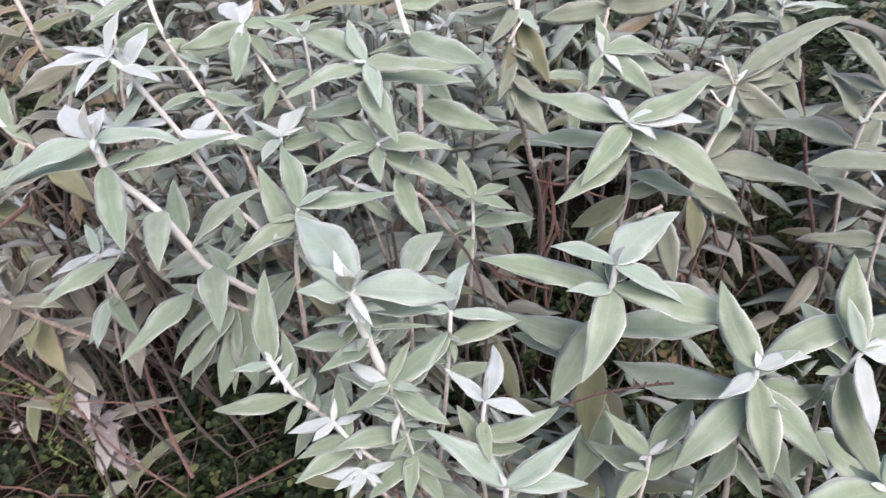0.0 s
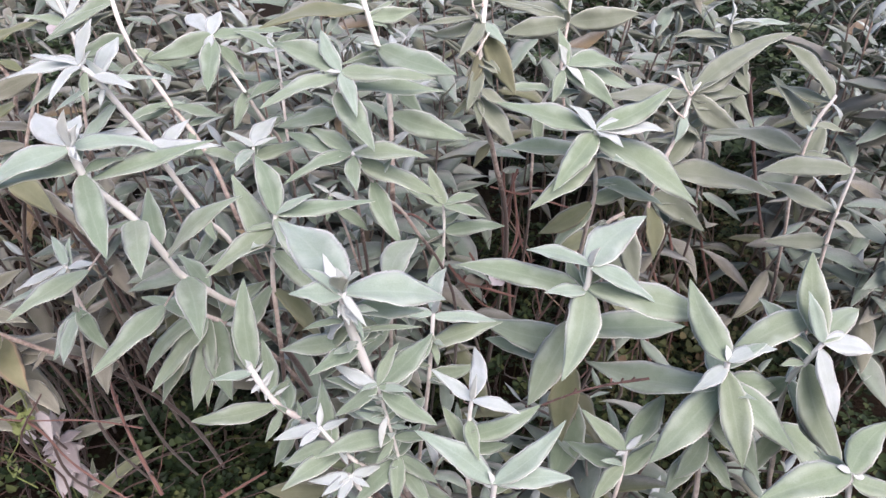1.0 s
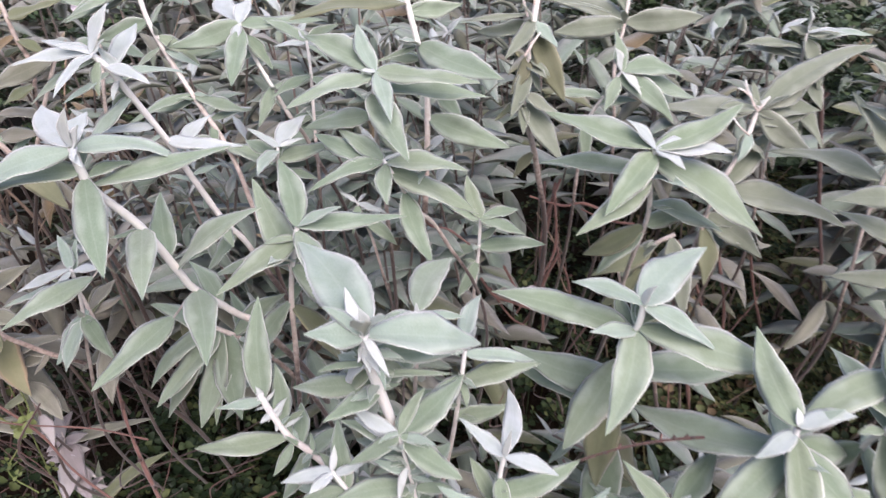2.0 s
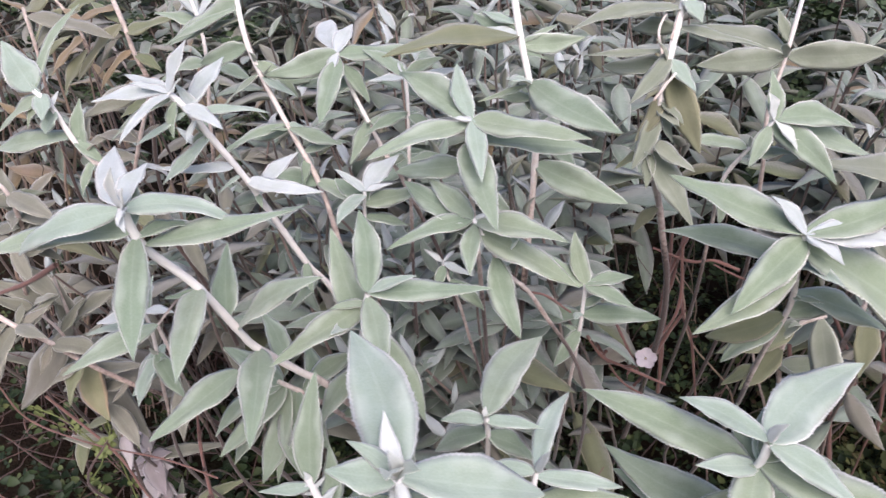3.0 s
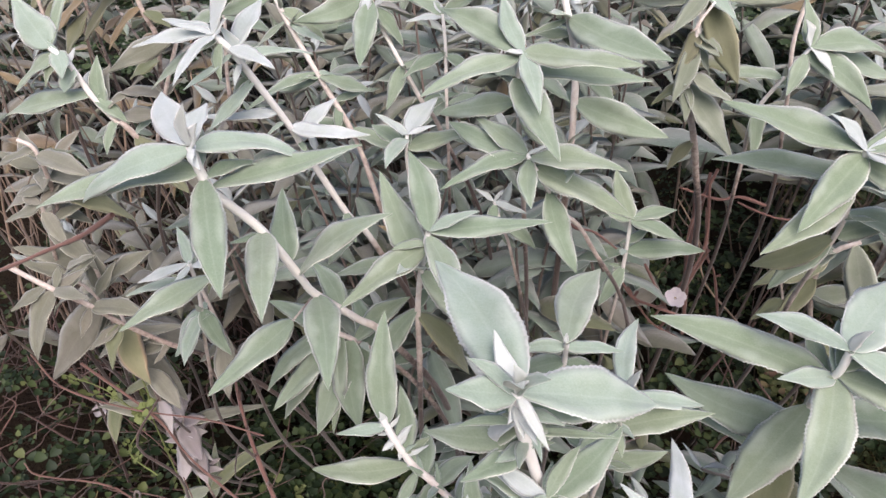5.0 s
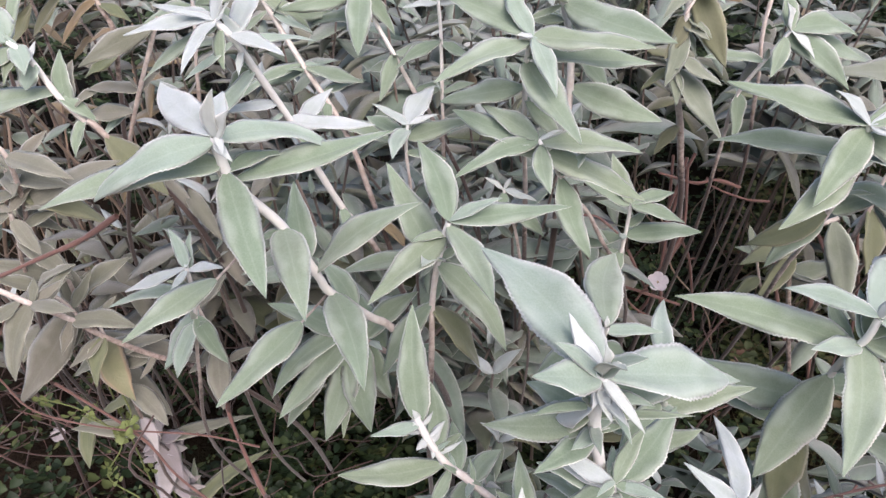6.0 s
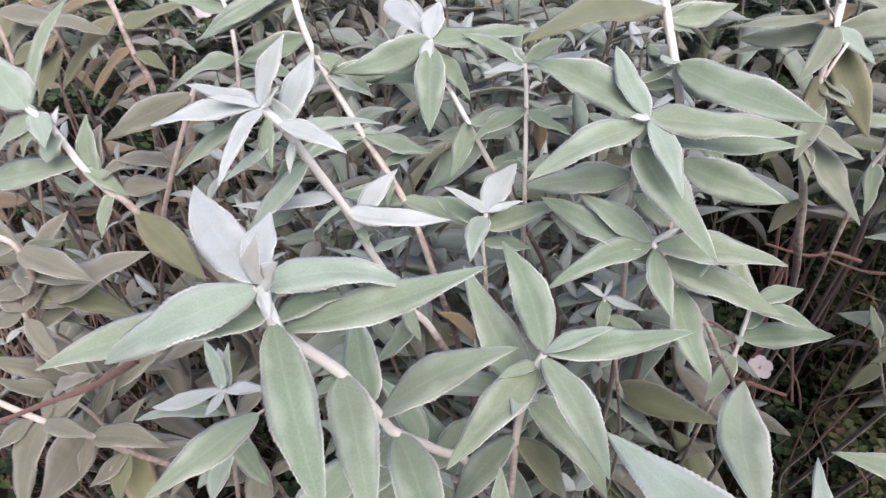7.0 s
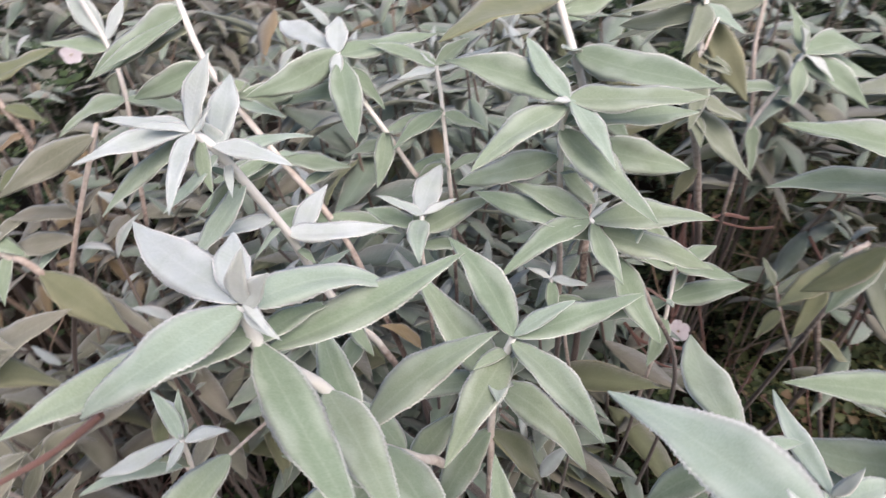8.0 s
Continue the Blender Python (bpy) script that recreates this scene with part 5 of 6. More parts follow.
leaves(s, [
    (0.0, 157, 46, 0.078, 0.044, 0, "s", 0.02),
    (6.8, -114, -58, 0.033, 0.035, 0, "s", 0.08),
    (0.0, 85, 41, 0.143, 0.018, 0, "m", 0.05),
    (1.7, -53, -32, 0.046, 0.025, 0, "s", 0.05),
    (14.5, 104, 38, 0.071, 0.023, 0, "g", 0.05),
    (14.5, 26, 28, 0.050, 0.017, 0, "g", 0.05),
])
leaves(s, [
    (13.99, 110, 62, 0.068, 0.024, 0, "m", 0.05),
    (6.38, 92, 42, 0.027, 0.008, 0, "w", 0.05),
    (11.3, 180, -15, 0.133, 0.042, 0, "m", 0.06),
    (17.62, -96, -51, 0.048, 0.017, 0, "m", 0.05),
    (23.79, -21, -37, 0.105, 0.038, 0, "o", 0.04),
    (12, 0, -36, 0.052, 0.019, 0, "m", 0.05),
])
leaves(s, [
    (2.12, -160, -39, 0.076, 0.028, 0, "m", 0.05),
    (2.82, -125, -57, 0.045, 0.016, 0, "m", 0.05),
    (23.68, 47, 33, 0.046, 0.013, 0, "s", 0.02),
    (11.86, 80, 26, 0.021, 0.006, 0, "m", 0.04),
    (2.96, -180, 50, 0.021, 0.007, 0, "s", 0.04),
])
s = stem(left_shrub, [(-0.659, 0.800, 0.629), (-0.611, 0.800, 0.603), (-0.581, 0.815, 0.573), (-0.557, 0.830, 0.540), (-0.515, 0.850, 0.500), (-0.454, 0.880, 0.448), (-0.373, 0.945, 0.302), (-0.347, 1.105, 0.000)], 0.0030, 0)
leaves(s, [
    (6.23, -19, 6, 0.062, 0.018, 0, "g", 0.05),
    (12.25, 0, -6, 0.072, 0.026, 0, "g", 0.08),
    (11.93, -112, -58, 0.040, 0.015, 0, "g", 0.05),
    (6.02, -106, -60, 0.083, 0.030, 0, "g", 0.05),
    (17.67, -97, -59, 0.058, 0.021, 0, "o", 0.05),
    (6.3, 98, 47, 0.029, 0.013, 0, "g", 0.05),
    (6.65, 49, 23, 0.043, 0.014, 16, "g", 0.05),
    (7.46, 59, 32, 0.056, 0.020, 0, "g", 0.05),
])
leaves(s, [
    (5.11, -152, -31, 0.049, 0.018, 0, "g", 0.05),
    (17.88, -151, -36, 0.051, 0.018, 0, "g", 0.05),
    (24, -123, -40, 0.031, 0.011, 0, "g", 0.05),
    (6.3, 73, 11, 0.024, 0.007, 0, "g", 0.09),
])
s = stem(left_shrub, [(-0.644, 0.860, 0.679), (-0.651, 0.870, 0.640), (-0.660, 0.880, 0.575), (-0.677, 0.929, 0.362), (-0.630, 1.089, 0.000)], 0.0024, 0)
leaves(s, [
    (18.8, -84, -57, 0.080, 0.026, 0, "o", 0.04),
    (0, 58, 32, 0.042, 0.015, 0, "g", 0.05),
    (1.5, -30, -39, 0.052, 0.019, 0, "g", 0.05),
    (5.11, 24, 25, 0.053, 0.019, 0, "g", 0.05),
    (0.25, 180, -26, 0.060, 0.022, 0, "g", 0.05),
    (0, 150, 2, 0.041, 0.015, 0, "g", 0.05),
    (6, 0, -46, 0.072, 0.026, 0, "g", 0.05),
    (5.64, 96, 34, 0.017, 0.006, 0, "g", 0.02),
])
s = stem(left_shrub, [(-0.499, 0.980, 0.863), (-0.553, 1.000, 0.748), (-0.582, 1.020, 0.668), (-0.626, 1.079, 0.461), (-0.582, 1.239, 0.000)], 0.0026, 0)
leaves(s, [
    (0.52, -167, -26, 0.098, 0.029, -25, "g", 0.06),
    (4.49, 165, -5, 0.076, 0.024, 0, "g", 0.05),
    (4.49, 45, 34, 0.034, 0.012, 0, "g", 0.05),
    (6.02, 165, -9, 0.080, 0.026, -8, "g", 0.05),
    (11.59, 0, -43, 0.102, 0.032, 0, "g", 0.05),
    (4.46, 241, 54, 0.030, 0.010, 0, "g", 0.07),
])
s = stem(rear_shrub, [(-0.801, 1.150, 0.902), (-0.793, 1.150, 0.838), (-0.788, 1.150, 0.755), (-0.781, 1.179, 0.537), (-0.726, 1.339, 0.000)], 0.0026, 0)
leaves(s, [
    (1.24, 25, -16, 0.122, 0.037, 0, "g", 0.06),
    (5.69, 45, 37, 0.088, 0.029, 0, "g", 0.05),
    (6.71, 0, 30, 0.072, 0.021, 25, "o", 0.05),
    (5.71, 108, 14, 0.039, 0.011, 0, "g", 0.02),
])
s = stem(rear_shrub, [(-0.432, 1.080, 0.962), (-0.410, 1.060, 0.890), (-0.357, 1.040, 0.803), (-0.310, 1.020, 0.736), (-0.278, 1.000, 0.666), (-0.221, 0.996, 0.454), (-0.205, 1.156, 0.000)], 0.0032, 0.2)
leaves(s, [
    (2.2, -168, -27, 0.112, 0.020, 0, "m", 0.05),
    (3.2, 163, -23, 0.073, 0.024, 0, "o", 0.05),
    (8.2, -14, -20, 0.057, 0.014, 0, "s", 0.05),
    (12.1, -150, -24, 0.102, 0.018, 0, "m", 0.05),
    (12.1, 7, -6, 0.024, 0.009, 0, "s", 0.05),
    (8.0, 165, -40, 0.087, 0.017, 0, "m", 0.05),
    (15.0, 43, 5, 0.067, 0.016, 0, "m", 0.05),
])
leaves(s, [
    (1.63, 180, -31, 0.118, 0.038, -16, "m", 0.05),
    (8.4, 23, -1, 0.075, 0.025, 45, "m", 0.05),
    (7.15, 0, -36, 0.070, 0.023, 0, "m", 0.05),
    (12.53, 159, -19, 0.091, 0.029, -25, "m", 0.05),
    (12.32, 0, -14, 0.074, 0.025, 0, "m", 0.05),
    (18, -16, -14, 0.076, 0.027, 0, "m", 0.05),
    (18.27, 166, -4, 0.081, 0.026, -35, "m", 0.05),
    (5.78, 166, -22, 0.089, 0.028, -45, "m", 0.05),
])
leaves(s, [
    (15.46, -82, -58, 0.038, 0.014, 0, "m", 0.05),
    (8.39, -36, 41, 0.033, 0.009, 0, "m", 0.05),
    (7.18, -80, 40, 0.028, 0.007, 0, "s", 0.01),
    (12.58, 224, 8, 0.028, 0.008, 0, "m", 0.02),
])
s = stem(left_shrub, [(-0.228, 0.980, 0.589), (-0.220, 0.990, 0.534)], 0.0010, 0)
leaves(s, [
    (0, 180, 38, 0.054, 0.018, 0, "d", 0.14),
])
s = stem(rear_shrub, [(-0.545, 1.150, 0.965), (-0.524, 1.150, 0.899), (-0.519, 1.150, 0.836), (-0.531, 1.160, 0.731), (-0.545, 1.201, 0.515), (-0.507, 1.361, 0.000)], 0.0026, 0.5)
leaves(s, [
    (5.29, 42, 53, 0.050, 0.018, 0, "y", 0.05),
    (4.91, 147, 58, 0.070, 0.025, 0, "y", 0.05),
    (6.14, 180, 9, 0.068, 0.025, 0, "m", 0.05),
    (11.36, 0, -17, 0.071, 0.026, 0, "m", 0.05),
    (11.36, 180, -25, 0.089, 0.030, 0, "m", 0.05),
    (11.76, 95, 17, 0.030, 0.008, 0, "m", 0.07),
])
s = stem(rear_shrub, [(0.528, 1.150, 0.907), (0.535, 1.160, 0.840), (0.530, 1.180, 0.732), (0.544, 1.200, 0.624), (0.560, 1.252, 0.411), (0.521, 1.412, 0.000)], 0.0024, 0.1)
leaves(s, [
    (0.0, -131, 66, 0.044, 0.026, 0, "y", 0.05),
    (0.0, -26, 6, 0.050, 0.011, 0, "y", 0.05),
    (0.5, 9, 2, 0.112, 0.027, 0, "s", 0.05),
    (2.2, 177, 0, 0.097, 0.024, 0, "e", 0.05),
    (3.7, 156, 0, 0.092, 0.020, 0, "e", 0.05),
    (5.0, -61, -44, 0.075, 0.037, 0, "e", 0.05),
    (7.0, 157, -35, 0.102, 0.032, 0, "e", 0.05),
    (8.0, -33, -47, 0.099, 0.034, 0, "e", 0.05),
    (9.5, -70, -38, 0.074, 0.037, 0, "e", 0.05),
    (0.01, 180, 13, 0.031, 0.017, -25, "e", 0.05),
    (0.14, 0, 2, 0.050, 0.028, 0, "e", 0.05),
    (0.87, -32, -64, 0.086, 0.031, 0, "e", 0.05),
    (3.04, 154, 7, 0.069, 0.025, 0, "e", 0.05),
    (6, 131, 50, 0.063, 0.023, 0, "e", 0.05),
    (7.19, -77, -65, 0.073, 0.026, 0, "e", 0.05),
    (9.8, 157, 5, 0.052, 0.019, 0, "e", 0.05),
    (3.37, 102, 28, 0.021, 0.007, 0, "e", 0.08),
])
leaves(s, [
    (9.62, 248, 30, 0.026, 0.008, 0, "e", 0.1),
])
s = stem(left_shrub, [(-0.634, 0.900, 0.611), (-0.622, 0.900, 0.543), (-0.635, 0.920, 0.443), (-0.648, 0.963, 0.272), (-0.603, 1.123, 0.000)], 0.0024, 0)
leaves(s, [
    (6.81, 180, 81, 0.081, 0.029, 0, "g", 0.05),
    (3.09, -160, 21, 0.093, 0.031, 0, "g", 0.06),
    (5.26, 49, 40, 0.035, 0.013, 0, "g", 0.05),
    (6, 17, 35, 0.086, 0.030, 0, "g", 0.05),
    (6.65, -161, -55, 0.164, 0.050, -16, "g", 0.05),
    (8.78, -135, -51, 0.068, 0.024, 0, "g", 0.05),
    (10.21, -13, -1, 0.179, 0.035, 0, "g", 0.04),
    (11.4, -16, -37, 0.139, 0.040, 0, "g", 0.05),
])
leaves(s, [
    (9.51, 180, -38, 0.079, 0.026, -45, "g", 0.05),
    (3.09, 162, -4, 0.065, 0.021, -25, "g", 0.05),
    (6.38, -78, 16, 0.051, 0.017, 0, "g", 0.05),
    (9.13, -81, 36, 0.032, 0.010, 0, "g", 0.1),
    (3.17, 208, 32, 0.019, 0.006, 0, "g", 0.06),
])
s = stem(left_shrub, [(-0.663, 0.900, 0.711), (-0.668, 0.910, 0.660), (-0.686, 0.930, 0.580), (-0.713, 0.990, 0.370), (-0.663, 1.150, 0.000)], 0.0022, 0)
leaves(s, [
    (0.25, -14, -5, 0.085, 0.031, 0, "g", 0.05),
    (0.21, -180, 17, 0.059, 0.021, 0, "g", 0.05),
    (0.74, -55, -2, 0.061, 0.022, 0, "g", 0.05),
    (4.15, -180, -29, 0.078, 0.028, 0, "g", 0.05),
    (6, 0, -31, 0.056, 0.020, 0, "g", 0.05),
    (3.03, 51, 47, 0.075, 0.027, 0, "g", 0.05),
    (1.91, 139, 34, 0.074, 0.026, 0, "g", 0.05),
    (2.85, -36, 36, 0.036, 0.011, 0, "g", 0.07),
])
s = stem(left_shrub, [(-0.465, 0.860, 0.587), (-0.442, 0.860, 0.513), (-0.426, 0.880, 0.434), (-0.407, 0.927, 0.268), (-0.378, 1.087, 0.000)], 0.0022, 0)
leaves(s, [
    (1.88, -142, -54, 0.083, 0.030, 0, "s", 0.05),
    (6, -77, -68, 0.082, 0.029, 0, "g", 0.05),
    (6.79, 180, -41, 0.058, 0.021, 0, "g", 0.05),
    (1.94, 48, 36, 0.050, 0.018, 0, "g", 0.05),
    (8.8, 33, 11, 0.038, 0.014, 0, "g", 0.05),
    (10.3, -115, -21, 0.035, 0.013, 0, "g", 0.05),
    (6.1, -165, 5, 0.035, 0.010, 0, "g", 0.07),
])
s = stem(left_shrub, [(-0.650, 0.860, 0.759), (-0.631, 0.860, 0.745), (-0.640, 0.880, 0.676), (-0.665, 0.900, 0.588), (-0.700, 0.957, 0.379), (-0.651, 1.117, 0.000)], 0.0026, 0)
leaves(s, [
    (6.25, -15, -10, 0.080, 0.027, 0, "g", 0.05),
    (11.66, 11, 23, 0.118, 0.037, 8, "g", 0.04),
    (6.85, 83, -14, 0.062, 0.022, 0, "o", 0.05),
    (11.16, 29, -32, 0.097, 0.031, 0, "o", 0.05),
    (10.46, 180, -18, 0.053, 0.019, 0, "g", 0.05),
    (5.31, 180, -24, 0.056, 0.020, 0, "g", 0.05),
    (12.23, -27, 16, 0.041, 0.010, 0, "g", 0.05),
    (10.72, 249, 45, 0.023, 0.007, 0, "g", 0.02),
])
s = stem(left_shrub, [(-0.637, 0.860, 0.587), (-0.604, 0.860, 0.553), (-0.595, 0.880, 0.470), (-0.584, 0.931, 0.289), (-0.543, 1.091, 0.000)], 0.0020, 0)
leaves(s, [
    (5.74, 63, 45, 0.048, 0.017, 0, "g", 0.05),
    (0, -24, 33, 0.088, 0.022, 0, "g", 0.05),
    (0, -155, 29, 0.054, 0.019, 0, "g", 0.05),
    (8.68, 30, 41, 0.053, 0.019, 0, "g", 0.05),
    (11.49, 0, 18, 0.095, 0.027, 0, "g", 0.05),
    (10.83, -28, -31, 0.050, 0.018, 0, "g", 0.05),
    (11.73, 42, 25, 0.038, 0.012, 0, "g", 0.02),
    (11.11, 57, 42, 0.019, 0.006, 0, "g", 0.04),
])
s = stem(rear_shrub, [(-0.079, 1.050, 0.983), (-0.066, 1.040, 0.935), (-0.039, 1.030, 0.845), (-0.033, 1.020, 0.778), (-0.032, 1.020, 0.685), (-0.031, 1.049, 0.467), (-0.029, 1.209, 0.000)], 0.0042, 0.6)
leaves(s, [
    (4.8, 157, 9, 0.050, 0.017, 0, "s", 0.05),
    (5.9, -173, 5, 0.047, 0.012, 0, "y", 0.05),
    (6.6, 44, 17, 0.058, 0.010, 0, "m", 0.05),
    (6.9, 55, 4, 0.085, 0.016, 0, "m", 0.05),
    (9.6, -160, -19, 0.065, 0.011, 0, "m", 0.05),
    (11.8, 120, 25, 0.053, 0.016, 0, "m", 0.05),
    (10.5, 50, -33, 0.055, 0.015, 0, "m", 0.05),
])
leaves(s, [
    (6.13, -141, -4, 0.173, 0.040, 0, "o", 0.06),
    (6, 154, 13, 0.070, 0.023, -45, "m", 0.05),
    (6.76, 23, 6, 0.078, 0.025, 45, "m", 0.05),
    (9.52, -45, -7, 0.150, 0.048, 16, "m", 0.05),
    (7.4, 0, -12, 0.026, 0.009, 0, "m", 0.05),
    (10.69, 160, -7, 0.059, 0.021, 0, "m", 0.05),
    (12.53, 0, -47, 0.083, 0.027, 16, "m", 0.05),
    (17.17, 0, -18, 0.123, 0.039, 35, "m", 0.04),
])
leaves(s, [
    (9.31, -113, 11, 0.058, 0.021, 0, "s", 0.02),
    (10.46, 89, 17, 0.020, 0.007, 0, "m", 0),
    (17.33, 103, 7, 0.036, 0.012, 0, "m", 0.08),
])
s = stem(rear_shrub, [(0.115, 1.100, 0.984), (0.108, 1.080, 0.922), (0.105, 1.070, 0.863), (0.103, 1.070, 0.799), (0.138, 1.100, 0.696), (0.178, 1.164, 0.489), (0.165, 1.324, 0.000)], 0.0042, 0.5)
leaves(s, [
    (1.5, -164, -13, 0.135, 0.029, 0, "e", 0.08),
    (5.9, 174, -9, 0.100, 0.016, 0, "e", 0.05),
    (0.5, -42, -38, 0.037, 0.027, 0, "s", 0.05),
    (3.5, 24, -11, 0.133, 0.020, 0, "e", 0.05),
    (6.7, -46, -33, 0.054, 0.022, 0, "s", 0.05),
    (6.6, -133, -39, 0.077, 0.024, 0, "e", 0.08),
    (12.5, -47, -21, 0.038, 0.020, 0, "e", 0.05),
    (12.8, -121, -56, 0.078, 0.024, 0, "e", 0.05),
    (13.4, 17, -54, 0.045, 0.019, 0, "e", 0.05),
    (8.6, 155, -13, 0.100, 0.019, 0, "e", 0.05),
])
leaves(s, [
    (7.48, -21, -60, 0.113, 0.036, 35, "o", 0.03),
    (11.65, -35, -32, 0.041, 0.015, 0, "e", 0.05),
    (11.52, -141, -58, 0.059, 0.021, 0, "o", 0.05),
    (16.42, -20, -26, 0.066, 0.024, 0, "e", 0.05),
    (17.7, -89, -52, 0.049, 0.018, 0, "e", 0.05),
    (17.68, -32, -47, 0.109, 0.039, 0, "e", 0.03),
    (7.3, 146, -13, 0.091, 0.029, -25, "e", 0.05),
    (3.53, 133, -11, 0.070, 0.023, -65, "e", 0.05),
])
leaves(s, [
    (17.7, 180, -37, 0.048, 0.017, 0, "o", 0.05),
    (22.75, 180, -58, 0.052, 0.019, 0, "o", 0.05),
    (16.84, 62, 9, 0.030, 0.011, 0, "s", 0.01),
    (17.54, -14, 43, 0.016, 0.005, 0, "s", 0.01),
    (18.25, -104, 23, 0.043, 0.013, 0, "s", 0.04),
    (7.35, 207, 52, 0.037, 0.010, 0, "e", 0.07),
])
s = stem(rear_shrub, [(0.243, 1.090, 0.850), (0.221, 1.100, 0.804), (0.205, 1.120, 0.750), (0.213, 1.150, 0.662), (0.224, 1.221, 0.454), (0.208, 1.381, 0.000)], 0.0026, 0.5)
leaves(s, [
    (0, 110, 59, 0.062, 0.022, 0, "m", 0.02),
    (0.17, -149, 61, 0.040, 0.023, -8, "w", 0.05),
    (0, 20, -6, 0.111, 0.035, 16, "m", 0.06),
    (0.79, -13, -35, 0.107, 0.035, 35, "m", 0.05),
    (1, -124, -51, 0.058, 0.021, 0, "m", 0.05),
    (0, -36, -41, 0.046, 0.015, 0, "w", 0.05),
    (1.55, 17, -15, 0.172, 0.048, 0, "m", 0.05),
    (5.44, 164, -2, 0.074, 0.027, 0, "m", 0.05),
])
leaves(s, [
    (6.56, 25, -1, 0.071, 0.025, 0, "m", 0.05),
    (10.95, 0, -83, 0.067, 0.024, 0, "m", 0.05),
    (5.46, 255, 53, 0.025, 0.007, 0, "s", 0.07),
    (7.16, -56, 17, 0.030, 0.008, 0, "s", 0.07),
    (11.04, 77, 22, 0.025, 0.007, 0, "s", 0.04),
])
s = stem(rear_shrub, [(0.282, 1.250, 0.973), (0.277, 1.240, 0.897), (0.272, 1.240, 0.822), (0.289, 1.250, 0.717), (0.310, 1.291, 0.502), (0.288, 1.451, 0.000)], 0.0030, 0.15)
leaves(s, [
    (5.94, 0, 7, 0.126, 0.042, 55, "e", 0.06),
    (6.62, 167, -15, 0.095, 0.030, -35, "e", 0.05),
    (5.72, 156, 9, 0.127, 0.040, -16, "e", 0.05),
    (6.05, -170, -8, 0.119, 0.038, -35, "e", 0.05),
    (4.6, 137, 55, 0.051, 0.018, 0, "e", 0.05),
    (6.45, 55, 16, 0.046, 0.012, 0, "s", 0.08),
    (6.11, -107, 30, 0.049, 0.014, 0, "s", 0.05),
])
s = stem(right_shrub, [(0.043, 0.950, 0.672), (0.045, 0.960, 0.623), (0.045, 0.970, 0.570), (0.044, 1.000, 0.476), (0.042, 1.059, 0.295), (0.039, 1.219, 0.000)], 0.0024, 0.5)
leaves(s, [
    (0.27, 153, 17, 0.070, 0.025, 0, "m", 0.04),
    (0, -18, -12, 0.065, 0.023, 0, "m", 0.05),
    (0, 20, 7, 0.059, 0.020, 0, "m", 0.05),
    (5.89, 0, 5, 0.093, 0.029, 8, "m", 0.06),
    (4.28, 35, 23, 0.038, 0.014, 0, "m", 0.05),
    (6.05, 154, -28, 0.077, 0.028, 0, "m", 0.05),
    (8.97, -143, -56, 0.059, 0.021, 0, "m", 0.05),
    (0, 111, 39, 0.069, 0.025, 0, "m", 0.05),
])
leaves(s, [
    (5.61, -108, 12, 0.029, 0.010, 0, "s", 0.01),
    (6.01, 51, 27, 0.038, 0.010, 0, "s", 0.07),
    (9.23, -197, 6, 0.023, 0.008, 0, "m", 0.06),
])
s = stem(left_shrub, [(-0.039, 0.672, 0.688), (-0.037, 0.697, 0.639), (-0.038, 0.738, 0.533), (-0.040, 0.811, 0.333), (-0.037, 0.971, 0.000)], 0.0024, 0.5)
leaves(s, [
    (0, 76, -6, 0.162, 0.037, 0, "m", 0.03),
    (1.07, 180, -12, 0.041, 0.014, -25, "s", 0.06),
    (1.05, 0, 1, 0.048, 0.014, 0, "s", 0.06),
    (0.19, 180, 84, 0.011, 0.005, 0, "w", 0.05),
    (4.55, 158, -44, 0.075, 0.027, 0, "m", 0.05),
    (5.08, 23, -39, 0.066, 0.023, 0, "m", 0.05),
    (7.92, -180, -53, 0.060, 0.021, 0, "m", 0.05),
])
s = stem(left_shrub, [(-0.284, 0.800, 0.582), (-0.249, 0.820, 0.548), (-0.213, 0.850, 0.492), (-0.175, 0.880, 0.412), (-0.135, 0.933, 0.261), (-0.126, 1.093, 0.000)], 0.0030, 0)
leaves(s, [
    (0.51, -166, -44, 0.113, 0.028, 0, "m", 0.05),
    (1.16, -158, -50, 0.126, 0.037, 0, "m", 0.03),
    (1.67, -134, -72, 0.133, 0.036, 0, "m", 0.02),
    (3.02, -64, -73, 0.113, 0.039, 0, "m", 0.03),
    (4.05, -119, -67, 0.116, 0.024, 0, "m", 0.05),
    (1.23, 180, -61, 0.157, 0.033, 0, "m", 0.05),
    (4.77, 0, -73, 0.083, 0.024, 0, "m", 0.05),
    (0.59, 156, 3, 0.100, 0.030, 0, "m", 0.05),
])
leaves(s, [
    (3.81, 35, 29, 0.080, 0.029, 0, "m", 0.05),
    (10.26, 25, 14, 0.049, 0.018, 0, "m", 0.05),
    (7.19, 128, 38, 0.081, 0.029, 0, "m", 0.05),
    (4.77, -60, 20, 0.039, 0.010, 0, "s", 0.06),
    (10.71, -66, 46, 0.017, 0.004, 0, "m", 0.03),
])
s = stem(left_shrub, [(-0.592, 0.963, 0.272), (-0.585, 0.958, 0.215), (-0.570, 0.950, 0.160), (-0.553, 0.945, 0.110), (-0.535, 0.950, 0.060), (-0.500, 1.050, 0.000)], 0.0018, 0)
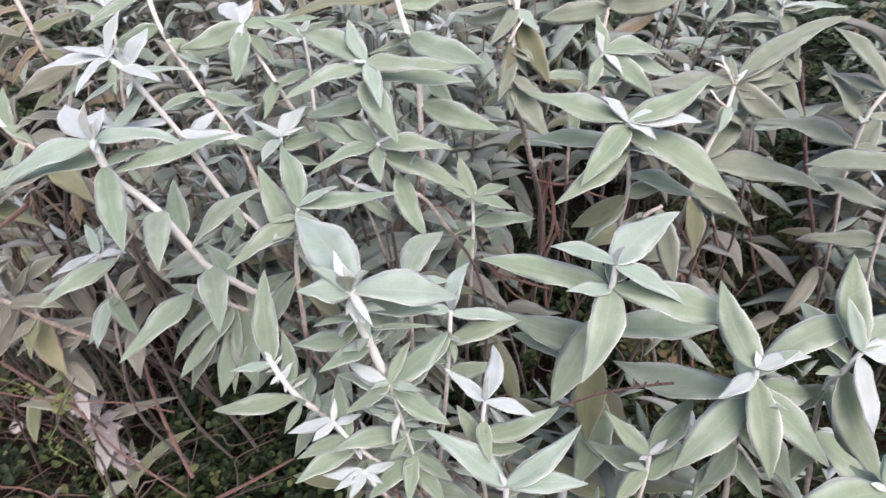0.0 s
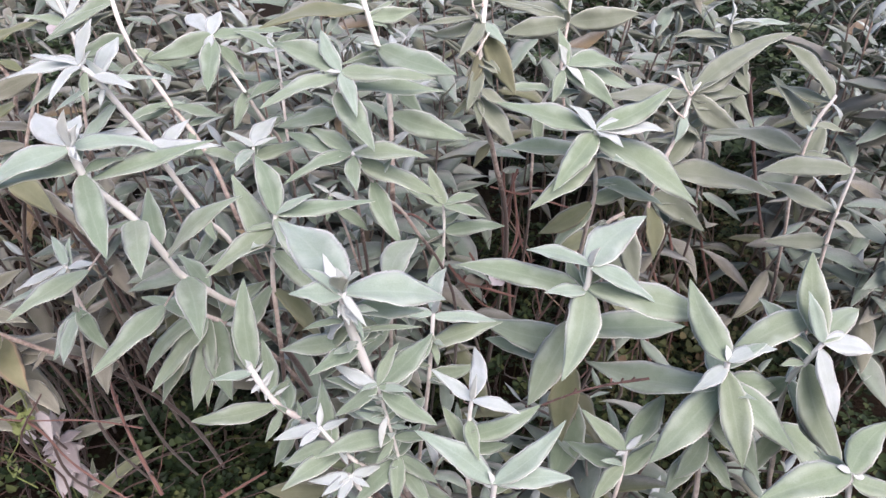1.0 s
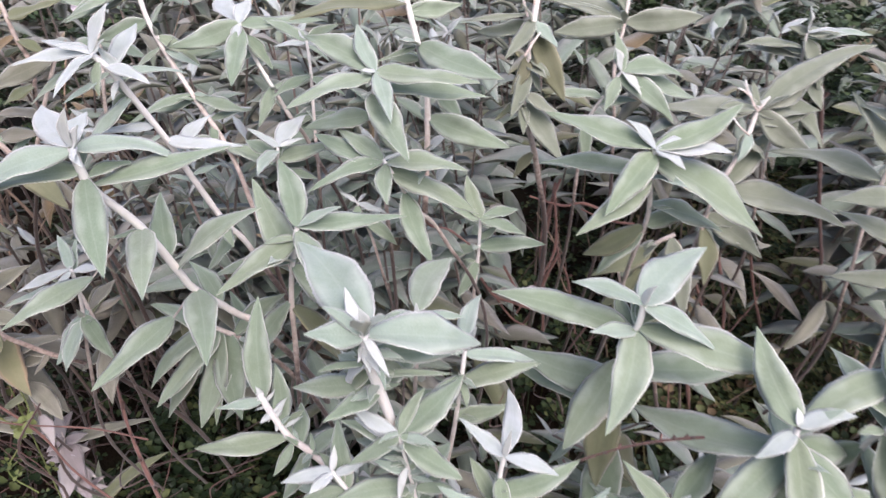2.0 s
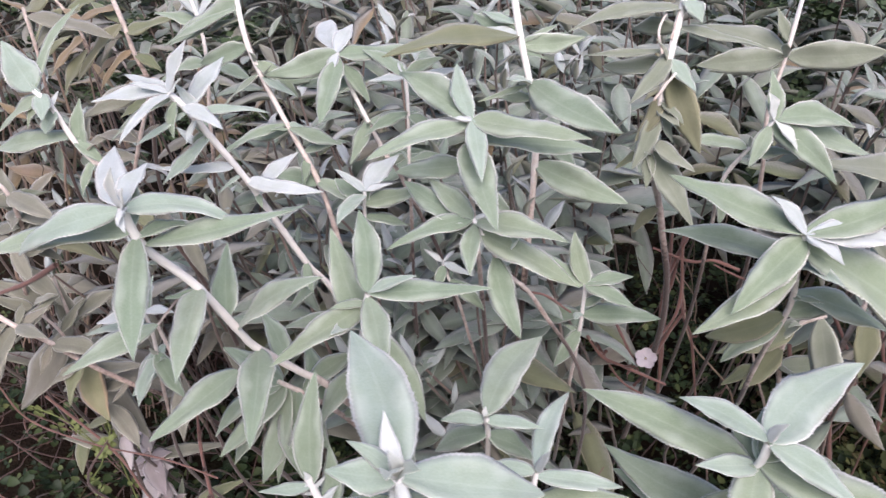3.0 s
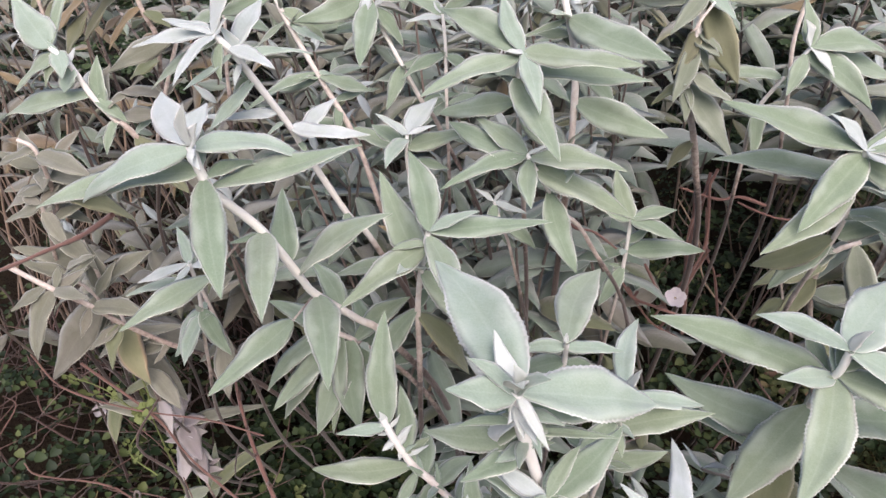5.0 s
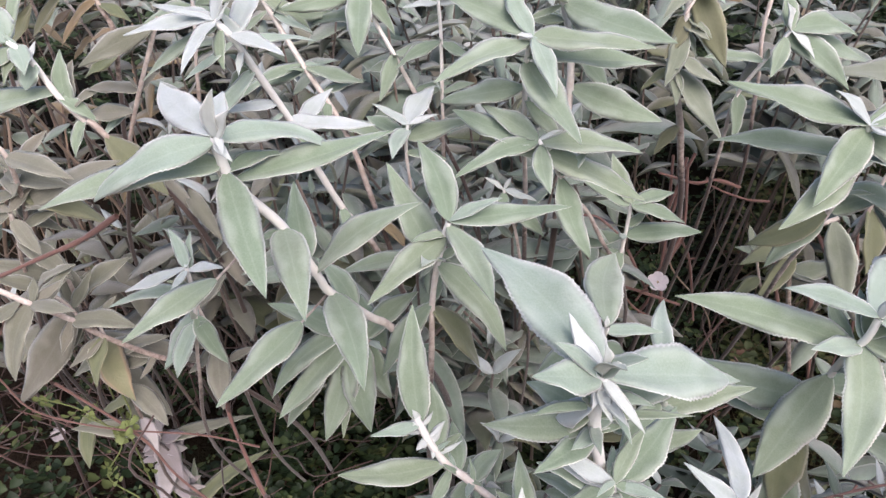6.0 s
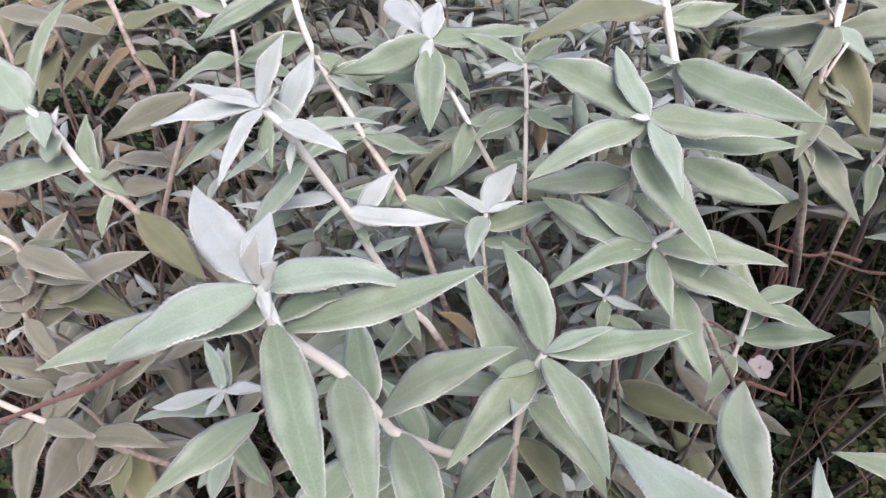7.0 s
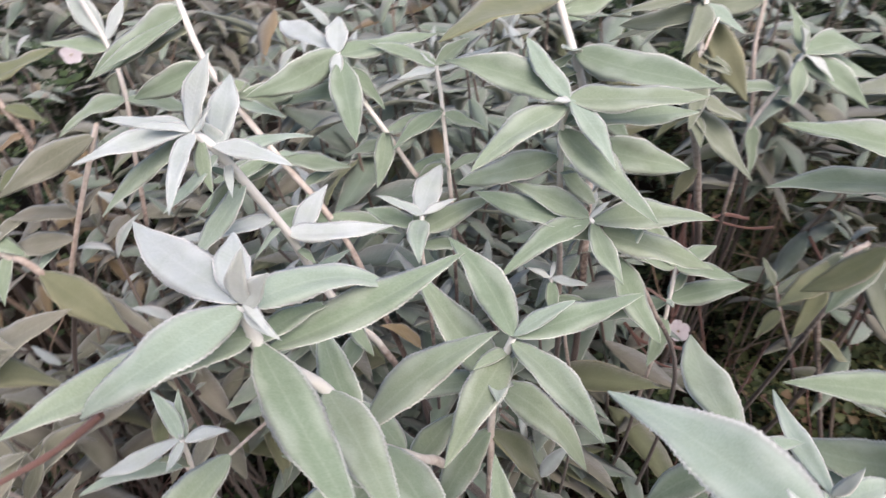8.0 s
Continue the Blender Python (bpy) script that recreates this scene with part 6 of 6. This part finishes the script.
leaves(s, [
    (2.1, -40, -41, 0.066, 0.035, 0, "p", 0.06),
    (3.5, -135, 7, 0.030, 0.018, 0, "p", 0.05),
    (5.1, -83, -47, 0.068, 0.035, 0, "p", 0.08),
    (6.3, -42, -43, 0.069, 0.033, 0, "p", 0.04),
    (0.9, -120, -18, 0.033, 0.016, 0, "p", 0.05),
    (9.1, -128, -14, 0.035, 0.022, 0, "p", 0.03),
    (0.3, 126, 59, 0.041, 0.016, 0, "p", 0.05),
    (0.3, 67, 45, 0.036, 0.015, 0, "p", 0.05),
    (7.8, 62, 49, 0.050, 0.020, 0, "p", 0.06),
    (18.0, 96, 64, 0.093, 0.024, 0, "e", 0.04),
    (15.8, -143, -16, 0.050, 0.026, 0, "e", 0.05),
    (16.2, 20, 35, 0.155, 0.027, 0, "o", 0.07),
    (2.1, 15, 10, 0.139, 0.022, 0, "g", 0.06),
    (12.0, 34, 25, 0.037, 0.014, 0, "p", 0.04),
])
leaves(s, [
    (1.06, 122, 75, 0.047, 0.018, 0, "p", 0.05),
    (1.7, 0, 22, 0.042, 0.023, 0, "p", 0.05),
    (3.6, 0, 5, 0.037, 0.021, 0, "p", 0.05),
    (4.51, -164, -15, 0.038, 0.014, 0, "p", 0.05),
    (7.16, -14, -17, 0.042, 0.015, 0, "p", 0.05),
    (9.03, -142, -29, 0.037, 0.013, 0, "p", 0.05),
    (11.74, 0, 13, 0.042, 0.015, 0, "p", 0.05),
    (0.28, 180, -21, 0.032, 0.019, 0, "p", 0.05),
])
s = stem(left_shrub, [(-0.578, 0.860, 0.535), (-0.572, 0.860, 0.500), (-0.568, 0.870, 0.429), (-0.559, 0.880, 0.347), (-0.549, 0.908, 0.212), (-0.511, 1.068, 0.000)], 0.0022, 0)
leaves(s, [
    (17.7, 127, 45, 0.103, 0.040, 0, "g", 0.05),
    (18.0, -176, 5, 0.100, 0.025, 0, "g", 0.04),
    (3.88, -33, -66, 0.085, 0.036, 0, "l", 0.08),
    (11.24, -21, -40, 0.074, 0.027, 0, "g", 0.05),
    (6, 180, -40, 0.068, 0.025, 0, "g", 0.05),
    (16.03, -47, -37, 0.051, 0.018, 0, "p", 0.05),
    (8.96, 23, 13, 0.053, 0.019, 0, "g", 0.05),
    (13.01, 180, -35, 0.053, 0.019, 0, "o", 0.05),
    (9.07, 62, 50, 0.024, 0.006, 0, "g", 0.03),
])
s = stem(rear_shrub, [(-0.710, 1.220, 0.938), (-0.690, 1.220, 0.875), (-0.679, 1.220, 0.831), (-0.662, 1.220, 0.786), (-0.680, 1.240, 0.706), (-0.708, 1.300, 0.496), (-0.658, 1.460, 0.000)], 0.0036, 0)
leaves(s, [
    (5.85, -158, -48, 0.120, 0.038, 0, "o", 0.05),
    (11.12, -148, -48, 0.083, 0.021, 0, "d", 0.05),
    (7.42, 14, 18, 0.085, 0.034, 0, "o", 0.05),
    (3.72, 180, -20, 0.081, 0.028, 0, "d", 0.05),
    (13.35, 161, 4, 0.062, 0.012, 0, "d", 0.05),
    (16.79, -145, -26, 0.039, 0.014, 0, "d", 0.05),
    (5.85, 157, 16, 0.081, 0.020, 0, "o", 0.05),
    (12.14, 0, -29, 0.049, 0.021, 0, "o", 0.05),
])
leaves(s, [
    (20.89, -156, -31, 0.058, 0.031, 0, "o", 0.05),
])
s = stem(rear_shrub, [(-0.893, 1.300, 0.919), (-0.854, 1.300, 0.879), (-0.824, 1.300, 0.831), (-0.816, 1.320, 0.722), (-0.806, 1.372, 0.508), (-0.750, 1.532, 0.000)], 0.0026, 0)
leaves(s, [
    (6.34, -160, -49, 0.091, 0.030, -25, "o", 0.05),
    (6.47, -14, -22, 0.087, 0.015, 0, "d", 0.05),
    (12, -161, -46, 0.090, 0.034, 0, "d", 0.05),
    (13.42, -142, -57, 0.091, 0.034, 0, "o", 0.05),
    (3.78, 180, -31, 0.087, 0.050, -8, "o", 0.05),
    (15.02, -27, -30, 0.075, 0.012, 0, "d", 0.05),
    (7.7, 33, 27, 0.062, 0.032, 8, "o", 0.05),
])
s = stem(rear_shrub, [(-0.757, 1.280, 0.824), (-0.731, 1.280, 0.778), (-0.722, 1.290, 0.737), (-0.694, 1.349, 0.527), (-0.645, 1.509, 0.000)], 0.0022, 0)
leaves(s, [
    (1.71, -147, -43, 0.051, 0.018, 0, "d", 0.05),
    (4.11, 0, 24, 0.038, 0.020, 8, "o", 0.05),
    (7.17, -141, -47, 0.046, 0.016, 0, "d", 0.05),
])
s = stem(rear_shrub, [(0.353, 1.050, 0.615), (0.328, 1.060, 0.589), (0.325, 1.080, 0.527), (0.358, 1.100, 0.416), (0.406, 1.120, 0.266), (0.425, 1.142, 0.164), (0.395, 1.302, 0.000)], 0.0034, 0)
leaves(s, [
    (6.97, -163, -19, 0.107, 0.038, 0, "o", 0.05),
    (4.91, 164, -40, 0.093, 0.030, 0, "e", 0.05),
    (1.15, -63, -63, 0.125, 0.040, 35, "e", 0.05),
    (10.72, -157, -53, 0.084, 0.029, 0, "o", 0.05),
    (13.33, 19, 4, 0.094, 0.031, 8, "e", 0.05),
    (16.91, 0, -40, 0.074, 0.027, 0, "o", 0.05),
    (5.44, 225, 9, 0.030, 0.009, 0, "e", 0.07),
    (13.24, -62, 11, 0.042, 0.011, 0, "e", 0.03),
])
s = stem(rear_shrub, [(0.306, 1.150, 0.503), (0.325, 1.150, 0.448), (0.366, 1.160, 0.352), (0.400, 1.187, 0.218), (0.372, 1.347, 0.000)], 0.0020, 0)
leaves(s, [
    (0.23, 105, 48, 0.046, 0.017, 0, "e", 0.05),
    (1.72, 22, 22, 0.057, 0.021, 0, "e", 0.05),
    (5.07, -157, -31, 0.059, 0.021, 0, "o", 0.05),
])

# spent flower stalks that fork
s = stem(rear_shrub, [(0.096, 1.088, 0.964), (0.09, 1.077, 0.944), (0.097, 1.066, 0.921)], 0.0015, 0.1)
s = stem(rear_shrub, [(0.115, 1.059, 0.902), (0.105, 1.051, 0.889), (0.094, 1.041, 0.873)], 0.0015, 0.1)
s = stem(rear_shrub, [(0.113, 1.1, 0.98), (0.11, 1.089, 0.96), (0.105, 1.075, 0.936)], 0.0015, 0.1)
s = stem(rear_shrub, [(0.418, 1.076, 0.848), (0.423, 1.069, 0.833), (0.436, 1.058, 0.81)], 0.0015, 0.3)
s = stem(rear_shrub, [(0.455, 1.067, 0.828), (0.447, 1.062, 0.819), (0.437, 1.057, 0.808)], 0.0015, 0.3)
s = stem(rear_shrub, [(0.401, 1.053, 0.801), (0.413, 1.047, 0.787), (0.427, 1.041, 0.777)], 0.0015, 0.3)
s = stem(rear_shrub, [(0.408, 1.071, 0.837), (0.417, 1.07, 0.834), (0.425, 1.067, 0.828)], 0.0015, 0.3)

twig("pinkish-brown bare twig leaning out of the shrub's base", [(-0.375, 0.800, 0.278), (-0.413, 0.840, 0.320), (-0.446, 0.880, 0.364), (-0.476, 0.930, 0.397)], 0.0034, 0.0022, 4)
twig("straw-coloured bare twig lying over low weeds", [(-0.336, 0.750, 0.279), (-0.284, 0.800, 0.273), (-0.231, 0.840, 0.279)], 0.0030, 0.0018, 1)
twig("thin dark twig with small dead buds", [(0.241, 0.600, 0.602), (0.205, 0.600, 0.597), (0.163, 0.595, 0.591), (0.119, 0.590, 0.577), (0.086, 0.580, 0.569)], 0.0016, 0.0011, 12, stalk_brown)
twig("thin purplish twig crossing the leaves", [(-0.445, 0.700, 0.761), (-0.480, 0.700, 0.737), (-0.519, 0.700, 0.718), (-0.580, 0.700, 0.689), (-0.729, 0.720, 0.621)], 0.0026, 0.0016, 0)
twig("dark grey dead stalk with old flower remains", [(0.571, 1.150, 0.832), (0.608, 1.170, 0.735), (0.650, 1.190, 0.617), (0.702, 1.210, 0.485), (0.760, 1.250, 0.339)], 0.0040, 0.0030, 9, stalk_brown)
twig("reddish bare twig under the leaves", [(0.198, 1.200, 0.643), (0.185, 1.210, 0.580), (0.181, 1.220, 0.508), (0.204, 1.240, 0.364)], 0.0030, 0.0020, 2)
twig("reddish bare twig under the leaves", [(0.191, 1.200, 0.619), (0.204, 1.200, 0.511), (0.174, 1.190, 0.440), (0.144, 1.180, 0.388)], 0.0030, 0.0020, 2)
twig("reddish bare twig under the leaves", [(0.179, 1.24, 0.624), (0.191, 1.24, 0.511), (0.2, 1.24, 0.418), (0.21, 1.24, 0.316)], 0.0028, 0.0034, 0)
twig("reddish bare twig under the leaves", [(0.194, 1.22, 0.629), (0.19, 1.22, 0.544), (0.187, 1.22, 0.514), (0.188, 1.22, 0.422)], 0.003, 0.0026, 0)
twig("reddish bare twig under the leaves", [(0.208, 1.25, 0.557), (0.224, 1.25, 0.472), (0.245, 1.25, 0.431), (0.277, 1.25, 0.305)], 0.0026, 0.0022, 2)
twig("reddish bare twig under the leaves", [(0.216, 1.22, 0.49), (0.196, 1.22, 0.435), (0.18, 1.22, 0.369), (0.165, 1.22, 0.338)], 0.0034, 0.003, 1)
twig("pale bent twig crossing a dark gap", [(0.149, 1.2, 0.61), (0.207, 1.2, 0.595), (0.239, 1.2, 0.601), (0.278, 1.2, 0.59)], 0.0022, 0.0032, 1)
twig("reddish bare twig under the leaves", [(0.068, 1.12, 0.49), (0.094, 1.12, 0.457), (0.129, 1.12, 0.444), (0.194, 1.12, 0.422)], 0.0032, 0.0024, 2)
twig("reddish bare twig under the leaves", [(0.11, 1.16, 0.495), (0.133, 1.16, 0.455), (0.156, 1.16, 0.414)], 0.0026, 0.0024, 0)
twig("reddish bare twig under the leaves", [(0.088, 1.15, 0.457), (0.131, 1.15, 0.397), (0.18, 1.15, 0.369)], 0.0022, 0.002, 0)
twig("reddish bare twig under the leaves", [(0.546, 1.3, 0.474), (0.559, 1.3, 0.43), (0.581, 1.3, 0.365), (0.603, 1.3, 0.255)], 0.0034, 0.003, 0)
twig("reddish bare twig under the leaves", [(0.668, 1.42, 0.441), (0.691, 1.42, 0.359), (0.718, 1.42, 0.287), (0.763, 1.42, 0.181)], 0.0034, 0.003, 1)
twig("reddish bare twig under the leaves", [(0.858, 1.45, 0.401), (0.87, 1.45, 0.333), (0.898, 1.45, 0.163)], 0.0034, 0.003, 0)
twig("reddish bare twig under the leaves", [(0.46, 1.3, 0.493), (0.508, 1.3, 0.416), (0.551, 1.3, 0.322)], 0.0034, 0.0028, 0)
twig("reddish bare twig under the leaves", [(0.417, 1.3, 0.411), (0.432, 1.3, 0.355), (0.458, 1.3, 0.289), (0.491, 1.3, 0.209)], 0.0042, 0.0036, 0)
twig("reddish bare twig under the leaves", [(0.483, 1.3, 0.402), (0.504, 1.3, 0.33), (0.534, 1.3, 0.215), (0.573, 1.3, 0.059)], 0.0048, 0.0044, 0)
twig("pale bent twig crossing a dark gap", [(0.253, 1.25, 0.57), (0.281, 1.25, 0.558), (0.319, 1.25, 0.547), (0.354, 1.25, 0.545)], 0.0018, 0.0026, 0)
twig("purplish twig lying among dry stalks", [(-0.645, 0.850, 0.453), (-0.557, 0.850, 0.371), (-0.507, 0.840, 0.303), (-0.401, 0.820, 0.219)], 0.0022, 0.0016, 0)
twig("thin purplish twig crossing the leaves", [(-0.705, 0.84, 0.468), (-0.672, 0.84, 0.415), (-0.583, 0.84, 0.391), (-0.475, 0.84, 0.386), (-0.401, 0.84, 0.369)], 0.0011, 0.0014, 3)
twig("thin tan arched twig between leaves", [(-0.042, 0.900, 0.700), (-0.024, 0.910, 0.676), (-0.001, 0.920, 0.667), (0.030, 0.940, 0.637)], 0.0020, 0.0015, 0)
flower((0.162, 1.145, 0.447), .031, (-0.09, -0.82, 0.94), (0.186, 1.187, 0.050))
flower((-0.722, 1.100, 0.152), .024, (0.55, -0.69, 0.97), (-0.700, 1.110, 0.020))
flower((-0.845, 1.100, 0.120), .024, (0.60, -0.66, 0.96), (-0.835, 1.130, 0.020))
flower((-0.633, 1.350, 0.861), .026, (0.43, -0.93, 0.56), (-0.613, 1.390, 0.050))
build_vine([(-0.630, 0.860, 0.393), (-0.584, 0.850, 0.384), (-0.566, 0.860, 0.402), (-0.601, 0.880, 0.449), (-0.571, 0.930, 0.000)], 13)
build_vine([(-0.620, 0.900, 0.314), (-0.591, 0.900, 0.365), (-0.578, 0.910, 0.401), (-0.609, 0.930, 0.440), (-0.579, 0.980, 0.000)], 14)
build_vine([(-0.684, 0.86, 0.421), (-0.625, 0.86, 0.399), (-0.588, 0.86, 0.349), (-0.618, 0.86, 0.286), (-0.583, 0.86, 0.246)], 16)


rear = build_fill([(11, 170, -0.62, 1.7, 1.22, 2.0, 0.66, 0.95, 0.150)], 0.62, dull=0.10)
tagged(part("foliage", rear.mesh("foliage"), rear_shrub), kind="stuff")
far = build_fill([(14, 190, -2.2, 2.6, 2.0, 3.2, 0.78, 1.12, 0.155)], 0.30, dull=0.10)
tagged(part("foliage", far.mesh("foliage"), rear_shrub), kind="stuff")
edge = Foliage()
rng = random.Random(23)
for i in range(30):
    y = rng.uniform(1.35, 1.9)
    x = y * (rng.uniform(0.29, 0.46) if i < 16 else rng.uniform(0.60, 0.80))
    grow(edge, rng, (x + rng.uniform(-0.1, 0.1), y + 0.15, 0.0), (x, y, rng.uniform(0.66, 0.90)), rng.uniform(0.11, 0.15), 0.45, dull=0.40)
tagged(part("foliage", edge.mesh("foliage"), rear_shrub, "dusty grey-green foliage at the back of the gap"), kind="stuff")
withered = build_fill([(16, 26, -1.3, -0.66, 1.2, 1.75, 0.55, 0.86, 0.10)], dry=0.5)
tagged(part("foliage", withered.mesh("foliage"), rear_shrub, "partly withered foliage with ochre leaves"), kind="stuff")
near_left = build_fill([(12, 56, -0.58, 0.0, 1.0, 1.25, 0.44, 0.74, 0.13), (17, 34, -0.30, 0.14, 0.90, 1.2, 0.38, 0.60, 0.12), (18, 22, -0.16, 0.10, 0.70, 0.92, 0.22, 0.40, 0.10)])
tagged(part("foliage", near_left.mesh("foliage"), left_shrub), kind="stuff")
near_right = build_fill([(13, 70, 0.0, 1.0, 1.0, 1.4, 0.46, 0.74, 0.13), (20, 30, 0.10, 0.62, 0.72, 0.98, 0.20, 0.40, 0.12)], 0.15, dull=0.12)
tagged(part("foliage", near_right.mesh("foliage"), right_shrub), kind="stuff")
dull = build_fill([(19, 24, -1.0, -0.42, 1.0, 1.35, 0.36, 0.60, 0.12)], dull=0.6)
tagged(part("foliage", dull.mesh("foliage"), left_shrub, "dull grey-olive foliage, darkened in colour for shade"), kind="stuff")
